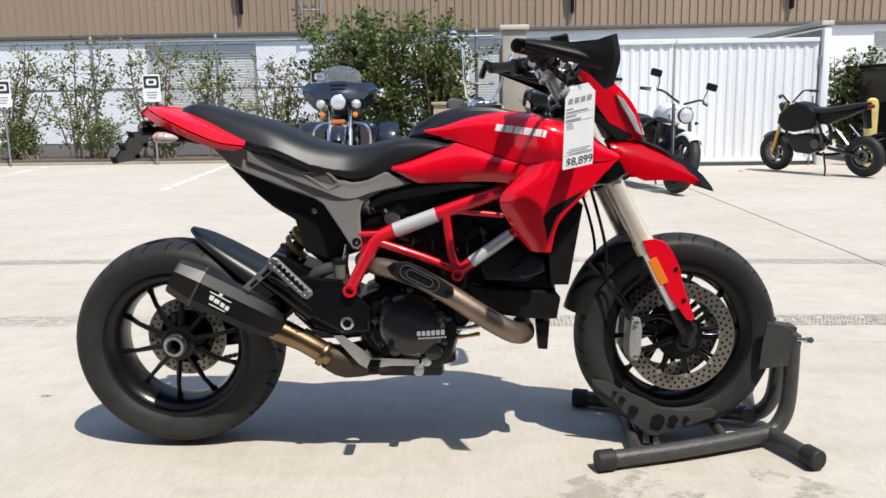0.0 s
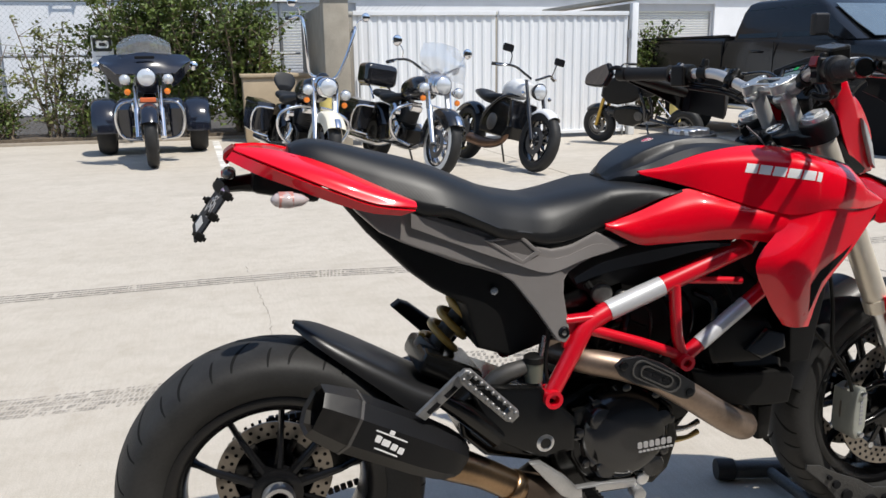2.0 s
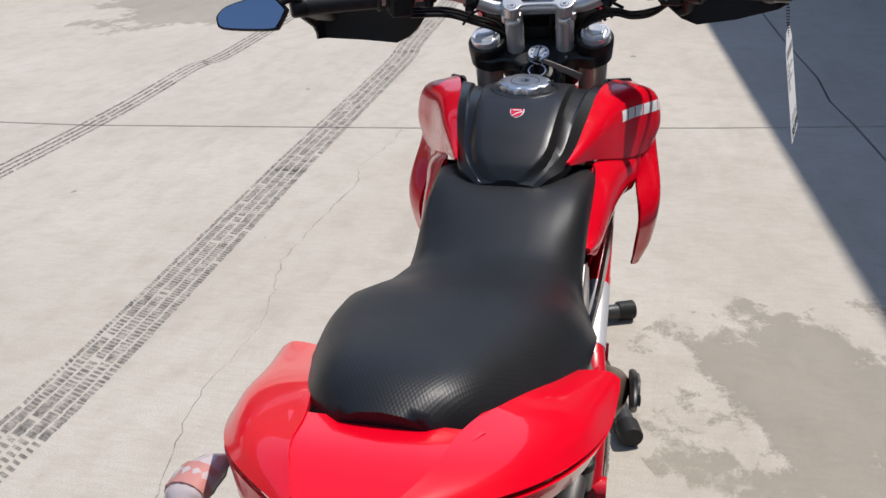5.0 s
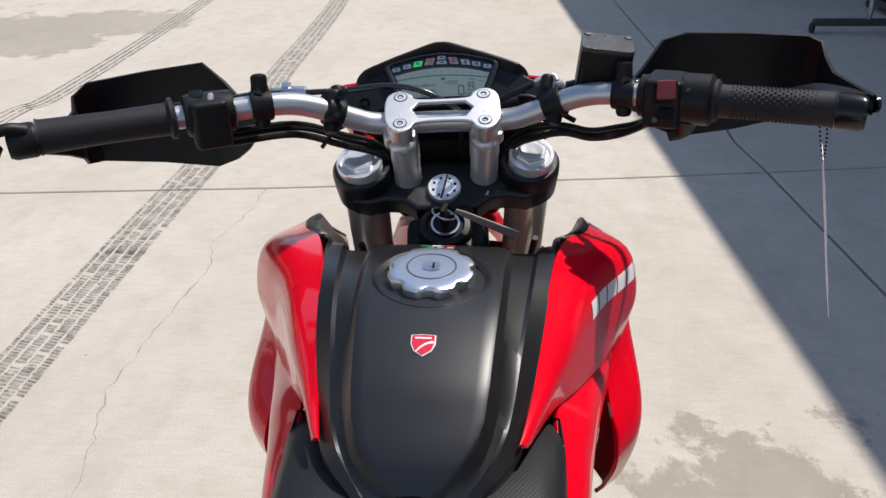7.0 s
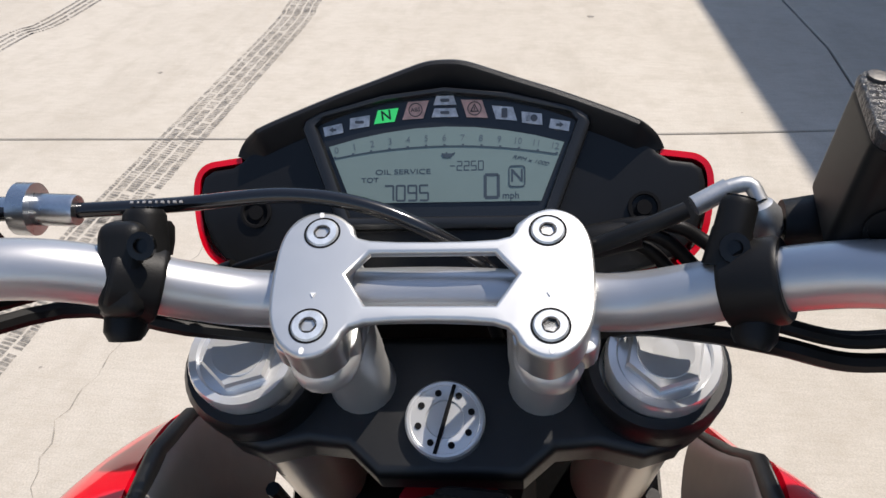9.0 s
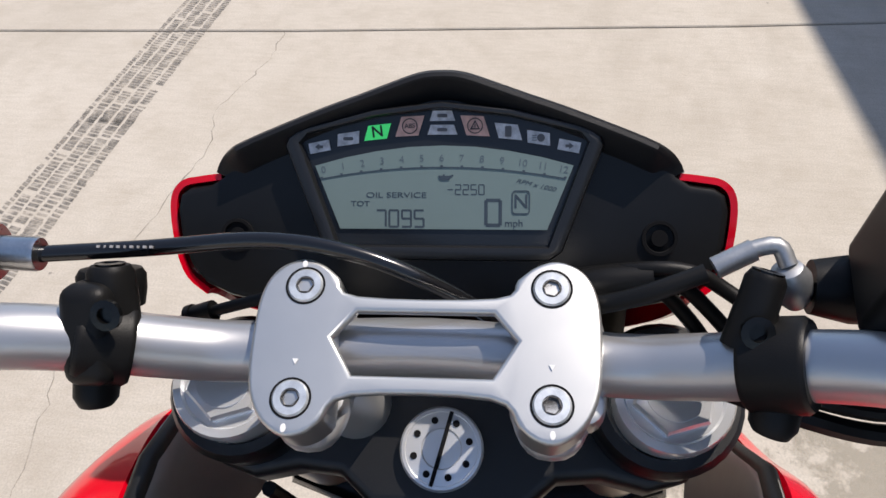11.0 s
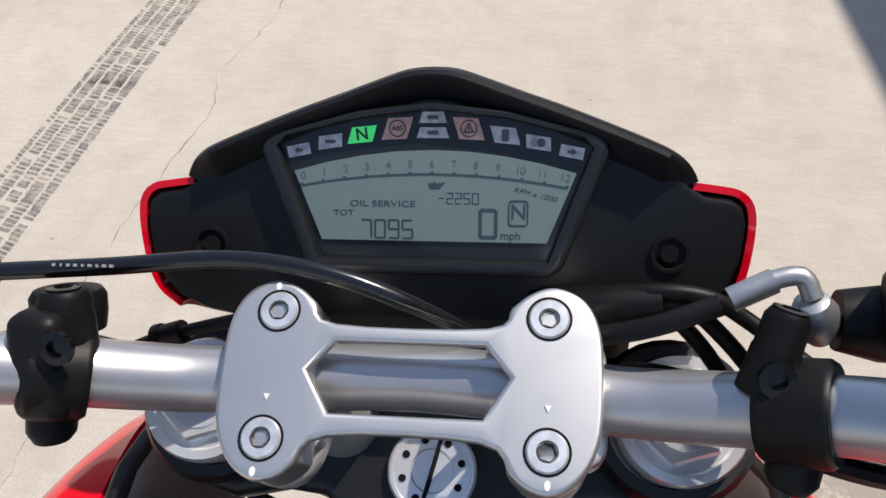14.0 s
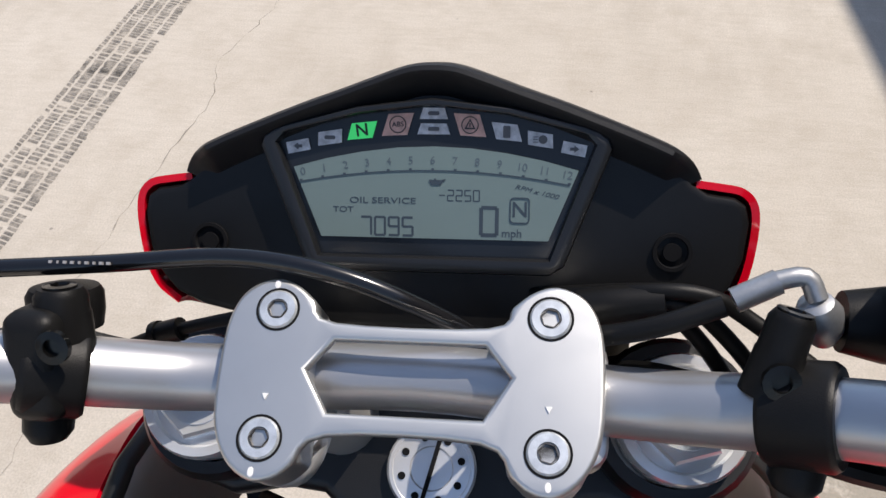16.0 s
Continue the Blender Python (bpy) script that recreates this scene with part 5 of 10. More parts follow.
for s in (-1, 1):
    bm = bmesh.new()
    plate(bm, GREY_OL, 0.02, side(0.142 * s), 0.006, 2)
    for v in bm.verts:
        v.co.y += -s * max(0, 0.30 - v.co.x) * 0.22 + s * 0.012 * max(0, min(1, (v.co.x - 0.45) / 0.1)) * max(0, min(1, (0.74 - v.co.z) / 0.08))
    gp = part("subframe_cover", bm, GREY, bike, "grey satin subframe side cover")
    # ridge along the cover and its recessed vent
    bm = bmesh.new()
    patch(bm, [[V(0.27, s * 0.146, 0.893), V(0.37, s * 0.153, 0.853), V(0.47, s * 0.155, 0.815), V(0.56, s * 0.155, 0.783), V(0.645, s * 0.151, 0.806), V(0.70, s * 0.150, 0.797)],
               [V(0.27, s * 0.1445, 0.866), V(0.37, s * 0.1545, 0.822), V(0.47, s * 0.1585, 0.782), V(0.545, s * 0.161, 0.757), V(0.62, s * 0.156, 0.777), V(0.695, s * 0.151, 0.793)]], 4, 3, 0.004 * -s)
    part("cover_ridge", bm, GREY, gp)
    bm = bmesh.new()
    plate(bm, [(0.412, 0.832), (0.487, 0.837), (0.528, 0.800), (0.490, 0.776)], 0.006, side(s * 0.160), 0.002, hole=[(0.490, 0.787), (0.515, 0.802), (0.483, 0.831), (0.428, 0.828)])
    part("vent_frame", bm, GREY, gp)
    # Darkened copy of the cover's grey: the recess's shade is in the colour.
    bm = bmesh.new()
    plate(bm, [(0.420, 0.830), (0.485, 0.834), (0.522, 0.801), (0.490, 0.781)], 0.001, side(s * 0.1598))
    part("vent_recess", bm, surf("grey_vent_shade", (0.11, 0.10, 0.097), 0.5, metal=0.2, var=0.1), gp)
    bm = bmesh.new()
    lathe(bm, [(0.012, 0), (0.0125, 0.008), (0.010, 0.011), (0.006, 0.011), (0.005, 0.006), (0.001, 0.006)], axis((0.568, s * 0.154, 0.640), (0, s, 0)), 20)
    part("bolt", bm, ENGINE, gp)
    for ob in (gp, *gp.children):
        tuck(ob, s)
bm = bmesh.new()
plate(bm, [(0.12, 0.945), (0.145, 0.912), (0.197, 0.846), (0.274, 0.767), (0.32, 0.73), (0.383, 0.694), (0.395, 0.65), (0.41, 0.60), (0.48, 0.575), (0.565, 0.60), (0.575, 0.73), (0.52, 0.80), (0.30, 0.88), (0.2, 0.95)], 0.2, side(0), 0.012)
for v in bm.verts:
    v.co.y *= 0.55 + 0.45 * min(1, max(0, (v.co.x - 0.12) / 0.25))
part("undertray", bm, PLASTIC, bike, "black plastic box under the saddle")
bm = bmesh.new()
plate(bm, [(0.20, 0.935), (0.30, 0.878), (0.42, 0.835), (0.55, 0.795), (0.65, 0.81), (0.70, 0.85), (0.60, 0.835), (0.52, 0.835), (0.43, 0.868), (0.3, 0.93)], 0.235, side(0), 0.01)
for v in bm.verts:
    v.co.y *= 0.75 + 0.25 * min(1, max(0, (v.co.x - 0.2) / 0.15))
part("seat_pan", bm, PLASTIC, bike, "black pan under the saddle")
for s in (-1, 1):
    bm = bmesh.new()
    lathe(bm, [(0.008, 0), (0.008, 0.003), (0.004, 0.004)], axis((0.442, s * 0.10, 0.72), (0, s, 0)), 12)
    part("screw", bm, STEEL, bike)
    # air scoop side fins under the saddle
bm = bmesh.new()
box(bm, 0.13, 0.1, 0.06, at(0.055, 0, 0.948, 0, 12), 0.012)
tube(bm, [(0.02, 0, 0.945), (-0.03, 0, 0.945), (-0.07, -0.03, 0.945)], [0.03, 0.022, 0.018], 10, 3, flat=0.7)
part("tail_bracket", bm, PLASTIC, bike, "black number plate bracket arm")
bm = bmesh.new()
tube(bm, [(-0.045, 0.012, 0.968), (-0.05, 0.0, 0.968), (-0.05, -0.045, 0.968), (-0.045, -0.057, 0.968)], [0.005, 0.0125, 0.0125, 0.005], 14, 3, flat=0.85)
lamp_ = part("rear_lamp", bm, BLACK, bike, "small black plate lamp with a red lens")
bm = bmesh.new()
plate(bm, round_rect(0.03, 0.011, 0.004), 0.004, Matrix.Translation((-0.0625, -0.02, 0.968)) @ Matrix.Rotation(radians(90), 4, "Z") @ XZ, 0.001, 1)
part("lens", bm, RED_LENS, lamp_)

# dealer plate on the tail: black with pale artwork kept as plain shapes
PC = V(-0.088, -0.042, 0.905)
pu, pv = V(0.05, -0.998, 0.0).normalized(), V(0.60, 0.03, 0.80).normalized()
pn = pu.cross(pv).normalized()
MP = Matrix(((pu.x, pv.x, pn.x, PC.x), (pu.y, pv.y, pn.y, PC.y), (pu.z, pv.z, pn.z, PC.z), (0, 0, 0, 1)))
FRONT = 1 if pn.x < 0 else -1
bm = bmesh.new()
plate(bm, round_rect(0.178, 0.108, 0.012), 0.004, MP)
np_ = part("dealer_plate", bm, surf("plate_black", (0.011, 0.012, 0.016), 0.5, var=0.2, spec=0.2), bike, "black dealer display plate with pale artwork")
bm = bmesh.new()
for k in range(14):
    plate(bm, round_rect(0.0075, 0.008 if k % 3 else 0.006, 0.001, 1), 0.001, MP @ Matrix.Translation((-0.065 + 0.010 * k, 0.043, 0.003 * FRONT)))
part("web_line", bm, surf("lilac_print", (0.45, 0.36, 0.5), 0.4, var=0.1), np_, "pale line of small print")
bm = bmesh.new()
for k in range(4):
    plate(bm, [(-0.0085, -0.010), (0.0055, -0.010), (0.0085, 0.010), (-0.0055, 0.010)], 0.001, MP @ Matrix.Translation((-0.034 + 0.022 * k, -0.033, 0.003 * FRONT)))
part("mark", bm, WHITE_DECAL, np_, "white mark in four shapes")
bm = bmesh.new()
for cx in (-0.035, 0.032):
    plate(bm, circle(0.016, 20, cx, 0.004), 0.001, MP @ Matrix.Translation((0, 0, 0.003 * FRONT)), hole=circle(0.011, 20, cx, 0.004)[::-1])
for a, b_, c_, d_ in ((-0.03, 0.012, 0.0, 0.02), (0.0, 0.02, 0.028, 0.012), (-0.012, 0.006, 0.014, 0.004), (-0.018, 0.024, 0.004, 0.027), (0.018, 0.024, 0.026, 0.03)):
    L = math.hypot(c_ - a, d_ - b_)
    plate(bm, round_rect(L, 0.005, 0.001, 1), 0.001, MP @ Matrix.Translation(((a + c_) / 2, (b_ + d_) / 2, 0.003 * FRONT)) @ Matrix.Rotation(math.atan2(d_ - b_, c_ - a), 4, "Z"))
part("artwork", bm, GREY_DECAL, np_, "pale outline artwork")
for x in (-0.086, 0.086):
    for y in (-0.040, 0.002, 0.046):
        bm = bmesh.new()
        box(bm, 0.013, 0.015, 0.016, MP @ Matrix.Translation((x, y, 0)), 0.003)
        lathe(bm, [(0.004, -0.012), (0.004, 0.013)], MP @ Matrix.Translation((x, y, 0)), 8)
        part("clip", bm, PLASTIC, np_)
for s in (-1, 1):
    bm = bmesh.new()
    tube(bm, [(0.075, s * 0.085, 0.925), (0.06, s * 0.12, 0.928)], 0.009, 8)
    part("indicator_stalk", bm, PLASTIC, bike)
    bm = bmesh.new()
    tube(bm, [(0.018, s * 0.155, 0.936), (0.026, s * 0.157, 0.935), (0.045, s * 0.158, 0.934), (0.068, s * 0.152, 0.932), (0.082, s * 0.145, 0.931)], [0.006, 0.016, 0.020, 0.015, 0.004], 14, 3, flat=0.75)
    part("indicator", bm, surf("clear_indicator", (0.48, 0.41, 0.40), 0.12, var=0.1, coat=0.6), bike, "clear-lens rear indicator")
    bm = bmesh.new()
    tube(bm, [(0.03, s * 0.158, 0.935), (0.055, s * 0.157, 0.934)], 0.0185, 12, flat=0.78)
    part("reflector_bulb", bm, surf("pinkish_bulb", (0.45, 0.2, 0.17), 0.3, var=0.2), bike)

# tank shrouds: upper crease panel and lower wing, both sides
UPPER_SEAM = [V(0.755, -0.082, 0.938), V(0.81, -0.093, 0.948), V(0.88, -0.104, 0.971), V(0.95, -0.114, 0.983), V(1.0, -0.123, 0.985), V(1.05, -0.138, 0.980), V(1.09, -0.161, 0.968), V(1.14, -0.173, 0.953), V(1.185, -0.175, 0.938), V(1.225, -0.170, 0.902), V(1.28, -0.161, 0.869)]
UPPER_CREASE = [V(0.757, -0.084, 0.938), V(0.82, -0.106, 0.943), V(0.885, -0.129, 0.956), V(0.95, -0.149, 0.962), V(1.0, -0.168, 0.962), V(1.05, -0.193, 0.960), V(1.088, -0.210, 0.950), V(1.14, -0.212, 0.932), V(1.19, -0.200, 0.914), V(1.23, -0.185, 0.889), V(1.281, -0.166, 0.866)]
UPPER_SIDE = [V(0.758, -0.085, 0.937), V(0.828, -0.110, 0.929), V(0.884, -0.134, 0.928), V(0.95, -0.159, 0.918), V(0.998, -0.179, 0.911), V(1.046, -0.206, 0.906), V(1.084, -0.224, 0.900), V(1.135, -0.222, 0.891), V(1.19, -0.204, 0.884), V(1.235, -0.187, 0.873), V(1.281, -0.168, 0.864)]
UPPER_EDGE = [V(0.759, -0.086, 0.935), V(0.835, -0.112, 0.916), V(0.882, -0.135, 0.901), V(0.95, -0.163, 0.877), V(0.996, -0.181, 0.864), V(1.04, -0.199, 0.856), V(1.074, -0.214, 0.861), V(1.12, -0.220, 0.867), V(1.185, -0.203, 0.860), V(1.235, -0.186, 0.858), V(1.279, -0.168, 0.862)]
UPPER = [UPPER_SEAM, UPPER_CREASE, UPPER_SIDE, UPPER_EDGE]
FLANK = [[V(0.668, -0.114, 0.842), V(0.72, -0.118, 0.856), V(0.78, -0.121, 0.878), V(0.838, -0.117, 0.902), V(0.882, -0.130, 0.899), V(0.95, -0.158, 0.876), V(1.0, -0.177, 0.863), V(1.04, -0.192, 0.856)],
         [V(0.668, -0.122, 0.8415), V(0.725, -0.132, 0.843), V(0.785, -0.141, 0.860), V(0.838, -0.147, 0.872), V(0.882, -0.157, 0.873), V(0.95, -0.174, 0.856), V(1.0, -0.187, 0.845), V(1.035, -0.195, 0.84)],
         [V(0.668, -0.125, 0.841), V(0.735, -0.138, 0.825), V(0.785, -0.146, 0.832), V(0.835, -0.153, 0.836), V(0.882, -0.161, 0.838), V(0.95, -0.175, 0.832), V(0.995, -0.186, 0.825), V(1.025, -0.193, 0.82)],
         [V(0.668, -0.122, 0.839), V(0.735, -0.132, 0.803), V(0.785, -0.138, 0.801), V(0.835, -0.145, 0.803), V(0.882, -0.151, 0.805), V(0.95, -0.163, 0.805), V(0.99, -0.174, 0.80), V(1.015, -0.182, 0.795)]]
WING = [[V(1.036, -0.186, 0.853), V(1.075, -0.210, 0.859), V(1.118, -0.217, 0.867), V(1.20, -0.193, 0.855), V(1.279, -0.167, 0.861)],
        [V(1.012, -0.190, 0.812), V(1.050, -0.212, 0.828), V(1.092, -0.223, 0.838), V(1.155, -0.208, 0.838), V(1.258, -0.175, 0.842)],
        [V(0.965, -0.200, 0.756), V(1.006, -0.228, 0.768), V(1.045, -0.233, 0.778), V(1.100, -0.222, 0.782), V(1.185, -0.197, 0.768)],
        [V(1.003, -0.198, 0.679), V(1.022, -0.219, 0.685), V(1.044, -0.226, 0.690), V(1.074, -0.220, 0.694), V(1.119, -0.205, 0.698)],
        [V(1.045, -0.194, 0.624), V(1.055, -0.203, 0.621), V(1.067, -0.207, 0.619), V(1.080, -0.204, 0.617), V(1.098, -0.198, 0.615)]]


def decal(b, quads, tree, s, lift=0.0006, n=4):
    """Quads given by side-view corners (x, z), laid on a surface seen from side s."""
    for q in quads:
        c = [V(x, 0, z) for x, z in q]
        rows = []
        for i in range(n + 1):
            row = []
            for j in range(n + 1):
                u, v = i / n, j / n
                p = c[0].lerp(c[1], u).lerp(c[3].lerp(c[2], u), v)
                hit = tree.ray_cast(V(p.x, s * 0.5, p.z), V(0, -s, 0))[0]
                row.append(b.verts.new((hit if hit else V(p.x, s * 0.16, p.z)) + V(0, s * lift, lift)))
            rows.append(row)
        for i in range(n):
            for j in range(n):
                b.faces.new((rows[i][j], rows[i + 1][j], rows[i + 1][j + 1], rows[i][j + 1]))


def word_blocks():
    """Six plain slanted blocks in a row."""
    out = []
    for k in range(6):
        xa = 0.954 + 0.0242 * k
        xb = xa + (0.0085 if k == 5 else 0.0212)
        zb = 0.940 - 0.128 * (xa - 0.95)
        out.append([(xa - 0.003, zb), (xb - 0.003, zb - 0.0025), (xb + 0.003, zb + 0.0155), (xa + 0.003, zb + 0.018)])
    return out


for s in (-1, 1):
    bm = bmesh.new()
    patch(bm, [r if s < 0 else flip(r) for r in UPPER], 6, 5, -0.004 * s)
    tree = BVHTree.FromBMesh(bm)
    up_ = part("tank_panel", bm, RED, bike, "glossy red upper tank panel")
    for quad in word_blocks() if s < 0 else ():
        bm = bmesh.new()
        decal(bm, [quad], tree, s)
        part("mark_block", bm, surf("mark_white", (0.78, 0.77, 0.76), 0.3, var=0.05), up_, "white slanted block of the maker's mark")
    bm = bmesh.new()
    patch(bm, [r if s < 0 else flip(r) for r in FLANK], 6, 5, -0.004 * s)
    part("side_panel", bm, RED, bike, "glossy red flank panel under the saddle's nose")
    bm = bmesh.new()
    patch(bm, [r if s < 0 else flip(r) for r in WING], 6, 6, -0.005 * s)
    tree = BVHTree.FromBMesh(bm)
    wing = part("side_shroud", bm, RED, bike, "glossy red side shroud running down to the radiator")
    # Dark patch laid on the closed shroud: the duct's inner shade as colour.
    bm = bmesh.new()
    decal(bm, [[(1.077, 0.712), (1.099, 0.738), (1.112, 0.712), (1.090, 0.648)], [(1.099, 0.738), (1.190, 0.784), (1.170, 0.762), (1.112, 0.712)]], tree, s, 0.0008)
    part("duct_opening", bm, DARK, wing, "dark patch painted for the air duct's shaded opening")
    # inner dark wall of the shroud's front corner
    bm = bmesh.new()
    g = [[V(1.045, -0.134, 0.983), V(1.085, -0.157, 0.971), V(1.14, -0.170, 0.956), V(1.185, -0.172, 0.941), V(1.225, -0.168, 0.905), V(1.275, -0.159, 0.870)],
         [V(1.045, -0.127, 0.981), V(1.085, -0.149, 0.970), V(1.14, -0.163, 0.954), V(1.185, -0.166, 0.938), V(1.225, -0.162, 0.899), V(1.27, -0.154, 0.864)],
         [V(1.05, -0.127, 0.955), V(1.085, -0.146, 0.948), V(1.14, -0.159, 0.932), V(1.185, -0.162, 0.912), V(1.22, -0.159, 0.875), V(1.265, -0.152, 0.848)],
         [V(1.06, -0.128, 0.875), V(1.085, -0.144, 0.862), V(1.14, -0.156, 0.845), V(1.185, -0.154, 0.835), V(1.215, -0.148, 0.83), V(1.25, -0.150, 0.838)]]
    patch(bm, [r if s < 0 else flip(r) for r in g], 4, 4, 0.004 * s)
    part("inner_shroud", bm, surf("shroud_inner", (0.24, 0.22, 0.195), 0.45, var=0.15), bike, "grey plastic inner shroud wall")
    bm = bmesh.new()
    tube(bm, [p + V(0, 0.003, 0.001) for p in g[0]] if s < 0 else [p + V(0, -0.003, 0.001) for p in flip(g[0])], [0.003, 0.0055, 0.006, 0.0055, 0.0045, 0.003], 10, 1)
    part("shroud_trim", bm, PLASTIC, bike, "black rubber edge trim")

# black tank cover: flat crown, bevelled shoulders
TC = [(0.706, 0.936, 0.922, 0.045), (0.728, 0.953, 0.930, 0.067), (0.755, 0.969, 0.932, 0.082), (0.785, 0.984, 0.936, 0.0905), (0.833, 0.999, 0.9585, 0.099), (0.881, 1.006, 0.975, 0.107), (0.946, 1.003, 0.985, 0.116), (1.0, 0.991, 0.9845, 0.1225), (1.035, 0.981, 0.980, 0.127), (1.055, 0.970, 0.973, 0.128)]
CROWN = [(0.706, 0.012), (0.713, 0.026), (0.722, 0.037), (0.735, 0.047), (0.755, 0.054), (0.785, 0.058), (0.833, 0.062), (0.881, 0.066), (0.946, 0.070), (1.0, 0.073), (1.055, 0.076)]
line = smooth_line([V(a, b_, c_) for a, b_, c_, _ in TC], 7)
wd = [p.y for p in smooth_line([V(a, hw, 0) for a, _, _, hw in TC], 7)]


def crown_at(x):
    for (x0, w0), (x1, w1) in zip(CROWN, CROWN[1:]):
        if x <= x1:
            return w0 + (w1 - w0) * max(0.0, x - x0) / (x1 - x0)
    return CROWN[-1][1]


bm = bmesh.new()
rings = []
for p, hw in zip(line, wd):
    x, zt, ze = p
    dz, cw = max(0.0, zt - ze), crown_at(x)
    low = 0.0060 * max(0.0, min(1.0, (0.034 - cw) / 0.022))
    ze -= low * 0.7
    # flat crown, a crease down to a dark valley, then the shoulder out to the edge
    half = [(0.0, zt - low), (0.4 * cw, zt - 0.0005 - low), (0.8 * cw, zt - 0.0015 - low), (cw * 0.93, zt - 0.0024 - low * 0.8), (cw, zt - 0.0042 - low * 0.5), (cw + 0.0028, zt - 0.0085), (cw + 0.006, zt - 0.0098 - 0.14 * dz)]
    half += [(max(cw + 0.0075, 0.74 * hw), zt - 0.0098 - 0.26 * dz), (max(cw + 0.0085, 0.82 * hw), zt - 0.0088 - 0.40 * dz), (max(cw + 0.0095, 0.86 * hw), ze + 0.46 * dz - 0.0035), (max(cw + 0.012, hw), ze), (max(cw + 0.0115, 0.99 * hw), ze - 0.012), (max(cw + 0.01, 0.9 * hw), ze - 0.025)]
    rings.append([V(x, -y, z) for y, z in half[::-1]] + [V(x, y, z) for y, z in half[1:]])
skin(bm, rings)
tank = part("tank_cover", bm, SATIN, bike, "satin black tank cover with creased shoulders", 24)
bm = bmesh.new()
box(bm, 0.05, 0.2, 0.1, at(1.03, 0, 0.915), 0.02)
box(bm, 0.17, 0.185, 0.05, at(0.945, 0, 0.925), 0.02)
box(bm, 0.30, 0.20, 0.08, at(0.90, 0, 0.86), 0.02)
box(bm, 0.16, 0.21, 0.06, at(0.98, 0, 0.935), 0.02)
part("tank", bm, PLASTIC, bike)

# filler cap in a shallow raised collar
GC = V(0.918, 0, 1.0055)
GN = V(-0.03, 0, 1).normalized()
mG = axis(GC, GN)
bm = bmesh.new()
lathe(bm, [(0.058, -0.012), (0.0575, -0.001), (0.0545, 0.0015), (0.05, -0.002), (0.05, -0.012)], mG, 48, caps=False)
part("filler_collar", bm, SATIN, bike)
bm = bmesh.new()
n = 80
rings = []
for h, r, dip in ((-0.006, 0.043, 1.0), (0.008, 0.043, 1.0), (0.0105, 0.0415, 0.9), (0.0115, 0.0395, 0.7), (0.012, 0.036, 0.15), (0.0122, 0.030, 0)):
    ring = []
    for k in range(n):
        a = 2 * math.pi * k / n
        q = max(0.0, math.cos(8 * a) - 0.1) / 0.9
        ring.append(mG @ V((r - 0.0046 * dip * q) * math.cos(a), (r - 0.0046 * dip * q) * math.sin(a), h))
    rings.append(ring)
skin(bm, rings)
cap = part("filler_cap", bm, ALU, bike, "scalloped silver aluminium fuel cap", 30)
bm = bmesh.new()
lathe(bm, [(0.0225, 0.0122), (0.023, 0.0128), (0.0238, 0.0128), (0.0243, 0.0122)], mG, 40, caps=False)
part("cap_groove", bm, CASE, cap)
bm = bmesh.new()
plate(bm, [(0.011 * math.cos(a) * (1 if abs(math.cos(a)) < 0.6 else 0.85), 0.009 * math.sin(a)) for a in (2 * math.pi * k / 20 for k in range(20))], 0.001, mG @ Matrix.Translation((0, 0, 0.0126)) @ Matrix.Rotation(radians(90), 4, "Z"))
lock = part("lock_cover", bm, STEEL, cap)
bm = bmesh.new()
box(bm, 0.002, 0.008, 0.001, mG @ Matrix.Translation((0.002, 0, 0.0136)))
part("keyhole", bm, DARK, lock)
# shield badge: a plain red shield with a white swoosh
bm = bmesh.new()
m_s = Matrix.Translation(V(0.817, 0, 0.9952)) @ Matrix.Rotation(radians(-17), 4, "Y") @ Matrix.Rotation(radians(-90), 4, "Z") @ Matrix.Scale(0.78, 4)
SH = [(-0.0125, 0.0125), (0, 0.0135), (0.0125, 0.0125), (0.0125, 0.001), (0.009, -0.008), (0, -0.015), (-0.009, -0.008), (-0.0125, 0.001)]
plate(bm, [(x * 1.12, y * 1.1) for x, y in SH], 0.0016, m_s, 0.0004, 1)
bd = part("shield_badge", bm, WHITE_DECAL, tank, "small red and white shield badge")
bm = bmesh.new()
plate(bm, SH, 0.002, m_s @ Matrix.Translation((0, 0, 0.0004)))
part("badge_field", bm, surf("badge_red", (0.6, 0.01, 0.03), 0.25, var=0.05, coat=0.5), bd)
bm = bmesh.new()
for k in range(9):
    t = k / 8
    plate(bm, round_rect(0.0034, 0.0028 - 0.0012 * t, 0.0004, 1), 0.0022, m_s @ Matrix.Translation((0.0105 - 0.017 * t, 0.0025 - 0.012 * t * t, 0.0008)) @ Matrix.Rotation(radians(35 + 35 * t), 4, "Z"))
box(bm, 0.018, 0.0022, 0.0022, m_s @ Matrix.Translation((0, 0.0085, 0.0008)))
part("badge_swoosh", bm, WHITE_DECAL, bd)
# little tricolour strip ahead of the cap
for k, colr in enumerate(((0.02, 0.22, 0.06), (0.75, 0.75, 0.75), (0.55, 0.02, 0.03))):
    bm = bmesh.new()
    box(bm, 0.004, 0.0125, 0.001, at(1.022, 0.014 - 0.0125 * k, 0.9858, 0, 15))
    part("tricolour_stripe", bm, surf("stripe_%s" % ("green", "white", "red")[k], colr, 0.4, var=0.05), tank)
bm = bmesh.new()
for k in range(3):
    box(bm, 0.004, 0.008, 0.001, at(1.0145, 0.009 - 0.0105 * k, 0.988, 0, 13), 0.0005, 1)
part("small_print", bm, GREY_DECAL, tank)


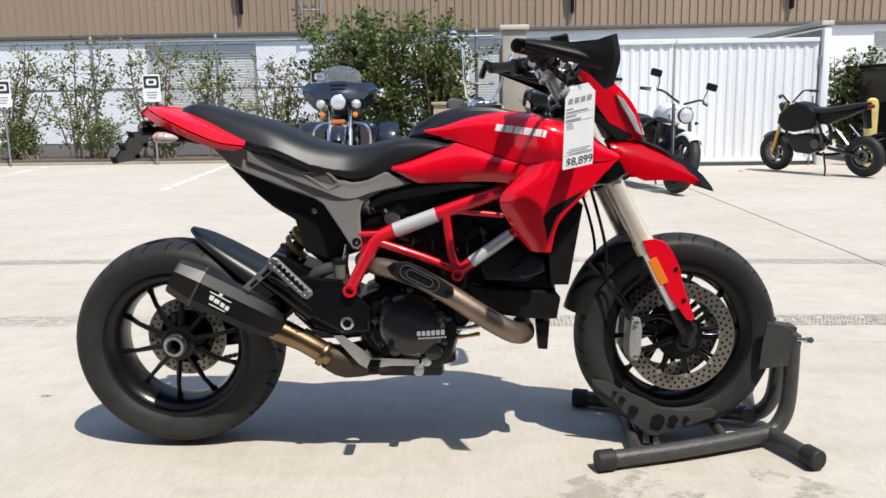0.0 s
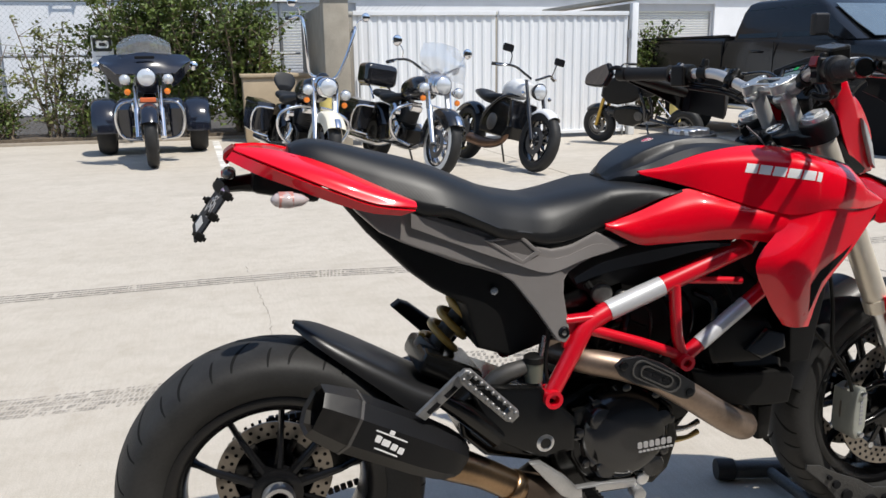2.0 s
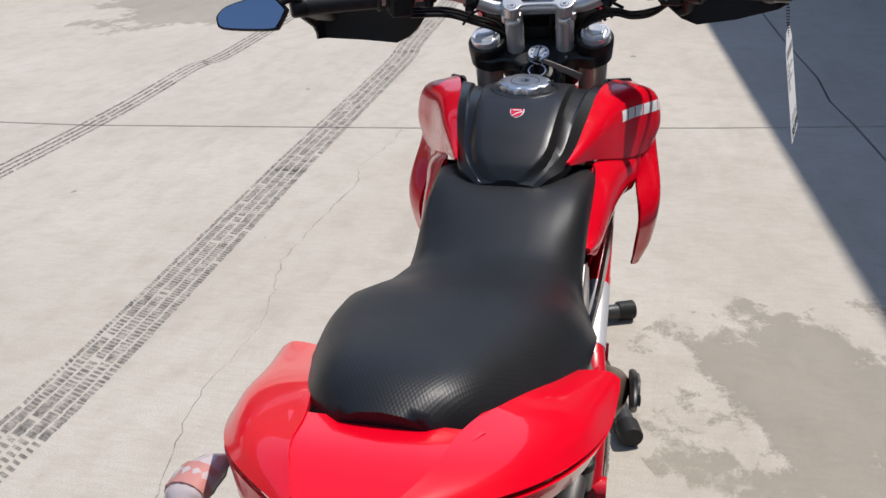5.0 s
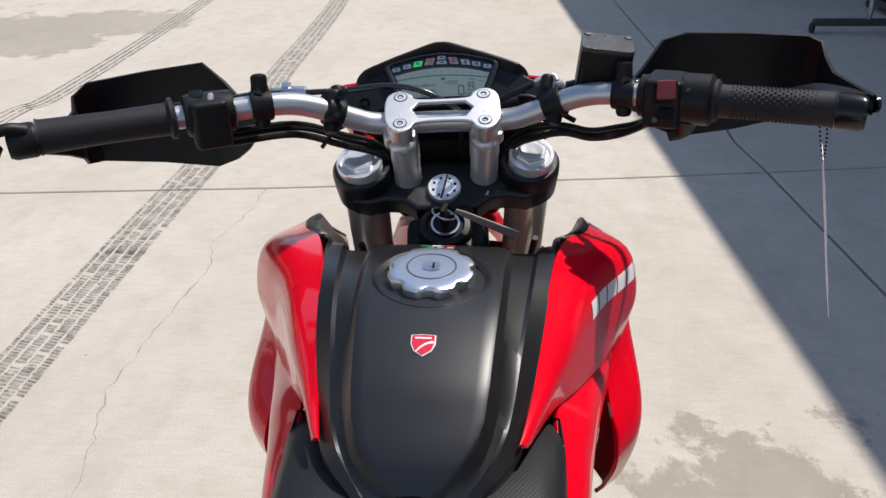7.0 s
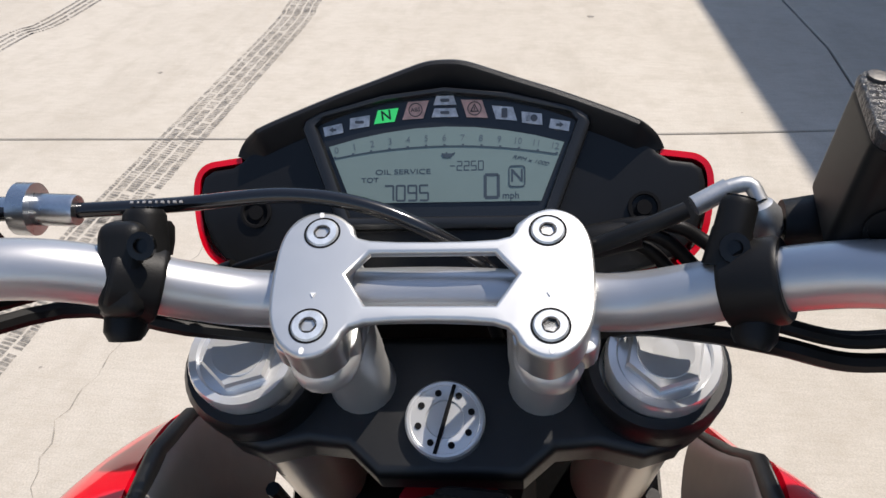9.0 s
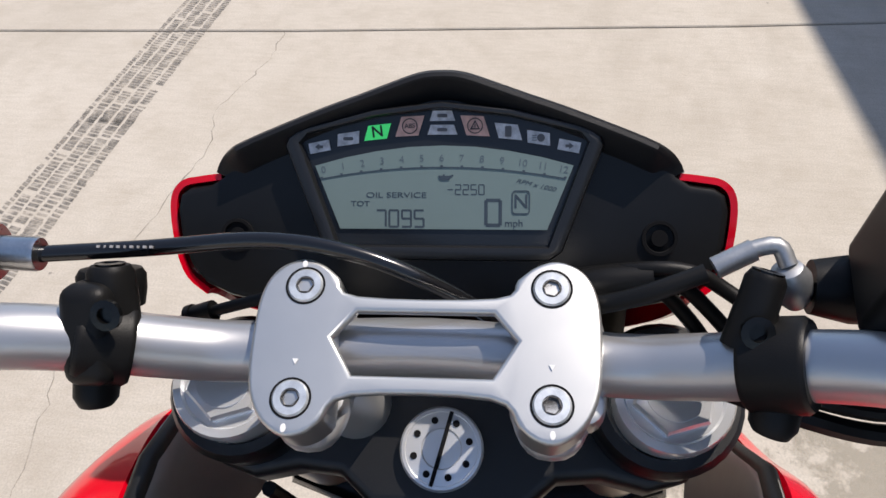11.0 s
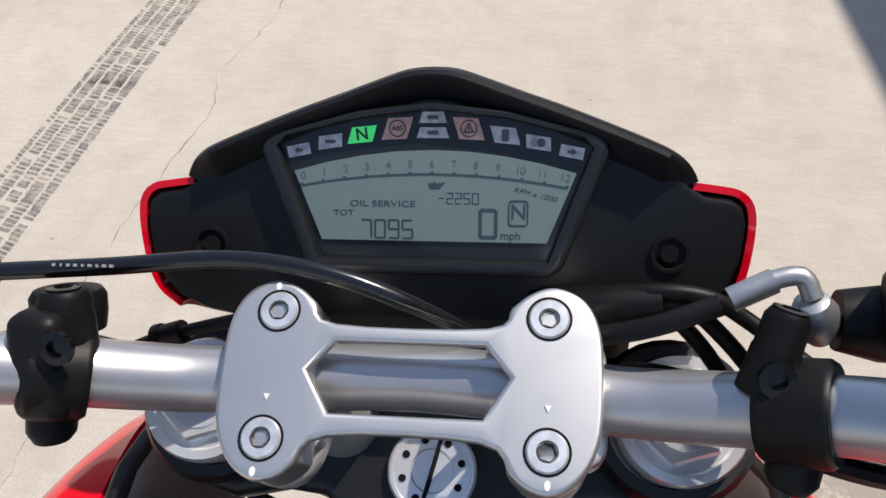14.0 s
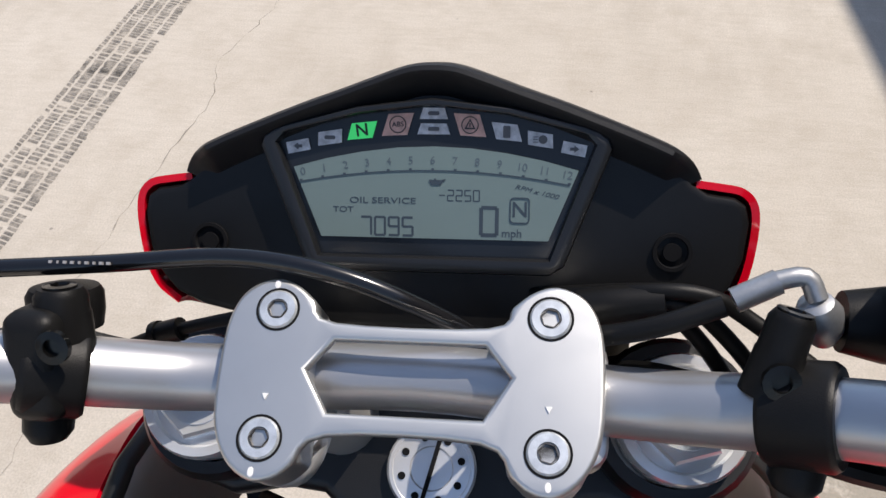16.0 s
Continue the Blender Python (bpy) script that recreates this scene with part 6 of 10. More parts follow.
# ---- front end, built straight ahead and turned with the steering ----
def frame_m(o, r, v, n):
    return Matrix(((r.x, v.x, n.x, o.x), (r.y, v.y, n.y, o.y), (r.z, v.z, n.z, o.z), (0, 0, 0, 1)))


RIGHT = V(0, -1, 0)
O = V(1.1435, 0, 1.0425)
MT = frame_m(O, RIGHT, FWD, UPW)
DOWN = -UPW

# front wheel
settle = 2
FC = V(1.509, 0, 0.33)
b_, arms = rim_mesh(FC, 0.216, 0.12, 0.036, 0.07, 10, 0.0, 0.05)
front_wheel = fpart("front_wheel", b_, WHEEL_BLACK, bike, "gloss black ten-spoke alloy wheel")
for arm in arms:
    fpart("spoke", arm, WHEEL_BLACK, front_wheel)
fpart("tyre", tyre_mesh(0.30, 0.12, 0.218, FC), RUBBER, front_wheel)
tagged(fpart("tread_groove", tread_mesh(0.30, 0.12, 0.218, FC), GROOVE_SHADE, front_wheel), kind="stuff")
for s in (-1, 1):
    c = FC + V(0, 0.062 * s, 0)
    fpart("brake_disc", disc_mesh(c, 0.160, 0.117, 0.005, 36, 3), DISC, front_wheel, "drilled steel brake disc")
    b_ = holes_mesh(c, 0.160, 0.117, 0.005, 40, 3)
    o_ = fpart("disc_drilling", b_, DARK, front_wheel)
    tagged(o_, kind="stuff")
    hub_, arms = spider_mesh(c, 0.06, 0.122, 9, 0.006)
    fpart("disc_carrier", hub_, ENGINE, front_wheel)
    for arm in arms:
        fpart("carrier_arm", arm, ENGINE, front_wheel)
    b_ = bmesh.new()
    for k in range(9):
        a = 2 * math.pi * k / 9
        lathe(b_, [(0.008, -0.005), (0.008, 0.005)], axis(c, YAX) @ Matrix.Translation((0.119 * math.cos(a), 0.119 * math.sin(a), 0)), 10)
    tagged(fpart("disc_button", b_, STEEL, front_wheel), kind="stuff")

settle = 1
for s in (-1, 1):
    y = 0.1005 * s
    top = O + V(0, y, 0)
    b_ = bmesh.new()
    tube(b_, [top + DOWN * 0.02, top + DOWN * 0.47, top + DOWN * 0.505], [0.027, 0.027, 0.029], 24)
    tube(b_, [top + DOWN * 0.478, top + DOWN * 0.512], 0.0305, 24)
    fpart("fork_tube", b_, FORK, bike, "grey anodised upside-down fork tube")
    b_ = bmesh.new()
    tube(b_, [top + DOWN * 0.5, top + DOWN * 0.735], 0.0215, 20)
    fpart("fork_slider", b_, ALU, bike, "polished silver fork slider")
    b_ = bmesh.new()
    tube(b_, [top + DOWN * 0.70 , top + DOWN * 0.74, FC + V(0.008, y, 0.03), FC + V(0, y, -0.01)], [0.026, 0.027, 0.03, 0.024], 16, 3)
    lathe(b_, [(0.03, -0.02), (0.03, 0.016), (0.024, 0.02), (0.016, 0.02), (0.014, 0.008), (0.002, 0.008)], axis(FC + V(0, y, 0), (0, s, 0)), 20)
    tube(b_, [(1.495, 0.088 * s, 0.375), (1.44, 0.087 * s, 0.398), (1.384, 0.086 * s, 0.384)], [0.014, 0.009, 0.009], 10, 3)
    tube(b_, [(1.485, 0.088 * s, 0.335), (1.43, 0.087 * s, 0.310), (1.384, 0.086 * s, 0.298)], [0.014, 0.009, 0.009], 10, 3)
    fpart("fork_foot", b_, ENGINE, bike, "black fork foot and caliper arm")
    # radial caliper
    b_ = bmesh.new()
    plate(b_, [(1.354, 0.388), (1.362, 0.400), (1.380, 0.397), (1.388, 0.37), (1.386, 0.30), (1.376, 0.273), (1.360, 0.271), (1.350, 0.29), (1.349, 0.34)], 0.03, side(0.092 * s), 0.007)
    plate(b_, [(1.352, 0.386), (1.380, 0.396), (1.386, 0.30), (1.360, 0.272), (1.349, 0.29)], 0.06, side(0.065 * s), 0.004)
    cal = fpart("brake_caliper", b_, surf("grey_caliper", (0.40, 0.41, 0.37), 0.42, metal=0.5, var=0.12, scale=30), bike, "pale grey radial brake caliper")
    b_ = bmesh.new()
    for k in range(6):
        box(b_, 0.008, 0.001, 0.0065, at(1.3685, (0.1078 if s > 0 else -0.1078), 0.365 - 0.0105 * k))
    fpart("mark", b_, INK_GREY, cal)
    for z in (0.385, 0.285):
        b_ = bmesh.new()
        lathe(b_, [(0.007, 0), (0.007, 0.008), (0.003, 0.009)], axis((1.3685, 0.106 * s, z), (0, s, 0)), 10)
        fpart("bolt", b_, STEEL, cal)
    # red fork guard with amber reflector
    b_ = bmesh.new()
    ol = [(1.366, 0.628), (1.40, 0.631), (1.428, 0.622), (1.452, 0.592), (1.472, 0.555), (1.486, 0.505), (1.506, 0.452), (1.527, 0.402), (1.515, 0.395), (1.502, 0.400), (1.478, 0.432), (1.452, 0.462), (1.425, 0.51), (1.398, 0.56), (1.375, 0.60)]
    plate(b_, ol, 0.012, side(0.132 * s), 0.004)
    plate(b_, [(1.44, 0.61), (1.472, 0.555), (1.486, 0.505), (1.506, 0.452), (1.495, 0.45), (1.455, 0.54)], 0.05, side(0.112 * s), 0.004)
    fg = fpart("fork_guard", b_, RED, bike, "red plastic fork guard with an amber reflector")
    b_ = bmesh.new()
    box(b_, 0.026, 0.006, 0.082, at(1.412, 0.1405 * s, 0.540, 0, -29), 0.003)
    fpart("reflector", b_, AMBER, fg, "amber reflector")
    for x, z in ((1.462, 0.545), (1.49, 0.455)):
        b_ = bmesh.new()
        lathe(b_, [(0.0065, 0), (0.0065, 0.003), (0.003, 0.0035)], axis((x, 0.1375 * s, z), (0, s, 0)), 12)
        fpart("screw", b_, ENGINE, fg)
    # brake hose down the fork
    b_ = bmesh.new()
    tube(b_, [top + V(0.02, 0.01 * s, -0.12), V(1.24, 0.085 * s, 0.72), V(1.275, 0.08 * s, 0.60), V(1.285, 0.085 * s, 0.50), V(1.335, 0.088 * s, 0.43), V(1.352, 0.09 * s, 0.39)], 0.0045, 8, 5)
    fpart("brake_hose", b_, PLASTIC, bike)
settle = 2
b_ = bmesh.new()
tube(b_, [FC + V(0, -0.11, 0), FC + V(0, 0.11, 0)], 0.012, 12)
fpart("front_axle", b_, STEEL, bike)

# front mudguard: arched strip behind the tyre
b_ = bmesh.new()
grid = []
for a in range(166, 108, -8):
    r = 0.332
    d_ = V(math.cos(radians(a)), 0, math.sin(radians(a)))
    w_ = 0.068 if 100 < a < 150 else 0.058
    grid.append([FC + d_ * (r - 0.05) + V(0, -w_, 0), FC + d_ * (r - 0.02) + V(0, -w_ * 0.95, 0), FC + d_ * r + V(0, -w_ * 0.5, 0), FC + d_ * (r + 0.006), FC + d_ * r + V(0, w_ * 0.5, 0), FC + d_ * (r - 0.02) + V(0, w_ * 0.95, 0), FC + d_ * (r - 0.05) + V(0, w_, 0)])
patch(b_, grid, 3, 2, 0.003)
fpart("front_mudguard", b_, SATIN, bike, "black front tyre hugger")
b_ = bmesh.new()
tube(b_, [(1.245, -0.07, 0.545), (1.27, -0.075, 0.52), (1.33, -0.08, 0.46), (1.36, -0.085, 0.41)], [0.006, 0.003, 0.003, 0.003], 8, 3)
tube(b_, [(1.232, -0.07, 0.562), (1.246, -0.07, 0.543)], 0.007, 8)
fpart("sensor_cable", b_, PLASTIC, bike)

settle = 0
# lower triple clamp and upper triple clamp
b_ = bmesh.new()
plate(b_, [(-0.135, 0.03), (-0.135, -0.03), (-0.06, -0.055), (0.06, -0.055), (0.135, -0.03), (0.135, 0.03), (0.05, 0.045), (-0.05, 0.045)], 0.05, MT @ Matrix.Translation((0, 0, -0.255)), 0.012)
fpart("lower_clamp", b_, ENGINE, bike, "black lower fork clamp")
b_ = bmesh.new()
UO = [(-0.129, 0.0), (-0.124, -0.02), (-0.112, -0.035), (-0.094, -0.041), (-0.072, -0.036), (-0.052, -0.038), (-0.036, -0.052), (0.036, -0.052), (0.052, -0.038), (0.072, -0.036), (0.094, -0.041), (0.112, -0.035), (0.124, -0.02), (0.129, 0.0), (0.122, 0.022), (0.1, 0.034), (0.075, 0.03), (0.055, 0.022), (-0.055, 0.022), (-0.075, 0.03), (-0.1, 0.034), (-0.122, 0.022)]
plate(b_, UO, 0.030, MT @ Matrix.Translation((0, 0, -0.045)), 0.006, 3)
for s in (-1, 1):
    lathe(b_, [(0.034, -0.058), (0.036, -0.03), (0.036, -0.016), (0.033, -0.011), (0.028, -0.011), (0.028, -0.03)], MT @ Matrix.Translation((0.1005 * s, 0, 0)), 32, caps=False)
fpart("upper_clamp", b_, surf("wrinkle_black_clamp", (0.0075, 0.0075, 0.008), 0.40, var=0.25, bump=0.16, bscale=2400), bike, "black textured upper fork clamp")
for s in (-1, 1):
    mC = MT @ Matrix.Translation((0.1025 * s, 0, 0.003))
    b_ = bmesh.new()
    lathe(b_, [(0.0275, -0.02), (0.0275, -0.006), (0.0262, -0.003), (0.0225, -0.003), (0.0215, -0.005), (0.0195, -0.005)], mC, 36)
    fc_ = fpart("fork_cap", b_, CAP_ALU, bike, "bright machined fork cap")
    b_ = bmesh.new()
    lathe(b_, [(0.0195, -0.006), (0.0195, -0.001), (0.018, 0.0008)], mC @ Matrix.Rotation(0.3, 4, "Z"), 6)
    fpart("cap_hexagon", b_, CAP_ALU, fc_, sharp=20)
    b_ = bmesh.new()
    lathe(b_, [(0.0135, 0.0), (0.0132, 0.0015), (0.004, 0.0006)], mC, 28)
    fpart("cap_adjuster", b_, CAP_ALU, fc_)
b_ = bmesh.new()
box(b_, 0.05, 0.095, 0.12, at(1.105, 0, 0.925, 0, -28), 0.012, 3)
fpart("stem_cover", b_, PLASTIC, bike, "black cover round the steering stem")
# stem nut: ring of eight drillings and a slot
mN = MT @ Matrix.Translation((-0.0025, -0.025, -0.0235))
b_ = bmesh.new()
lathe(b_, [(0.020, -0.012), (0.020, -0.001), (0.019, 0.0), (0.0175, 0.0), (0.0172, -0.0006), (0.0098, -0.0006), (0.0092, -0.0014), (0.001, -0.0016)], mN, 40)
nut = fpart("stem_nut", b_, CAP_ALU, bike, "bright drilled stem nut")
for k in range(8):
    a = 2 * math.pi * (k + 0.35) / 8
    b_ = bmesh.new()
    lathe(b_, [(0.0017, -0.003), (0.0017, 0.0)], mN @ Matrix.Translation((0.0136 * math.cos(a), 0.0136 * math.sin(a), 0)), 12)
    fpart("drilling", b_, DARK, nut)
b_ = bmesh.new()
box(b_, 0.0018, 0.036, 0.003, mN @ Matrix.Rotation(radians(-14), 4, "Z") @ Matrix.Translation((0, 0, -0.001)))
fpart("slot", b_, DARK, nut)
# ignition barrel, key, key ring and key tag
IG = V(1.062, -0.004, 0.992)
b_ = bmesh.new()
mI = axis(IG, UPW)
lathe(b_, [(0.03, -0.05), (0.032, -0.006), (0.028, 0.002), (0.022, 0.004), (0.02, 0.001)], mI, 28)
box(b_, 0.04, 0.075, 0.03, mI @ Matrix.Translation((0.012, 0, -0.02)), 0.008)
ign = part("ignition_lock", b_, PLASTIC, bike, "black ignition lock with key in it")
b_ = bmesh.new()
lathe(b_, [(0.0165, 0.003), (0.0165, 0.0045), (0.014, 0.0045), (0.014, 0.003)], mI, 28, caps=False)
part("lock_ring", b_, STEEL, ign)
key = thing("key", "ignition key with ring and flat grey tag", "key")
b_ = bmesh.new()
plate(b_, [(-0.006, 0.0), (-0.010, 0.014), (-0.006, 0.03), (0.006, 0.03), (0.010, 0.014), (0.006, 0.0)], 0.006, mI @ Matrix.Translation((0, 0, 0.004)) @ Matrix.Rotation(radians(90), 4, "X") @ Matrix.Rotation(radians(70), 4, "Y"), 0.001, 1)
part("bow", b_, PLASTIC, key)
b_ = bmesh.new()
tube(b_, [IG + UPW * 0.03 + V(0.0125 * math.cos(a) - 0.012, 0.0125 * math.sin(a), 0.004 * math.sin(a)) for a in (2 * math.pi * k / 24 for k in range(25))], 0.0009, 6)
part("ring", b_, STEEL, key)
b_ = bmesh.new()
plate(b_, [(0.0, -0.004), (0.010, -0.007), (0.072, -0.011), (0.072, 0.011), (0.010, 0.007), (0.0, 0.004)], 0.0012, frame_m(IG + V(-0.012, -0.012, 0.024), V(-0.08, -0.93, -0.36).normalized(), V(0.66, 0.22, -0.715).normalized(), V(0.745, -0.295, 0.597).normalized()), 0)
part("key_tag", b_, surf("key_tag_grey", (0.36, 0.30, 0.26), 0.5, var=0.1), key)

# risers and handlebar clamp
CV, CN = V(0.92, 0, 0.392), V(-0.392, 0, 0.92)
C = V(1.1064, 0, 1.1142)
MC = frame_m(C, RIGHT, CV, CN)
for s in (-1, 1):
    base = MT @ V(0.046 * s, -0.004, -0.034)
    topr = MC @ V(0.0465 * s, -0.002, -0.034)
    b_ = bmesh.new()
    tube(b_, [base, base.lerp(topr, 0.08), base.lerp(topr, 0.5), base.lerp(topr, 0.52), topr], [0.0185, 0.0165, 0.0165, 0.0172, 0.0172], 24)
    plate(b_, [(0.0168 * math.copysign(abs(math.cos(a)) ** 0.8, math.cos(a)), 0.0335 * math.copysign(abs(math.sin(a)) ** 0.8, math.sin(a)) - 0.001) for a in (2 * math.pi * k / 28 for k in range(28))], 0.016, MC @ Matrix.Translation((0.047 * s, 0, -0.033)), 0.006, 3)
    fpart("riser", b_, RISER_ALU, bike, "round silver handlebar riser")
CO = [(-0.0645, 0.006), (-0.063, 0.020), (-0.058, 0.029), (-0.049, 0.033), (-0.041, 0.031), (-0.034, 0.0255), (-0.026, 0.018), (0.026, 0.018), (0.034, 0.0255), (0.041, 0.031), (0.049, 0.033), (0.058, 0.029), (0.063, 0.020), (0.0645, 0.006), (0.0635, -0.016), (0.058, -0.029), (0.049, -0.0355), (0.041, -0.0345), (0.035, -0.030), (0.025, -0.0205), (-0.025, -0.0205), (-0.035, -0.030), (-0.041, -0.0345), (-0.049, -0.0355), (-0.058, -0.029), (-0.0635, -0.016)]
HO = [(-0.034, 0.0012), (-0.0255, 0.0115), (0.0255, 0.0115), (0.034, 0.0012), (0.0255, -0.0128), (-0.0255, -0.0128)]
CO = [(p.x, p.y) for p in smooth_line([V(x, y, 0) for x, y in CO[-2:] + CO + CO[:3]], 4)][8:-9]
b_ = bmesh.new()
plate(b_, CO, 0.0046, MC @ Matrix.Translation((0, 0, -0.0023)), 0.0018, 3, hole=HO[::-1])
for s in (-1, 1):
    plate(b_, [(x * 0.992, y * 0.985) for x, y in CO if x * s > 0.0335], 0.0175, MC @ Matrix.Translation((0, 0, -0.0120)), 0.001, 2)
bar_clamp = fpart("bar_clamp", b_, ALU_SATIN, bike, "silver bridge-shaped handlebar clamp")
for s in (-1, 1):
    b_ = bmesh.new()
    plate(b_, round_rect(0.036, 0.046, 0.008, 4), 0.016, MC @ Matrix.Translation((0.0492 * s, -0.001, -0.0290)), 0.003, 2)
    fpart("lower_half", b_, ALU_SATIN, bar_clamp)
for x in (-0.0465, 0.0465):
    for y in (0.0215, -0.0222):
        # Dark ring: the counterbore's shade is put into its colour.
        b_ = bmesh.new()
        lathe(b_, [(0.0077, -0.004), (0.0077, 0.0002), (0.0069, 0.0002), (0.0069, -0.004)], MC @ Matrix.Translation((x, y, 0)), 28, caps=False)
        fpart("bolt_recess", b_, DARK, bar_clamp)
        b_ = bmesh.new()
        lathe(b_, [(0.0069, -0.004), (0.0069, 0.0001), (0.0062, 0.0009), (0.0036, 0.0009), (0.0033, 0.0003), (0.0031, -0.0024), (0.0005, -0.0026)], MC @ Matrix.Translation((x, y, 0)), 24)
        bolt_ = fpart("bolt", b_, ZINC, bar_clamp, "zinc-plated socket bolt")
        # Darker grey puts some of the socket's shade into its colour.
        b_ = bmesh.new()
        lathe(b_, [(0.0034, 0.0), (0.0034, 0.0011), (0.0031, 0.0011), (0.0029, -0.001), (0.0004, -0.001)], MC @ Matrix.Translation((x, y, 0)) @ Matrix.Rotation(0.4 + x * 9, 4, "Z"), 6)
        fpart("socket", b_, CASE, bolt_)
    b_ = bmesh.new()
    plate(b_, [(-0.0011, 0.0009), (0.0011, 0.0009), (0, -0.0012)], 0.0006, MC @ Matrix.Translation((x, -0.0085, 0.0002)))
    fpart("arrow_dimple", b_, WHITE_DECAL, bar_clamp)
for x, y in ((-0.0478, 0.0305), (-0.0478, -0.0330), (0.0466, -0.0325)):
    b_ = bmesh.new()
    lathe(b_, [(0.0014, 0.0), (0.0012, 0.0003), (0.0004, 0.0004)], MC @ Matrix.Translation((x, y, -0.0001)) @ Matrix.Diagonal((0.8, 1.25, 1, 1)), 12)
    fpart("paint_mark", b_, WHITE_DECAL, bar_clamp, "dab of white paint")

# handlebar
BAR = [V(1.1206, 0, 1.0944), V(1.114, 0.07, 1.0965), V(1.1067, 0.10, 1.1059), V(1.0982, 0.125, 1.1183), V(1.0876, 0.155, 1.1296), V(1.0769, 0.185, 1.1334), V(1.0617, 0.225, 1.1331), V(1.0282, 0.30, 1.1341), V(0.9804, 0.395, 1.1356)]


def askew(p):
    """The bar sits a little turned in its clamp."""
    return V(p.x + 0.01256 * p.y, p.y, p.z + 0.00684 * p.y)


b_ = bmesh.new()
tube(b_, [askew(p) for p in flip(BAR[:0:-1]) + BAR], 0.0121, 24, 5)
fpart("handlebar", b_, BAR_ALU, bike, "silver aluminium handlebar")


def along(y, s):
    """A point on the bar and the bar's direction outwards there."""
    line = smooth_line(BAR, 8)
    for p, q in zip(line, line[1:]):
        if q.y >= y:
            t = (y - p.y) / (q.y - p.y)
            c, d = p.lerp(q, t), (q - p).normalized()
            return askew(V(c.x, c.y * s, c.z)), askew(V(d.x, d.y * s, d.z)).normalized()


GRIP = surf("grip_rubber", (0.012, 0.012, 0.013), 0.6, var=0.2, bump=0.25, bscale=1100, spec=0.3)
for s in (-1, 1):
    b_ = bmesh.new()
    g0, d0 = along(0.274, s)
    g1, d1 = along(0.392 if s > 0 else 0.376, s)
    L = (g1 - g0).length
    lathe(b_, [(0.0155, 0), (0.0215, 0.002), (0.0215, 0.006), (0.0168, 0.009), (0.0160, L * 0.5), (0.0172, L - 0.004), (0.0185, L)], axis(g0, d0), 28)
    grip = fpart("grip", b_, GRIP, bike, "black ribbed rubber handlebar grip")
    if s < 0:
        b_ = bmesh.new()
        mg = axis(g0, d0)
        for i in range(22):
            for k in range(20):
                a = 2 * math.pi * (k + 0.5 * (i % 2)) / 20
                lathe(b_, [(0.0016, 0), (0.0003, 0.0012)], mg @ Matrix.Translation((0.0162 * math.cos(a), 0.0162 * math.sin(a), 0.02 + 0.0036 * i)) @ Matrix.Rotation(a, 4, "Z") @ Matrix.Rotation(radians(90), 4, "Y"), 4, caps=False)
        tagged(fpart("grip_knurl", b_, GRIP, grip), kind="stuff")
    b_ = bmesh.new()
    lathe(b_, [(0.0165, 0.001), (0.0175, 0.004), (0.0175, 0.022), (0.015, 0.027), (0.005, 0.028)], axis(g1, d1), 28)
    fpart("bar_end", b_, ENGINE if s < 0 else PLASTIC, bike, "black bar-end weight")
    # switchgear
    c, d_ = along(0.243 if s > 0 else 0.231, s)
    ms = axis(c, d_)
    b_ = bmesh.new()
    lathe(b_, [(0.017, -0.026), (0.0215, -0.024), (0.0225, -0.006), (0.0225, 0.018), (0.021, 0.024), (0.016, 0.026)], ms, 24)
    sw_ = fpart("switch_housing", b_, PLASTIC, bike, "black handlebar switch housing")
    b_ = bmesh.new()
    box(b_, 0.05, 0.038, 0.05, Matrix.Translation(c + V(-0.004, 0, -0.006 if s > 0 else -0.001)) @ d_.to_track_quat("Y", "Z").to_matrix().to_4x4(), 0.006, 3)
    fpart("switch_body", b_, PLASTIC, sw_)
    if s < 0:
        b_ = bmesh.new()
        box(b_, 0.008, 0.019, 0.019, Matrix.Translation(c + V(-0.0305, 0.007, 0.0165)) @ Matrix.Rotation(radians(20), 4, "Y"), 0.002)
        fpart("kill_switch", b_, surf("dull_red_switch", (0.20, 0.02, 0.024), 0.45, var=0.1), sw_, "dull red stop switch")
        b_ = bmesh.new()
        box(b_, 0.005, 0.024, 0.022, Matrix.Translation(c + V(-0.0288, 0.007, 0.0135)), 0.0015)
        fpart("switch_rim", b_, DARK, sw_)
        b_ = bmesh.new()
        box(b_, 0.012, 0.016, 0.006, Matrix.Translation(c + V(-0.0305, 0.005, -0.008)) @ Matrix.Rotation(radians(-85), 4, "Y"), 0.002)
        fpart("starter_button", b_, DARK, sw_)
        for dy, dz in ((0.016, -0.018), (-0.016, 0.018)):
            b_ = bmesh.new()
            lathe(b_, [(0.0028, 0), (0.0028, 0.001), (0.0012, 0.0012)], axis(c + V(-0.0292, dy, dz * 0.8), (-1, 0, 0.1)), 10)
            fpart("screw", b_, CASE, sw_)
        c2, d2 = along(0.262, s)
        b_ = bmesh.new()
        lathe(b_, [(0.021, -0.018), (0.026, -0.014), (0.026, 0.012), (0.022, 0.016)], axis(c2, d2), 24)
        tube(b_, [c2 + V(0, 0.01, -0.015), c2 + V(0.012, 0.01, -0.035), c2 + V(0.016, 0.024, -0.042)], [0.014, 0.010, 0.008], 12, 3)
        fpart("throttle_housing", b_, PLASTIC, bike, "black twist-grip housing")
    else:
        for k, (dx, dz, sx, colr) in enumerate(((-0.008, 0.022, 0.014, BLACK), (-0.021, 0.010, 0.008, CASE), (-0.012, 0.02, 0.006, INK_GREY))):
            b_ = bmesh.new()
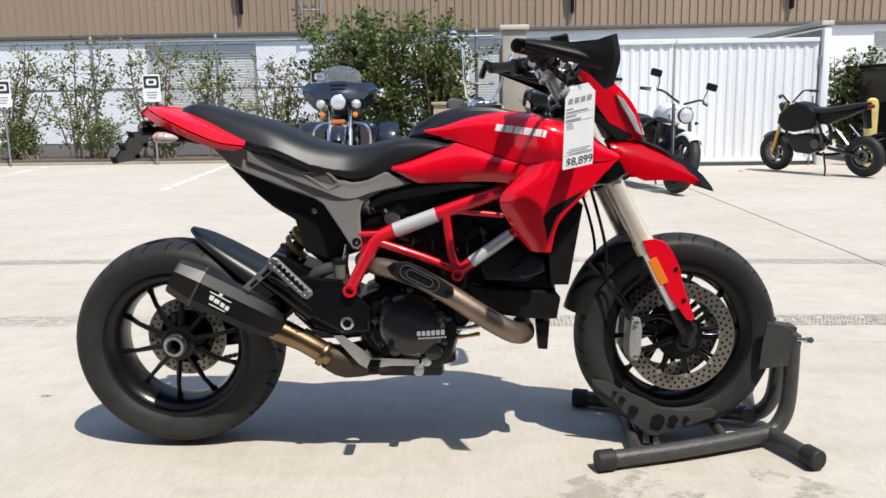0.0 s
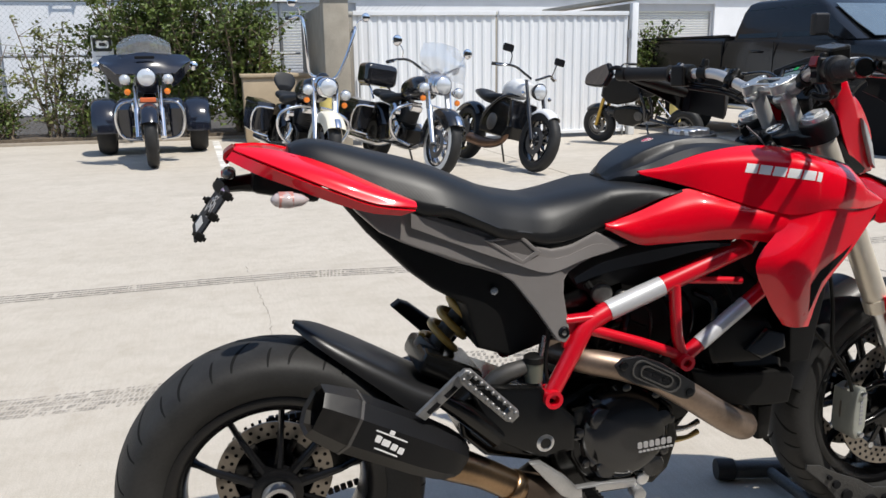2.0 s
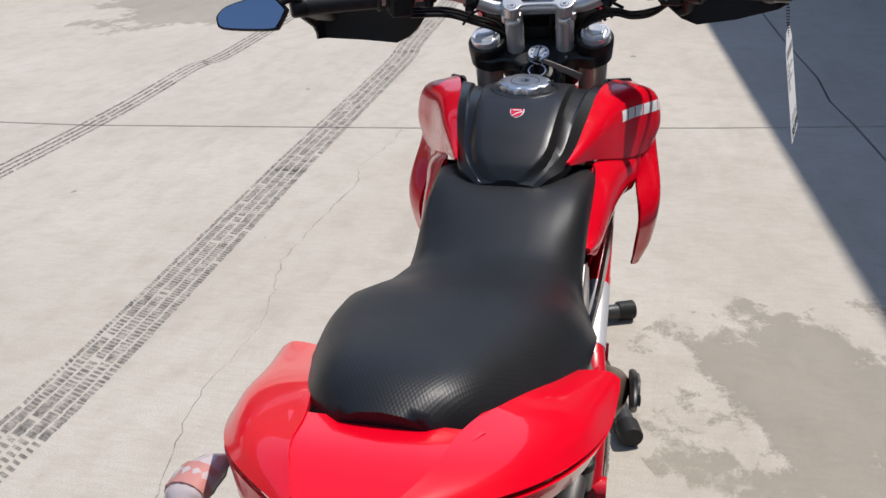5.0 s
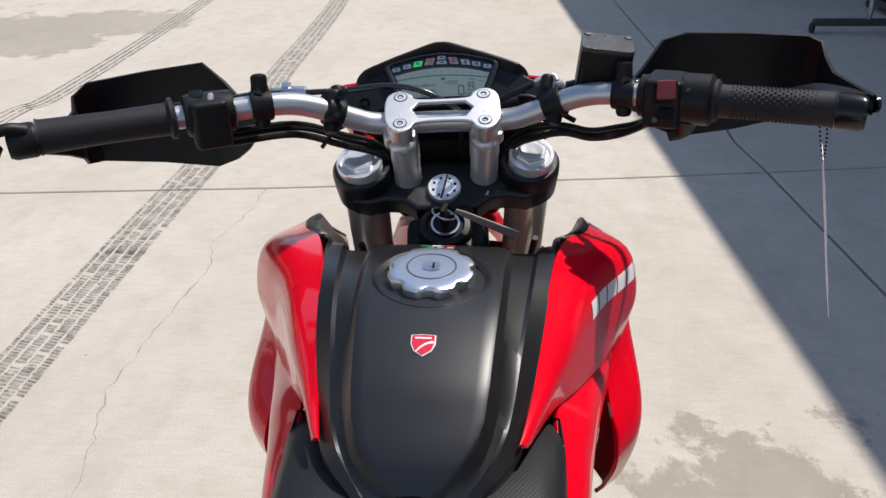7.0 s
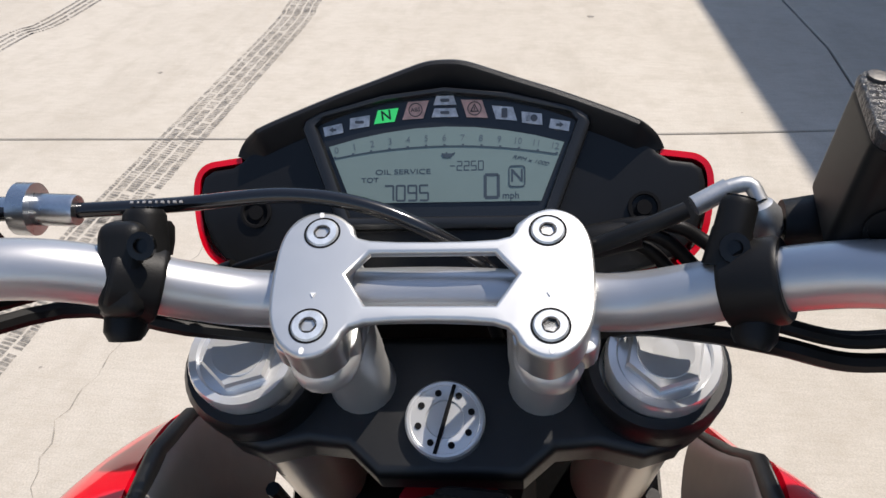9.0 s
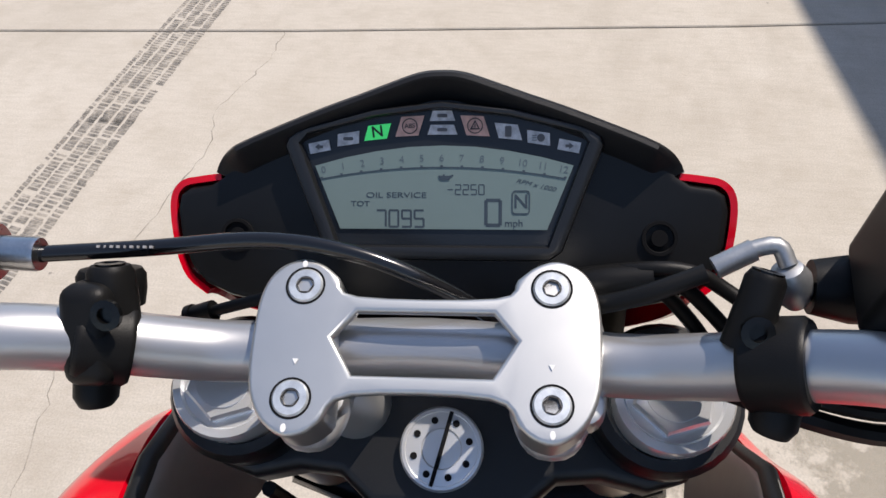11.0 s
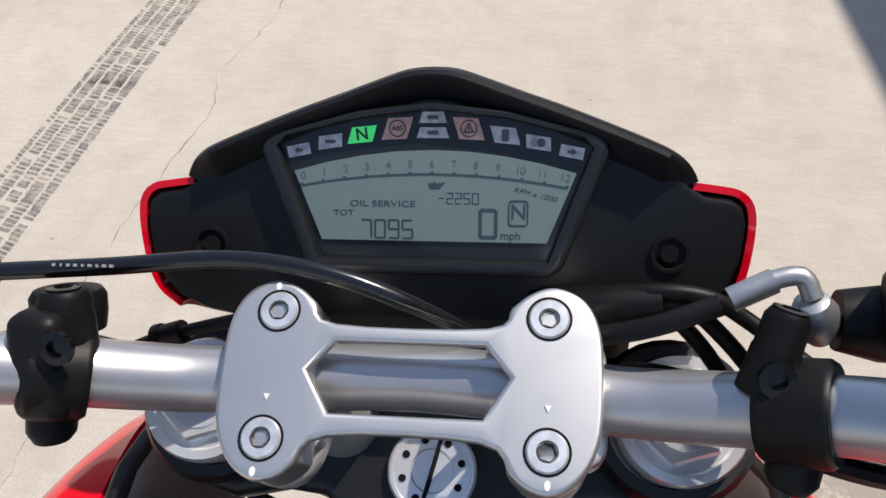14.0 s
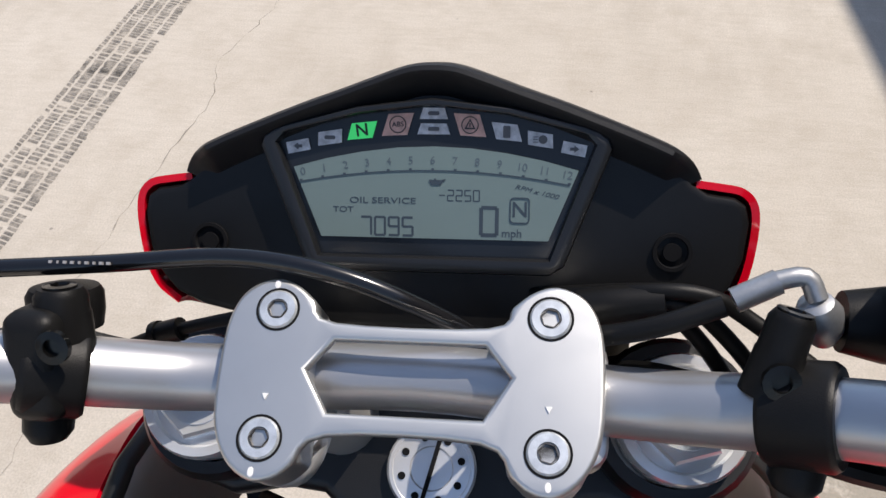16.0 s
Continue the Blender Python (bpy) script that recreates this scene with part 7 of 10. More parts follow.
            box(b_, 0.01, sx, 0.006, Matrix.Translation(c + V(dx, 0.008 - 0.008 * k, dz)) @ Matrix.Rotation(radians(-40), 4, "Y"), 0.002)
            fpart("switch_button", b_, colr, sw_)
    # perch clamps round the bar
    for y in ((0.1195 if s > 0 else 0.1225), 0.192):
        c, d_ = along(y, s)
        inner = y < 0.15
        hd_ = 0.026 if inner and s > 0 else 0.030
        slim = 0.82 if inner and s < 0 else 1.0
        hw_ = (0.0102 if s > 0 else 0.0108) if inner else 0.0115
        b_ = bmesh.new()
        lathe(b_, [(0.0113, -hw_), (0.0152, -hw_), (0.0166, 0.002 - hw_), (0.0166, hw_ - 0.002), (0.0152, hw_), (0.0113, hw_)], axis(c, d_), 32, caps=False)
        fw = V(0.55, -0.26 if s < 0 else 0.0, 0.83).normalized() if inner else V(0.15, 0, 1).normalized()
        pb = c + V(0, -s * ((0.0045 if s > 0 else 0.0135) if inner else 0), 0)
        tube(b_, [pb + fw * 0.006, pb + fw * 0.020, pb + fw * 0.0205, pb + fw * hd_, pb + fw * (hd_ + 0.0025)], [r_ * slim for r_ in (0.0100, 0.0092, 0.0088, 0.0086, 0.0070)], 22)
        nb = c + V(0, s * 0.003 if inner else 0, 0)
        tube(b_, [nb - fw * 0.012, nb - fw * 0.0195 + V(-0.003, 0, 0), nb - fw * 0.0225 + V(-0.003, 0, 0)], [0.0088, 0.0082, 0.0062], 18)
        fn = V(-fw.z, 0, fw.x).normalized()
        if inner and s > 0:
            # blocky cast lever perch with a domed head
            e_ = fw.cross(fn).normalized()
            box(b_, 0.0195, 0.0275, 0.038, frame_m(c + fw * 0.0045 + fn * 0.002, e_, fn, fw), 0.0065, 4)
            lathe(b_, [(0.012, -0.010), (0.0130, -0.004), (0.0130, 0.002), (0.0115, 0.0045), (0.004, 0.0055)], axis(c + fw * 0.020 - fn * 0.016 - e_ * 0.004, fw), 28)
        pc = fpart("bar_perch", b_, PLASTIC, bike, "black clamp perch on the handlebar")
        for r_, h_, where, out in ((0.0055, 0.001, pb + fw * (hd_ + 0.0023), fw), (0.0056, 0.0022, pb + fw * 0.0135 + (fn * 0.0155 - V(0, 0.0065, 0) if inner and s > 0 else fn * 0.0092 * slim), fn), (0.0045, 0.0015, nb - fw * 0.018 + fn * 0.0065, fn)):
            b_ = bmesh.new()
            lathe(b_, [(r_, 0), (r_, h_), (0.003, h_ + 0.0002), (0.0028, 0.0004)], axis(where, out), 14)
            fpart("socket_screw", b_, ENGINE, pc)
    # lever
    p0, _ = along(0.188, s)
    p1, _ = along(0.39, s)
    b_ = bmesh.new()
    tube(b_, [p0 + V(0.03, 0, -0.004), p0 + V(0.055, s * 0.03, -0.006), p0.lerp(p1, 0.5) + V(0.072, 0, -0.012), p1 + V(0.062, 0, -0.016), p1 + V(0.066, s * 0.01, -0.016)], [0.008, 0.0075, 0.006, 0.006, 0.0085], 12, 4, flat=0.75)
    fpart("lever", b_, ENGINE if s > 0 else BLACK, bike, "black handlebar lever")
    # hand guard: curved shell from the bar end round in front of the grip
    if s < 0:
        cols = [((0.985, 0.408), 1.128, 1.146), ((1.03, 0.413), 1.112, 1.142), ((1.10, 0.420), 1.098, 1.137), ((1.155, 0.434), 1.084, 1.140), ((1.185, 0.441), 1.070, 1.149), ((1.198, 0.431), 1.058, 1.1535), ((1.208, 0.36), 1.040, 1.158), ((1.205, 0.29), 1.034, 1.162), ((1.198, 0.262), 1.048, 1.156), ((1.178, 0.235), 1.075, 1.128), ((1.155, 0.215), 1.09, 1.118)]
    else:
        cols = [((0.985, 0.408), 1.126, 1.142), ((1.03, 0.413), 1.108, 1.132), ((1.10, 0.420), 1.080, 1.116), ((1.165, 0.436), 1.052, 1.112), ((1.19, 0.445), 1.036, 1.122), ((1.204, 0.432), 1.034, 1.134), ((1.212, 0.36), 1.026, 1.143), ((1.210, 0.29), 1.018, 1.151), ((1.195, 0.262), 1.032, 1.130), ((1.175, 0.240), 1.052, 1.112), ((1.155, 0.215), 1.085, 1.106)]
    g = [[V(x, y * s, zl) for (x, y), zl, zh in cols], [V(x + 0.008, y * s + 0.004 * s, zl * 0.55 + zh * 0.45) for (x, y), zl, zh in cols], [V(x, y * s, zh) for (x, y), zl, zh in cols]]
    b_ = bmesh.new()
    patch(b_, g, 1, 4, 0.0035 * s)
    hg = fpart("hand_guard", b_, surf("matt_guard_black", (0.008, 0.008, 0.0085), 0.5, var=0.2, bump=0.12, bscale=900, spec=0.2), bike, "black plastic hand guard")
    b_ = bmesh.new()
    tube(b_, [V(0.992, 0.405 * s, 1.136), V(1.04, 0.412 * s, 1.124), V(1.11, 0.414 * s, 1.106), V(1.175, 0.410 * s, 1.086)], [0.014, 0.020, 0.024, 0.018], 14, 4, flat=0.7)
    fpart("guard_arm", b_, PLASTIC, hg)
    b_ = bmesh.new()
    lathe(b_, [(0.008, 0), (0.008, 0.003), (0.005, 0.004), (0.004, 0.001)], axis(V(0.989, 0.4135 * s, 1.136), (0, s, 0)), 16)
    fpart("bar_end_screw", b_, ENGINE, hg)

# front brake reservoir
b_ = bmesh.new()
rc = V(1.112, -0.177, 1.151)
mR = Matrix.Translation(rc) @ Matrix.Rotation(radians(-9), 4, "Y") @ Matrix.Rotation(radians(6), 4, "X") @ Matrix.Rotation(radians(-8), 4, "Z")
plate(b_, round_rect(0.0455, 0.0555, 0.007, 4), 0.046, mR, 0.002, 2)
lathe(b_, [(0.0085, 0.0), (0.0085, 0.001), (0.007, 0.001), (0.0065, -0.0005), (0.001, -0.0005)], mR @ Matrix.Translation((-0.0228, 0.012, -0.006)) @ Matrix.Rotation(radians(-90), 4, "Y"), 20)
tube(b_, [V(1.131, -0.139, 1.121), V(1.130, -0.152, 1.121), V(1.126, -0.215, 1.122)], [0.0100, 0.0125, 0.0125], 18)
tube(b_, [rc + V(0.012, 0.0, -0.018), V(1.128, -0.180, 1.124)], 0.010, 14)
res = fpart("brake_reservoir", b_, PLASTIC, bike, "square black front brake reservoir")
b_ = bmesh.new()
plate(b_, round_rect(0.046, 0.056, 0.007, 4), 0.006, mR @ Matrix.Translation((0, 0, 0.0255)), 0.0016, 2)
lid = fpart("lid", b_, surf("pebbled_lid", (0.022, 0.022, 0.023), 0.32, var=0.4, scale=60, bump=0.8, bscale=420), res)
for y in (-0.024, 0.024):
    b_ = bmesh.new()
    lathe(b_, [(0.004, 0), (0.004, 0.0015), (0.002, 0.002)], mR @ Matrix.Translation((0.016, y * 0.9, 0.0283)), 10)
    fpart("screw", b_, CASE, lid)
# banjo union and crimped hose on the right, cable and adjuster on the left
b_ = bmesh.new()
bj = V(1.129, -0.131, 1.130)
lathe(b_, [(0.004, -0.010), (0.0068, -0.005), (0.0076, 0.002), (0.0055, 0.007), (0.002, 0.0085)], axis(bj + V(-0.001, 0, -0.0045), (0.1, 0.4, 1)), 20)
tube(b_, [bj + V(0.0, 0.002, 0.003), bj + V(0.005, 0.006, 0.008), bj + V(0.004, 0.017, 0.006)], 0.0033, 12, 4)
tube(b_, [bj + V(0.004, 0.014, 0.0068), bj + V(0.0005, 0.027, 0.001)], 0.0042, 14)
fpart("banjo_union", b_, surf("dull_zinc", (0.40, 0.405, 0.41), 0.42, metal=0.8, var=0.2, scale=60), bike, "silver banjo union and crimped hose end")
b_ = bmesh.new()
tube(b_, [bj + V(-0.001, 0.030, 0.0), bj + V(-0.004, 0.055, -0.010), V(1.135, -0.045, 1.10), V(1.165, -0.02, 1.06), V(1.2, -0.03, 0.98)], 0.0036, 12, 5)
fpart("brake_hose", b_, PLASTIC, bike)
b_ = bmesh.new()
tube(b_, [V(1.105, 0.30, 1.130), V(1.126, 0.20, 1.133), V(1.133, 0.155, 1.131), V(1.138, 0.11, 1.1305), V(1.141, 0.065, 1.1325), V(1.139, 0.03, 1.128), V(1.137, 0.0, 1.114), V(1.14, -0.025, 1.09), V(1.17, -0.045, 1.03)], 0.0034, 12, 6)
cable = fpart("clutch_cable", b_, BLACK, bike, "black clutch cable over the instrument")
b_ = bmesh.new()
for k in range(9):
    y = 0.1295 - 0.0027 * k
    box(b_, 0.001, 0.0006 if k in (1, 4, 6) else 0.0012, 0.0011, Matrix.Translation((1.1352, y, 1.1334)) @ Matrix.Rotation(radians(-38), 4, "Y"))
fpart("cable_print", b_, GREY_DECAL, cable, "tiny white printed marks")
b_ = bmesh.new()
lathe(b_, [(0.005, -0.03), (0.005, -0.016), (0.0115, -0.016), (0.0115, -0.008), (0.007, -0.008), (0.007, 0.008), (0.0065, 0.01)], axis((1.1325, 0.163, 1.1320), (0, -1, -0.05)), 20)
fpart("cable_adjuster", b_, STEEL, bike, "knurled silver cable adjuster")
for k, (y0, y1, dz, dx) in enumerate(((0.236, 0.05, 0.0, 0.0), (0.232, 0.06, -0.008, 0.008), (0.226, 0.04, -0.012, -0.004))):
    for s in (-1, 1):
        b_ = bmesh.new()
        p0, _ = along(y0, s)
        if s > 0:
            way = [p0 + V(0.0 + dx, 0, -0.022 + dz), V(1.126 + dx, 0.17, 1.098 + dz), V(1.136 + dx, 0.12, 1.080 + dz), V(1.15, 0.075, 1.058 + dz), V(1.185, y1, 1.0)]
        else:
            way = [p0 + V(0.004 + dx, 0, -0.024), V(1.100 + dx, -0.198, 1.087 + dz * 0.6), V(1.105 + dx, -0.165, 1.082 + dz * 0.6), V(1.108 + dx, -0.137, 1.088 + dz * 0.6), V(1.128 + dx, -0.112, 1.083 + dz), V(1.155, -0.08, 1.06 + dz), V(1.185, -y1, 1.0)]
        tube(b_, way, 0.0030 + 0.0006 * k, 8, 5)
        fpart("wiring_loom", b_, PLASTIC, bike)
for way in ([(1.178, -0.035, 1.075), (1.156, -0.07, 1.098), (1.151, -0.094, 1.104), (1.148, -0.112, 1.089), (1.136, -0.132, 1.068)], [(1.178, -0.03, 1.07), (1.158, -0.066, 1.092), (1.154, -0.088, 1.097), (1.15, -0.104, 1.083), (1.14, -0.120, 1.062)], [(1.17, -0.04, 1.085), (1.154, -0.078, 1.107), (1.151, -0.101, 1.109), (1.148, -0.118, 1.100), (1.128, -0.150, 1.086)]):
    b_ = bmesh.new()
    tube(b_, [V(*p) for p in way], 0.0032, 10, 5)
    fpart("throttle_hose", b_, PLASTIC, bike)
b_ = bmesh.new()
tube(b_, [V(1.153, -0.058, 1.097), V(1.152, -0.070, 1.101), V(1.151, -0.088, 1.105)], [0.0075, 0.0078, 0.0065], 12, 3)
fpart("hose_boot", b_, PLASTIC, bike)

# cable joint with its sleeve beside the clamp on the left
b_ = bmesh.new()
tube(b_, [V(1.136, 0.052, 1.111), V(1.135, 0.070, 1.106), V(1.135, 0.093, 1.098), V(1.134, 0.109, 1.092), V(1.130, 0.128, 1.083), V(1.130, 0.142, 1.066)], 0.0025, 10, 4)
cj = fpart("vent_hose", b_, PLASTIC, bike)
b_ = bmesh.new()
tube(b_, [V(1.135, 0.0915, 1.0987), V(1.1345, 0.1035, 1.0945)], 0.0046, 14)
tube(b_, [V(1.1346, 0.1005, 1.0955), V(1.1345, 0.1032, 1.0946)], 0.0054, 14)
fpart("sleeve", b_, PLASTIC, cj)

# mirror on the left bar end
MM = V(0.922, 0.470, 1.123)
ol = [(0.063, -0.004), (0.064, -0.016), (0.054, -0.028), (0.0, -0.031), (-0.040, -0.030), (-0.050, -0.024), (-0.063, 0.000), (-0.062, 0.008), (-0.038, 0.031), (-0.028, 0.032), (0.0, 0.025), (0.045, 0.011)]
ol = [(p.x, p.y) for p in smooth_line([V(x, y, 0) for x, y in ol[-2:] + ol + ol[:3]], 3)][6:-7]
mu, mv = V(-0.06, 1, 0).normalized(), V(0.30, 0.0, 1.0).normalized()
mM = frame_m(MM, mu, mv, mu.cross(mv).normalized())
back = 1 if mM.to_3x3().col[2].x > 0 else -1
b_ = bmesh.new()
plate(b_, ol, 0.014, mM @ Matrix.Translation((0, 0, 0.006 * back)), 0.004, 2)
mir = part("mirror", b_, PLASTIC, bike, "black bar-end mirror")
b_ = bmesh.new()
plate(b_, [(x * 0.92, y * 0.88) for x, y in ol], 0.0012, mM @ Matrix.Translation((0, 0, -0.0022 * back)))
# Dark blue base: part of the sky's reflection is put into the colour.
part("mirror_glass", b_, surf("mirror_glass", (0.24, 0.29, 0.40), 0.02, metal=1.0, var=0.01, rvar=0.01), mir, "mirror glass with the sky's blue reflection put into its colour")
b_ = bmesh.new()
tube(b_, [V(0.952, 0.392, 1.136), V(0.94, 0.402, 1.142), V(0.928, 0.418, 1.137)], [0.0085, 0.006, 0.005], 12, 3)
part("mirror_stem", b_, PLASTIC, mir)

# ---- instrument ----
DU = V(0.6, 0, 0.8)
DN = V(-0.8, 0, 0.6)
MD = frame_m(V(1.195, 0, 1.13), RIGHT, DU, DN)


def dpart(name, b, mat, parent, label="", sharp=38):
    b.transform(MD)
    return fpart(name, b, mat, parent, label, sharp)


DH = [(0.0, 0.0365), (0.009, 0.0357), (0.0208, 0.0318), (0.035, 0.0267), (0.0504, 0.0214), (0.0695, 0.0141), (0.085, 0.0078), (0.0945, 0.0030), (0.0985, -0.0010), (0.1005, -0.0050)]
DS = [(0.1065, -0.0088), (0.1165, -0.0102), (0.1212, -0.0135), (0.1228, -0.0205), (0.1212, -0.035), (0.117, -0.046), (0.110, -0.0545), (0.098, -0.060), (0.06, -0.068)]
DO = [(-x, y) for x, y in reversed(DH[1:])] + DH + DS + [(-x, y) for x, y in reversed(DS)]
b_ = bmesh.new()
plate(b_, DO, 0.02, at(0, 0, -0.016), 0.004, 2)
plate(b_, [(x * 0.9, y * 0.9 - 0.002) for x, y in DO], 0.05, at(0, 0, -0.045), 0.006, 2)
dash = dpart("dash_housing", b_, surf("housing_black", (0.0085, 0.0084, 0.0085), 0.36, var=0.2, bump=0.05, bscale=1900, spec=0.3), bike, "black instrument housing with a pointed hood")
# hood lip along the pointed top edge
b_ = bmesh.new()
HL = [(p.x, p.y) for p in smooth_line([V(-x, y, 0) for x, y in reversed(DH[1:])] + [V(x, y, 0) for x, y in DH], 4)]
rings = []
for (x, y), (px, py), (nx, ny) in zip(HL, [HL[0]] + HL[:-1], HL[1:] + [HL[-1]]):
    d_ = V(nx - px, ny - py, 0).normalized()
    n_ = V(-d_.y, d_.x, 0)
    c, k = V(x, y, 0), min(1.0, (0.1006 - abs(x)) / 0.010)
    rings.append([c + n_ * a + V(0, 0, h * k if h > -0.009 else h) - V(0, 0, 0.0075 * (1 - k)) for a, h in ((-0.0095, -0.0075), (-0.0085, -0.0050), (-0.0040, -0.0012), (-0.0012, 0.0022), (0.0004, 0.0030), (0.0022, 0.0024), (0.0034, 0.0), (0.0044, -0.010), (0.003, -0.036), (-0.002, -0.036))])
skin(b_, rings)
dpart("hood", b_, surf("hood_black", (0.012, 0.012, 0.0128), 0.40, var=0.15, bump=0.12, bscale=2400, spec=0.30), dash)
BZ = [(-0.069, 0.0075), (-0.0675, 0.0115), (-0.0635, 0.0143), (-0.058, 0.0163), (-0.030, 0.0233), (0.0, 0.0265), (0.030, 0.0233), (0.058, 0.0163), (0.0635, 0.0143), (0.0675, 0.0115), (0.069, 0.0075), (0.052, -0.038), (0.046, -0.042), (-0.046, -0.042), (-0.052, -0.038)]
GLS = [(-0.0645, 0.0095), (-0.061, 0.0135), (-0.030, 0.0212), (0.0, 0.0248), (0.030, 0.0212), (0.061, 0.0135), (0.0645, 0.0095), (0.0475, -0.0375), (-0.0475, -0.0375)]
b_ = bmesh.new()
plate(b_, BZ, 0.009, at(0, 0, -0.003), 0.0022, 2, hole=[(x * 0.965, y * 0.95) for x, y in GLS][::-1])
dpart("bezel", b_, surf("bezel_black", (0.012, 0.0125, 0.0135), 0.34, var=0.1), dash)
b_ = bmesh.new()
plate(b_, [(x * 1.0, y * 1.0) for x, y in GLS], 0.002, at(0, 0, -0.0045))
dpart("display_back", b_, surf("display_black", (0.014, 0.016, 0.019), 0.25, var=0.1), dash)
LCDO = [(-0.0565, -0.0008), (-0.043, 0.0028), (-0.029, 0.0055), (-0.0145, 0.0073), (0.0, 0.0079), (0.0145, 0.0073), (0.029, 0.0055), (0.043, 0.0028), (0.0565, -0.0008), (0.0455, -0.0285), (-0.0455, -0.0285)]
b_ = bmesh.new()
plate(b_, LCDO, 0.0008, at(0, 0, -0.0031))
lcd = dpart("display", b_, surf("lcd_grey_green", (0.165, 0.222, 0.212), 0.30, var=0.04), dash, "pale grey-green liquid crystal display")
SEG = surf("lcd_segment", (0.045, 0.062, 0.078), 0.4, var=0.05)
FAINT = surf("lcd_faint_segment", (0.10, 0.13, 0.145), 0.4, var=0.05)


def dtext(body, x, y, size, mat=SEG, bold=0.0, shear=0.0, rot=0.0, width=1.0, name="readout"):
    return tagged(letters(name, body, size, STEER @ MD @ at(x, y, -0.00266, 0, 0, rot), mat, lcd, bold=bold, shear=shear, depth=0.0001, width=width), kind="stuff")


def seven(b, ch, x, y, w, h, t):
    """Seven-segment strokes of one digit."""
    on = {"0": "abcdef", "2": "abged", "5": "afgcd", "7": "abc", "9": "abcfgd", "-": "g"}[ch]
    segs = {"a": (0, h / 2, w, t), "g": (0, 0, w, t), "d": (0, -h / 2, w, t), "b": (w / 2, h / 4, t, h / 2), "c": (w / 2, -h / 4, t, h / 2), "f": (-w / 2, h / 4, t, h / 2), "e": (-w / 2, -h / 4, t, h / 2)}
    for k in on:
        cx, cy, sx, sy = segs[k]
        plate(b, [(-sx / 2, -sy / 2), (sx / 2, -sy / 2), (sx / 2, sy / 2), (-sx / 2, sy / 2)], 0.0002, at(x + cx, y + cy, -0.00272))


for word, x0, step, y0, w_, h_, t_ in (("7095", -0.0270, 0.0056, -0.0239, 0.0040, 0.0072, 0.0009), ("0", 0.0222, 0.006, -0.0212, 0.0062, 0.0108, 0.0015), ("-2250", 0.0035, 0.0034, -0.0112, 0.0023, 0.0042, 0.0005)):
    b_ = bmesh.new()
    for k, ch in enumerate(word):
        seven(b_, ch, x0 + step * k, y0, w_, h_, t_)
    tagged(dpart("readout", b_, SEG, lcd), kind="stuff")
dtext("OIL SERVICE", -0.0203, -0.0137, 0.0034, width=1.45)
b_ = bmesh.new()
plate(b_, [(-0.0022, -0.0009), (0.0016, -0.0009), (0.0024, 0.0005), (0.0034, 0.0011), (0.0032, 0.0015), (0.0016, 0.0010), (-0.0004, 0.0010), (-0.0004, 0.0016), (-0.0012, 0.0016), (-0.0012, 0.0009), (-0.0030, 0.0012), (-0.0032, 0.0007)], 0.0002, at(0.0015, -0.0062, -0.0025))
dpart("oil_symbol", b_, SEG, lcd)
dtext("TOT", -0.0363, -0.0175, 0.0032, width=1.3)
dtext("mph", 0.0312, -0.0258, 0.0046)
dtext("N", 0.0342, -0.0165, 0.0085, bold=0.00005)
dtext("RPM x 1000", 0.0405, -0.0092, 0.0026, shear=0.3, rot=-13, width=1.35)
b_ = bmesh.new()
plate(b_, round_rect(0.0078, 0.0102, 0.0015, 3), 0.0002, at(0.0342, -0.0166, -0.0025), hole=round_rect(0.0070, 0.0094, 0.0012, 3)[::-1])
dpart("gear_frame", b_, SEG, lcd)
b_ = bmesh.new()
for k in range(13):
    x = -0.0535 + 0.1065 * k / 12
    y = 0.0024 - 1.75 * x * x - 0.0022
    box(b_, 0.0011, 0.0008, 0.0002, at(x, y - 0.0012, -0.0025))
for k in range(24):
    x0, x1 = -0.0535 + 0.1065 * k / 24, -0.0535 + 0.1065 * (k + 1) / 24
    y0, y1 = (-1.75 * x * x - 0.0015 for x in (x0, x1))
    plate(b_, [(x0, y0 - 0.0002), (x1, y1 - 0.0002), (x1, y1 + 0.0002), (x0, y0 + 0.0002)], 0.0002, at(0, 0, -0.0025))
tagged(dpart("rev_scale", b_, SEG, lcd), kind="stuff")
for k in range(13):
    x = -0.0535 + 0.1065 * k / 12
    dtext(str(k), x * 0.985, -1.75 * x * x + 0.0024, 0.0043, FAINT, rot=-math.degrees(math.atan(3.5 * x)), name="scale_number")
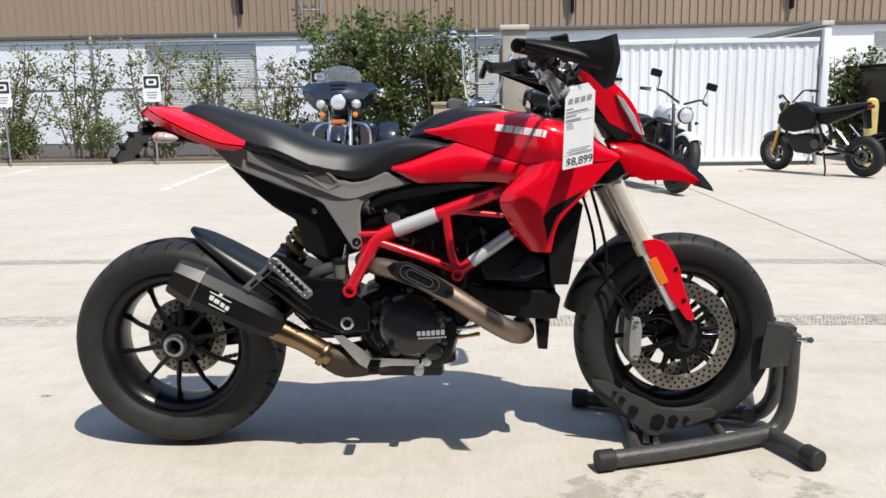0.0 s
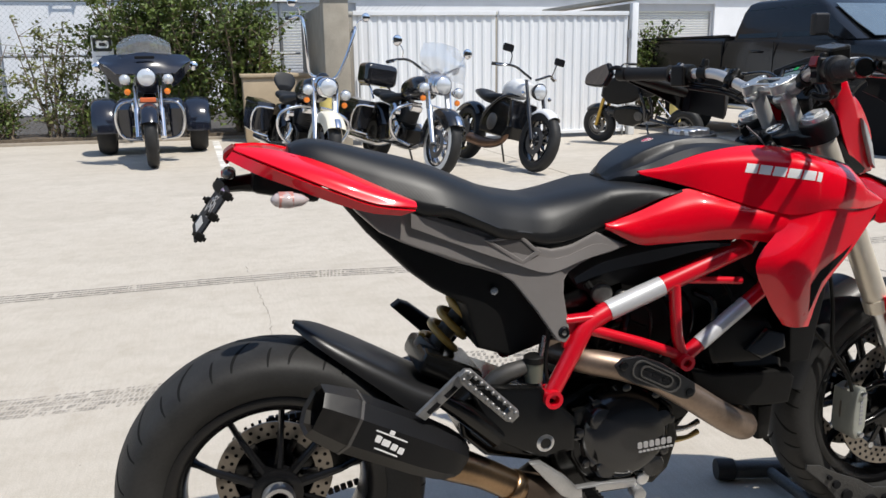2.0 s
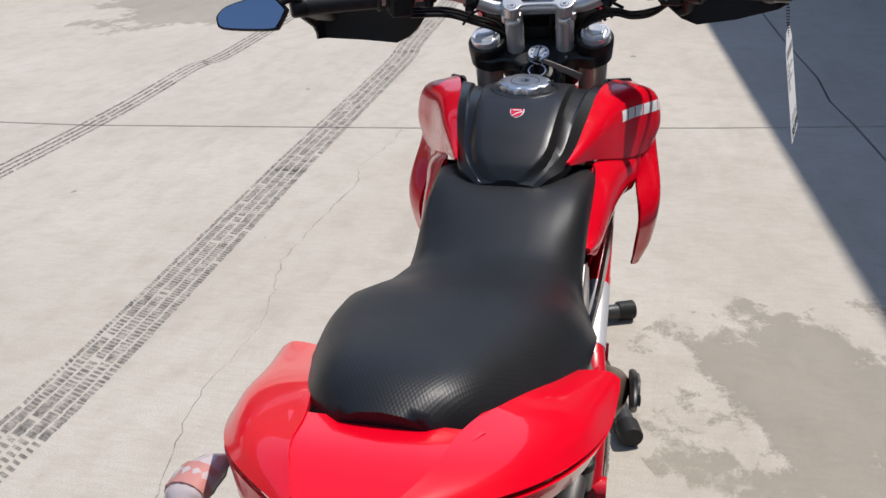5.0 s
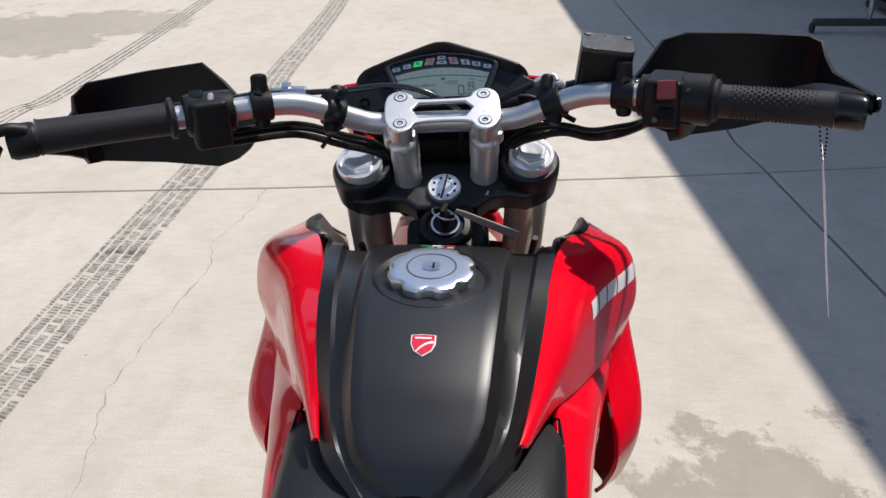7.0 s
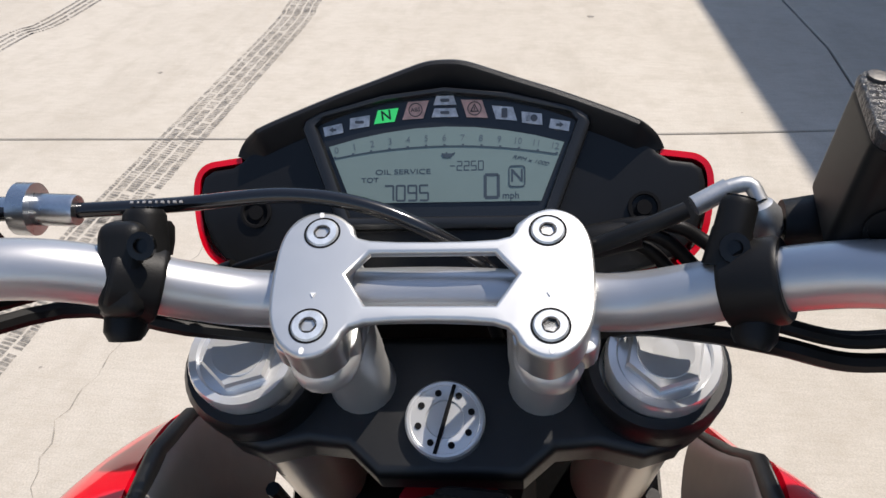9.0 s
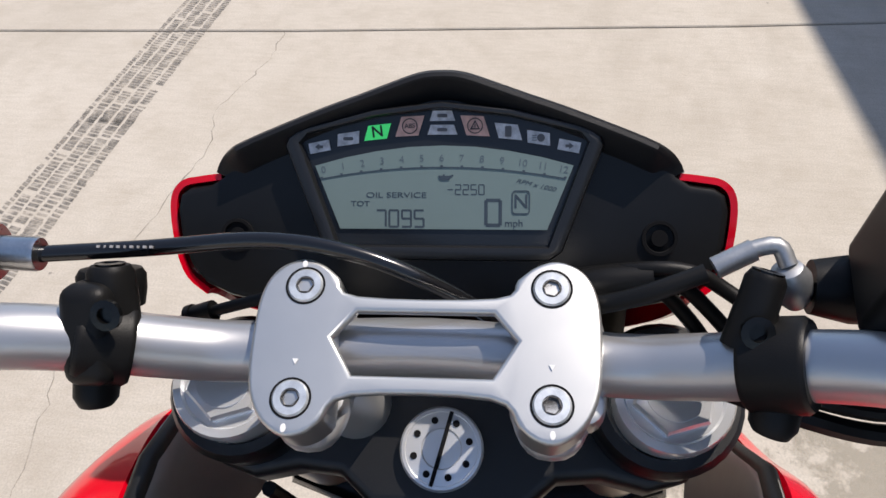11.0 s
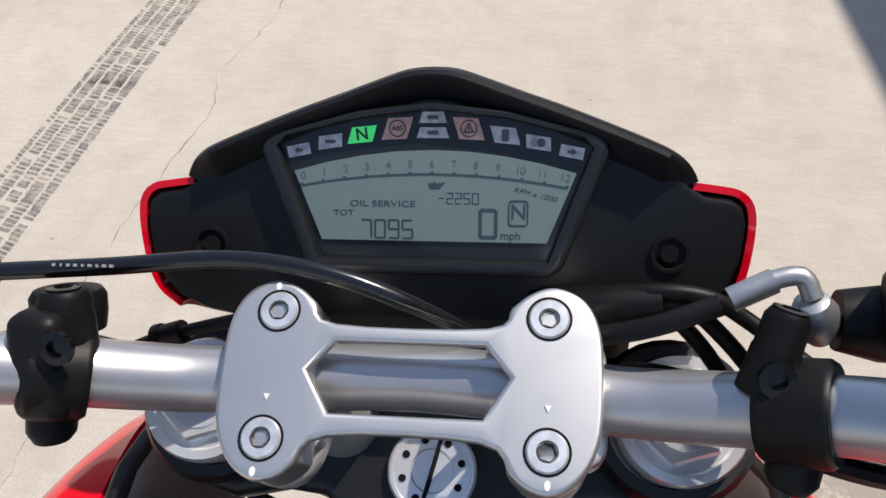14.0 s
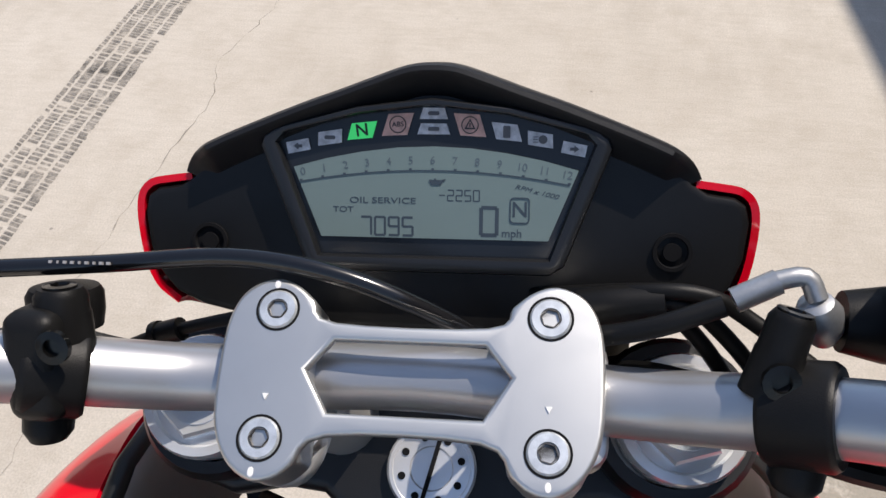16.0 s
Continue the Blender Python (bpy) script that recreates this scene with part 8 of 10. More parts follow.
# tell-tales: only the neutral lamp is lit
LAMP = surf("unlit_telltale", (0.50, 0.50, 0.51), 0.5, var=0.55, scale=300)
GREEN = surf("lit_neutral_lamp", (0.03, 0.55, 0.14), 0.4, var=0.05, emit=0.55)
WARM = surf("amber_telltale", (0.62, 0.36, 0.29), 0.5, var=0.3, scale=300)
for i, (x, y, hw, hh, sk, nm) in enumerate(((-0.0545, 0.0075, 0.0052, 0.0026, 0.0016, "arrow"), (-0.0415, 0.0110, 0.0054, 0.0030, 0.0014, "engine"), (-0.0285, 0.0138, 0.0056, 0.0036, 0.0012, "n"), (-0.0142, 0.0163, 0.0056, 0.0048, 0.0010, "abs"), (0.0, 0.0207, 0.0054, 0.0025, 0.0, "line"), (0.0, 0.0147, 0.0064, 0.0024, 0.0, "oil"), (0.0142, 0.0163, 0.0056, 0.0048, -0.0010, "warn"), (0.0285, 0.0138, 0.0056, 0.0036, -0.0012, "fuel"), (0.0415, 0.0110, 0.0054, 0.0030, -0.0014, "beam"), (0.0545, 0.0075, 0.0052, 0.0026, -0.0016, "arrow"))):
    rot = -math.degrees(x * 4.6)
    hw, hh = hw * 0.9, hh * 0.88
    b_ = bmesh.new()
    lean = {"abs": 0.00155, "n": 0.00125, "engine": 0.0005, "warn": -0.00155, "fuel": -0.00125, "beam": -0.0005}.get(nm, 0.0)
    flare = 0.0007 if nm in ("line", "oil") else 0
    plate(b_, [(-hw - lean - flare, -hh), (hw - lean + flare, -hh), (hw + lean - flare, hh), (-hw + lean + flare, hh)], 0.0006, at(x, y, -0.0030, 0, 0, rot * 0.75))
    tt = dpart("telltale", b_, GREEN if nm == "n" else WARM if nm in ("abs", "warn") else LAMP, dash, {"n": "lit green neutral lamp", "abs": "dull orange warning lamp", "warn": "dull orange warning lamp"}.get(nm, ""))
    mt_ = STEER @ MD @ at(x, y, -0.0025, 0, 0, rot)
    if nm == "n":
        letters("letter", "N", 0.0068, mt_, INK, tt, bold=0.0001, depth=0.0001)
    elif nm == "abs":
        letters("letter", "ABS", 0.0028, mt_, INK, tt, depth=0.0001)
    if nm in ("abs", "warn"):
        b_ = bmesh.new()
        if nm == "warn":
            plate(b_, circle(0.0034, 20), 0.0002, at(x, y, -0.0025), hole=circle(0.003, 20)[::-1])
            plate(b_, [(-0.0022, -0.0016), (0.0022, -0.0016), (0, 0.0024)], 0.0002, at(x, y, -0.0025), hole=[(0, 0.0016), (0.0014, -0.0011), (-0.0014, -0.0011)])
            box(b_, 0.0004, 0.0016, 0.0002, at(x, y, -0.0024))
        else:
            plate(b_, circle(0.0034, 20), 0.0002, at(x, y, -0.0025), hole=circle(0.003, 20)[::-1])
        dpart("symbol", b_, INK, tt)
    elif nm != "n":
        b_ = bmesh.new()
        if nm == "arrow":
            q = 1 if x > 0 else -1
            plate(b_, [(-0.0016, -0.0006), (0, -0.0006), (0, -0.0014), (0.0019, 0), (0, 0.0014), (0, 0.0006), (-0.0016, 0.0006)], 0.0002, at(x, y, -0.0025, 0, 0, 0 if q > 0 else 180))
        elif nm == "fuel":
            plate(b_, round_rect(0.0028, 0.0046, 0.0003, 1), 0.0002, at(x, y, -0.0025))
        elif nm == "beam":
            plate(b_, circle(0.0017, 12, 0.001, 0), 0.0002, at(x, y, -0.0025))
            for k in range(3):
                box(b_, 0.002, 0.0003, 0.0002, at(x - 0.0018, y - 0.001 + 0.001 * k, -0.0025))
        else:
            plate(b_, round_rect(0.0044, 0.0015, 0.0004, 1), 0.0002, at(x, y, -0.0025))
        dpart("symbol", b_, surf("symbol_grey", (0.09, 0.09, 0.095), 0.5, var=0.1), tt)
for s in (-1, 1):
    b_ = bmesh.new()
    lathe(b_, [(0.0076, -0.006), (0.0076, -0.0045), (0.0062, -0.0045), (0.0056, -0.007), (0.004, -0.007), (0.0035, -0.005), (0.0012, -0.005)], at(0.0935 * s, -0.032, 0), 20)
    dpart("screw_well", b_, DARK, dash)

# headlamp fairing: red cheeks hugging the instrument, lens between, beak below
for s in (-1, 1):
    back = [[V(1.226, 0.108 * s, 1.088), V(1.262, 0.097 * s, 1.068), V(1.303, 0.080 * s, 1.034), V(1.345, 0.060 * s, 0.985), V(1.368, 0.046 * s, 0.91)],
            [V(1.224, 0.118 * s, 1.082), V(1.25, 0.105 * s, 1.055), V(1.285, 0.086 * s, 1.005), V(1.315, 0.070 * s, 0.955), V(1.345, 0.054 * s, 0.905)],
            [V(1.20, 0.112 * s, 1.035), V(1.225, 0.100 * s, 1.0), V(1.262, 0.082 * s, 0.955), V(1.295, 0.068 * s, 0.925), V(1.325, 0.056 * s, 0.90)]]
    g = []
    for x, y, u in ((0.1020, -0.0040, 0), (0.1115, -0.0052, 0.3), (0.1200, -0.0070, 0.6), (0.1252, -0.0125, 0.9), (0.1264, -0.0225, 1.2), (0.1240, -0.040, 1.5), (0.119, -0.052, 1.8), (0.110, -0.0595, 2)):
        k, w = (0, u) if u < 1 else (1, u - 1)
        g.append([MD @ V(-x * s, y, -0.0085), MD @ V(-x * s * 1.002, y - 0.002, -0.022)] + [p.lerp(q, w) for p, q in zip(back[k], back[k + 1])])
    b_ = bmesh.new()
    patch(b_, g, 3, 4, 0.003 * s)
    fpart("headlamp_cheek", b_, RED, bike, "red headlamp fairing cheek")
    b_ = bmesh.new()
    plate(b_, [(1.278, 1.030), (1.303, 1.014), (1.338, 0.972), (1.364, 0.913), (1.342, 0.926), (1.318, 0.965), (1.296, 0.996)], 0.014, side(0.096 * s), 0.004, 2)
    for v in b_.verts:
        v.co.y -= s * max(0, v.co.x - 1.27) * 0.44
    fpart("headlamp_flank", b_, surf("pale_lens_flank", (0.30, 0.33, 0.35), 0.08, var=0.2, scale=30, coat=0.8), bike, "pale clear side lens of the headlamp")
    b_ = bmesh.new()
    patch(b_, [[V(1.285, 0.086 * s, 1.035), V(1.32, 0.070 * s, 0.99), V(1.35, 0.055 * s, 0.93)], [V(1.33, 0.02 * s, 1.0), V(1.36, 0.018 * s, 0.96), V(1.378, 0.016 * s, 0.915)]], 4, 4, 0.003 * s)
    fpart("headlamp_lens", b_, surf("pale_lens", (0.55, 0.58, 0.6), 0.1, var=0.05, coat=0.6), bike, "pale clear headlamp lens")
b_ = bmesh.new()
plate(b_, [(1.22, 1.08), (1.30, 1.04), (1.365, 0.94), (1.37, 0.905), (1.29, 0.90), (1.22, 0.96)], 0.19, side(0), 0.012)
for v in b_.verts:
    v.co.y *= 1 - 3.4 * max(0.0, v.co.x - 1.22)
fpart("headlamp_shell", b_, PLASTIC, bike)
b_ = bmesh.new()
rings = []
for x, zt, zb, hw in ((1.27, 0.905, 0.86, 0.085), (1.31, 0.912, 0.815, 0.09), (1.365, 0.902, 0.79, 0.086), (1.43, 0.874, 0.79, 0.074), (1.48, 0.845, 0.785, 0.06), (1.52, 0.82, 0.775, 0.046), (1.545, 0.80, 0.767, 0.036)):
    rings.append([V(x, -hw * 0.96, zb), V(x, -hw, zb + 0.35 * (zt - zb)), V(x, -hw * 0.82, zb + 0.75 * (zt - zb)), V(x, -hw * 0.4, zt - 0.004), V(x, 0, zt), V(x, hw * 0.4, zt - 0.004), V(x, hw * 0.82, zb + 0.75 * (zt - zb)), V(x, hw, zb + 0.35 * (zt - zb)), V(x, hw * 0.96, zb)])
skin(b_, rings, closed=False)
bmesh.ops.solidify(b_, geom=b_.faces[:], thickness=0.004)
fpart("beak", b_, RED, bike, "red beak-shaped high front mudguard", 60)
b_ = bmesh.new()
rings = []
for x, zt, zb, hw in ((1.36, 0.908, 0.90, 0.05), (1.43, 0.882, 0.868, 0.055), (1.50, 0.843, 0.80, 0.05), (1.545, 0.807, 0.765, 0.04), (1.575, 0.775, 0.755, 0.025), (1.588, 0.757, 0.75, 0.008)):
    rings.append([V(x, -hw, zb), V(x, -hw * 0.8, zt - 0.006), V(x, 0, zt), V(x, hw * 0.8, zt - 0.006), V(x, hw, zb)])
skin(b_, rings, closed=False)
bmesh.ops.solidify(b_, geom=b_.faces[:], thickness=0.004)
fpart("beak_tip", b_, SATIN, bike, "black tip along the beak", 60)
b_ = bmesh.new()
tube(b_, [(1.22, 0, 0.80), (1.30, 0, 0.84), (1.34, 0, 0.87)], 0.05, 14, 3)
fpart("fork_gaiter", b_, PLASTIC, bike)

# ---- footrests, side stand ----
ALU_CAST = surf("cast_aluminium", (0.46, 0.455, 0.45), 0.36, metal=0.75, var=0.15, scale=20, bump=0.2, bscale=300)
# Darker copy of the cast aluminium: dull metal, with shade put into the colour.
PEG_ALU = surf("dull_shaded_footrest", (0.24, 0.235, 0.23), 0.45, metal=0.7, var=0.3, scale=40, bump=0.3, bscale=300)
b_ = bmesh.new()
plate(b_, [(0.495, 0.372), (0.52, 0.372), (0.575, 0.33), (0.60, 0.303), (0.66, 0.305), (0.735, 0.30), (0.735, 0.285), (0.66, 0.286), (0.59, 0.276), (0.565, 0.29), (0.53, 0.33)], 0.018, side(-0.165), 0.004)
part("brake_pedal", b_, ALU_CAST, bike, "silver cast brake pedal")
b_ = bmesh.new()
lathe(b_, [(0.014, 0), (0.014, 0.03), (0.009, 0.033)], axis((0.735, -0.16, 0.275), YAX), 16)
part("pedal_tip", b_, ALU_CAST, bike)
for s in (-1, 1):
    b_ = bmesh.new()
    box(b_, 0.026, 0.075, 0.016, at(0.615, s * 0.225, 0.298), 0.004)
    for k in range(6):
        box(b_, 0.03, 0.004, 0.006, at(0.615, s * (0.195 + 0.012 * k), 0.309))
    part("footrest", b_, PLASTIC if s > 0 else ENGINE, bike, "serrated rider footrest")
    # folded passenger footrest on its slotted hanger
    b_ = bmesh.new()
    if s < 0:
        plate(b_, [(0.255, 0.525), (0.272, 0.512), (0.355, 0.582), (0.34, 0.60)], 0.012, side(s * 0.205), 0.003, hole=None)
        plate(b_, [(0.332, 0.600), (0.345, 0.612), (0.358, 0.610), (0.450, 0.518), (0.452, 0.506), (0.438, 0.494), (0.425, 0.498), (0.335, 0.586)], 0.016, side(s * 0.222), 0.005, 3, hole=[(0.352, 0.590), (0.422, 0.516), (0.432, 0.522), (0.362, 0.597)])
    else:
        plate(b_, [(0.292, 0.610), (0.312, 0.624), (0.335, 0.614), (0.45, 0.52), (0.42, 0.485)], 0.034, side(s * 0.215), 0.008, 3)
    pg = part("passenger_footrest", b_, PEG_ALU if s < 0 else PLASTIC, bike, "folded cast passenger footrest")
    if s > 0:
        b_ = bmesh.new()
        tube(b_, [(0.43, s * 0.15, 0.43), (0.40, s * 0.18, 0.50)], [0.022, 0.02], 12, 3)
        part("heel_plate", b_, PLASTIC, bike, "black footrest hanger plate")
        continue
    b_ = bmesh.new()
    for k in range(2):
        plate(b_, [(0.274 + 0.034 * k, 0.5305 + 0.0285 * k), (0.281 + 0.034 * k, 0.524 + 0.0285 * k), (0.302 + 0.034 * k, 0.5415 + 0.0285 * k), (0.295 + 0.034 * k, 0.548 + 0.0285 * k)], 0.0005, side(s * 0.2114))
    part("slot", b_, DARK, pg)
    b_ = bmesh.new()
    for k in range(9):
        for off in (-0.0085, 0.0085):
            box(b_, 0.0075, 0.006, 0.0075, Matrix.Translation((0.347 + 0.0112 * k + off * 0.7, s * 0.232, 0.600 - 0.0112 * k + off * 0.7)) @ Matrix.Rotation(radians(45 + 12 * (k % 2)), 4, "Y"), 0.002, 1)
    part("tread", b_, PEG_ALU, pg)
    b_ = bmesh.new()
    tube(b_, [(0.43, s * 0.15, 0.43), (0.36, s * 0.175, 0.50), (0.30, s * 0.195, 0.55)], [0.022, 0.02, 0.014], 12, 3)
    plate(b_, [(0.37, 0.545), (0.52, 0.53), (0.60, 0.45), (0.60, 0.38), (0.52, 0.375), (0.42, 0.43)], 0.03, side(s * 0.145), 0.01)
    part("heel_plate", b_, ENGINE, bike, "black footrest hanger plate")
b_ = bmesh.new()
tube(b_, [(0.64, 0.13, 0.30), (0.50, 0.155, 0.285), (0.38, 0.16, 0.28), (0.34, 0.17, 0.285)], [0.014, 0.012, 0.011, 0.016], 12, 2)
part("side_stand", b_, ENGINE, bike)

# ---- price tag hanging from the hand guard ----
tag = thing("price_tag", "white card price tag on a black bead chain", "price tag")
tu, tv = V(0.935, -0.236, 0.22).normalized(), V(0.05, 0.20, 0.97).normalized()
TG = frame_m(V(1.140, -0.452, 0.962), tu, tv, tu.cross(tv).normalized()) @ Matrix.Scale(0.98, 4)
b_ = bmesh.new()
plate(b_, [(-0.036, -0.10), (0.036, -0.10), (0.036, 0.072), (0.018, 0.096), (-0.018, 0.096), (-0.036, 0.072)], 0.0009, TG)
card = part("card", b_, PAPER, tag)
face = 0.0008


def tag_bar(b, x, y, w, h):
    plate(b, [(-w / 2, -h / 2), (w / 2, -h / 2), (w / 2, h / 2), (-w / 2, h / 2)], 0.0004, TG @ Matrix.Translation((x, y, face)))


letters("price", "$8,899", 0.026, TG @ Matrix.Translation((0.004, -0.086, face)), INK, card, "printed price", bold=0.0003, depth=0.0002, width=0.9)
b_ = bmesh.new()
for k in range(4):
    plate(b_, [(-0.0065, -0.0065), (0.0045, -0.0065), (0.0065, 0.0065), (-0.0045, 0.0065)], 0.0004, TG @ Matrix.Translation((-0.0225 + 0.015 * k, 0.060, face)))
part("dealer_mark", b_, INK_GREY, card, "thin black dealer mark in four shapes")
b_ = bmesh.new()
for x, y, w_, h_ in ((-0.024, 0.042, 0.016, 0.0035), (-0.006, 0.034, 0.052, 0.004), (-0.02, 0.024, 0.024, 0.0035), (-0.014, 0.015, 0.036, 0.005), (-0.023, 0.006, 0.014, 0.0025), (-0.022, 0.0005, 0.016, 0.0025), (-0.021, -0.005, 0.018, 0.0025), (0.004, -0.056, 0.05, 0.002), (-0.003, -0.061, 0.05, 0.002), (0.006, -0.066, 0.056, 0.002), (0.0, 0.0285, 0.066, 0.0007), (0.0, 0.0105, 0.066, 0.0007), (0.0, -0.069, 0.066, 0.0007)):
    tag_bar(b_, x, y, w_, h_)
tagged(part("small_print", b_, INK_GREY, card), kind="stuff")
b_ = bmesh.new()
hook = V(1.155, -0.425, 1.118)
endp = TG @ V(0, 0.085, 0)
for k in range(31):
    t = k / 15
    w_ = t if t <= 1 else 2 - t
    p = hook.lerp(endp, w_) + V(0.012 if t < 1 else -0.012, 0, 0) * math.sin(math.pi * w_)
    bmesh.ops.create_icosphere(b_, subdivisions=1, radius=0.0016, matrix=Matrix.Translation(p))
part("bead_chain", b_, DARK, tag)

# ---- wheel stand ----
stand = thing("wheel_stand", "black hammered-paint steel front wheel chock stand on the ground", "motorcycle stand")
b_ = bmesh.new()
tube(b_, [(1.25, -0.232, 0.03), (1.50, -0.232 + 0.07, 0.032), (1.72, -0.085, 0.036), (1.79, -0.06, 0.045), (1.825, -0.048, 0.085), (1.838, -0.043, 0.14), (1.842, -0.04, 0.24), (1.842, -0.038, 0.325)], 0.0245, 16, 4)
part("side_rail", b_, STAND, stand)
b_ = bmesh.new()
tube(b_, [(1.24, 0.245, 0.03), (1.50, 0.175, 0.032), (1.72, 0.105, 0.036), (1.79, 0.08, 0.045), (1.825, 0.068, 0.085), (1.838, 0.063, 0.14), (1.842, 0.06, 0.24), (1.842, 0.058, 0.325)], 0.0245, 16, 4)
part("side_rail", b_, STAND, stand)
for s, y0, y1 in ((-1, -0.03, -0.215), (1, 0.06, 0.36)):
    b_ = bmesh.new()
    tube(b_, [(1.76, y0, 0.04), (1.845, y1, 0.03)], 0.024, 16)
    part("outrigger", b_, STAND, stand)
for p, d_ in (((1.215, -0.242, 0.0305), (1, 0.27, 0)), ((1.205, 0.255, 0.0305), (1, -0.27, 0)), ((1.838, -0.19, 0.031), (0.4, -1, 0)), ((1.842, 0.34, 0.031), (0.3, 1, 0))):
    b_ = bmesh.new()
    lathe(b_, [(0.028, 0), (0.030, 0.004), (0.030, 0.05), (0.026, 0.054)], axis(p, d_), 20)
    part("rubber_foot", b_, RUBBER, stand)
b_ = bmesh.new()
tube(b_, [(1.35, -0.20, 0.03), (1.35, 0.21, 0.03)], 0.016, 12)
part("cross_tube", b_, STAND, stand)
b_ = bmesh.new()
tube(b_, [(1.63, -0.12, 0.034), (1.63, 0.14, 0.034)], 0.016, 12)
part("cross_tube", b_, STAND, stand)
CH = [(1.222, 0.212), (1.262, 0.206), (1.312, 0.180), (1.388, 0.150), (1.435, 0.123), (1.498, 0.116), (1.591, 0.123), (1.605, 0.112), (1.60, 0.098), (1.531, 0.073), (1.42, 0.036), (1.40, 0.040), (1.351, 0.076), (1.290, 0.145), (1.222, 0.200)]
for s in (-1, 1):
    b_ = bmesh.new()
    plate(b_, CH, 0.006, side(0.082 * s), 0.0015)
    ck = part("cradle_plate", b_, STAND, stand, "drilled cradle side plate")
    for x, z, r_ in ((1.300, 0.172, 0.006), (1.322, 0.151, 0.010), (1.356, 0.118, 0.014), (1.429, 0.087, 0.019), (1.473, 0.089, 0.013), (1.511, 0.092, 0.008)):
        b_ = bmesh.new()
        lathe(b_, [(r_, -0.0042), (r_, 0.0042)], axis((x, 0.082 * s, z), YAX), 20)
        part("drilling", b_, DARK, ck)
b_ = bmesh.new()
for (x0, z0), (x1, z1) in (((1.275, 0.185), (1.41, 0.055)), ((1.41, 0.050), (1.59, 0.095))):
    plate(b_, [(x0, z0), (x1, z1), (x1, z1 - 0.006), (x0, z0 - 0.006)], 0.14, side(0))
for x_, z_ in ((1.42, 0.04), (1.40, 0.05)):
    box(b_, 0.03, 0.15, 0.05, at(x_, 0, 0.035))
part("cradle_bed", b_, STAND, stand)
b_ = bmesh.new()
tube(b_, [(1.42, -0.09, 0.026), (1.42, 0.09, 0.026)], 0.007, 10)
lathe(b_, [(0.011, 0), (0.011, 0.012)], axis((1.42, -0.09, 0.026), YAX), 6)
part("pivot_bolt", b_, STEEL, stand)
for s, y in ((-1, -0.052), (1, 0.07)):
    b_ = bmesh.new()
    plate(b_, [(1.752, 0.378), (1.80, 0.368), (1.835, 0.352), (1.825, 0.245), (1.735, 0.235), (1.74, 0.30)], 0.01, side(y * 1.15), 0.003)
    part("wheel_cheek", b_, STAND, stand, "flat steel cheek against the tyre")
b_ = bmesh.new()
box(b_, 0.03, 0.13, 0.035, at(1.85, 0.01, 0.318), 0.005)
box(b_, 0.07, 0.05, 0.03, at(1.83, 0.01, 0.338, 0, 8), 0.005)
part("cheek_bridge", b_, STAND, stand)
b_ = bmesh.new()
tube(b_, [(1.845, -0.06, 0.325), (1.89, -0.055, 0.32)], 0.006, 8)
tube(b_, [(1.885, -0.07, 0.325), (1.885, -0.035, 0.315)], 0.009, 8)
part("latch_bolt", b_, STEEL, stand)


# the stand is a little shorter than drawn and follows the wheel
for ob in stand.children:
    for v in ob.data.vertices:
        v.co.x = 1.229 + (v.co.x - 1.215) * 0.945
        v.co.y += 0.006

# ---- parked motorcycles across the lot ----
BIKE_BLACK = surf("parked_bike_black", (0.010, 0.010, 0.012), 0.18, var=0.2, coat=0.6)
CREAM = surf("cream_fender_paint", (0.72, 0.68, 0.55), 0.25, var=0.05, coat=0.6)
PEARL = surf("pearl_white_tank", (0.74, 0.74, 0.74), 0.22, var=0.05, coat=0.6)
WHITEWALL = surf("whitewall_rubber", (0.72, 0.71, 0.68), 0.5, var=0.06)
NAVY = surf("dark_navy_paint", (0.010, 0.012, 0.020), 0.16, var=0.15, coat=0.7)
LAMP_GLASS = surf("lamp_glass", (0.62, 0.64, 0.66), 0.1, metal=0.4, var=0.1, coat=0.5)
ROTOR = surf("rotor_steel", (0.22, 0.22, 0.22), 0.4, metal=0.9, var=0.2, scale=30)


def pose_on(front, rear, lean=0.0):
    """A pose with its origin under the rear axle and x towards the front wheel, leaning to its left by that many degrees."""
    d = V(front[0] - rear[0], front[1] - rear[1], 0)
    return at(rear[0], rear[1], 0.06 * math.sin(radians(lean)), 0, 0, math.degrees(math.atan2(d.y, d.x))) @ Matrix.Rotation(radians(-lean), 4, "X"), d.length


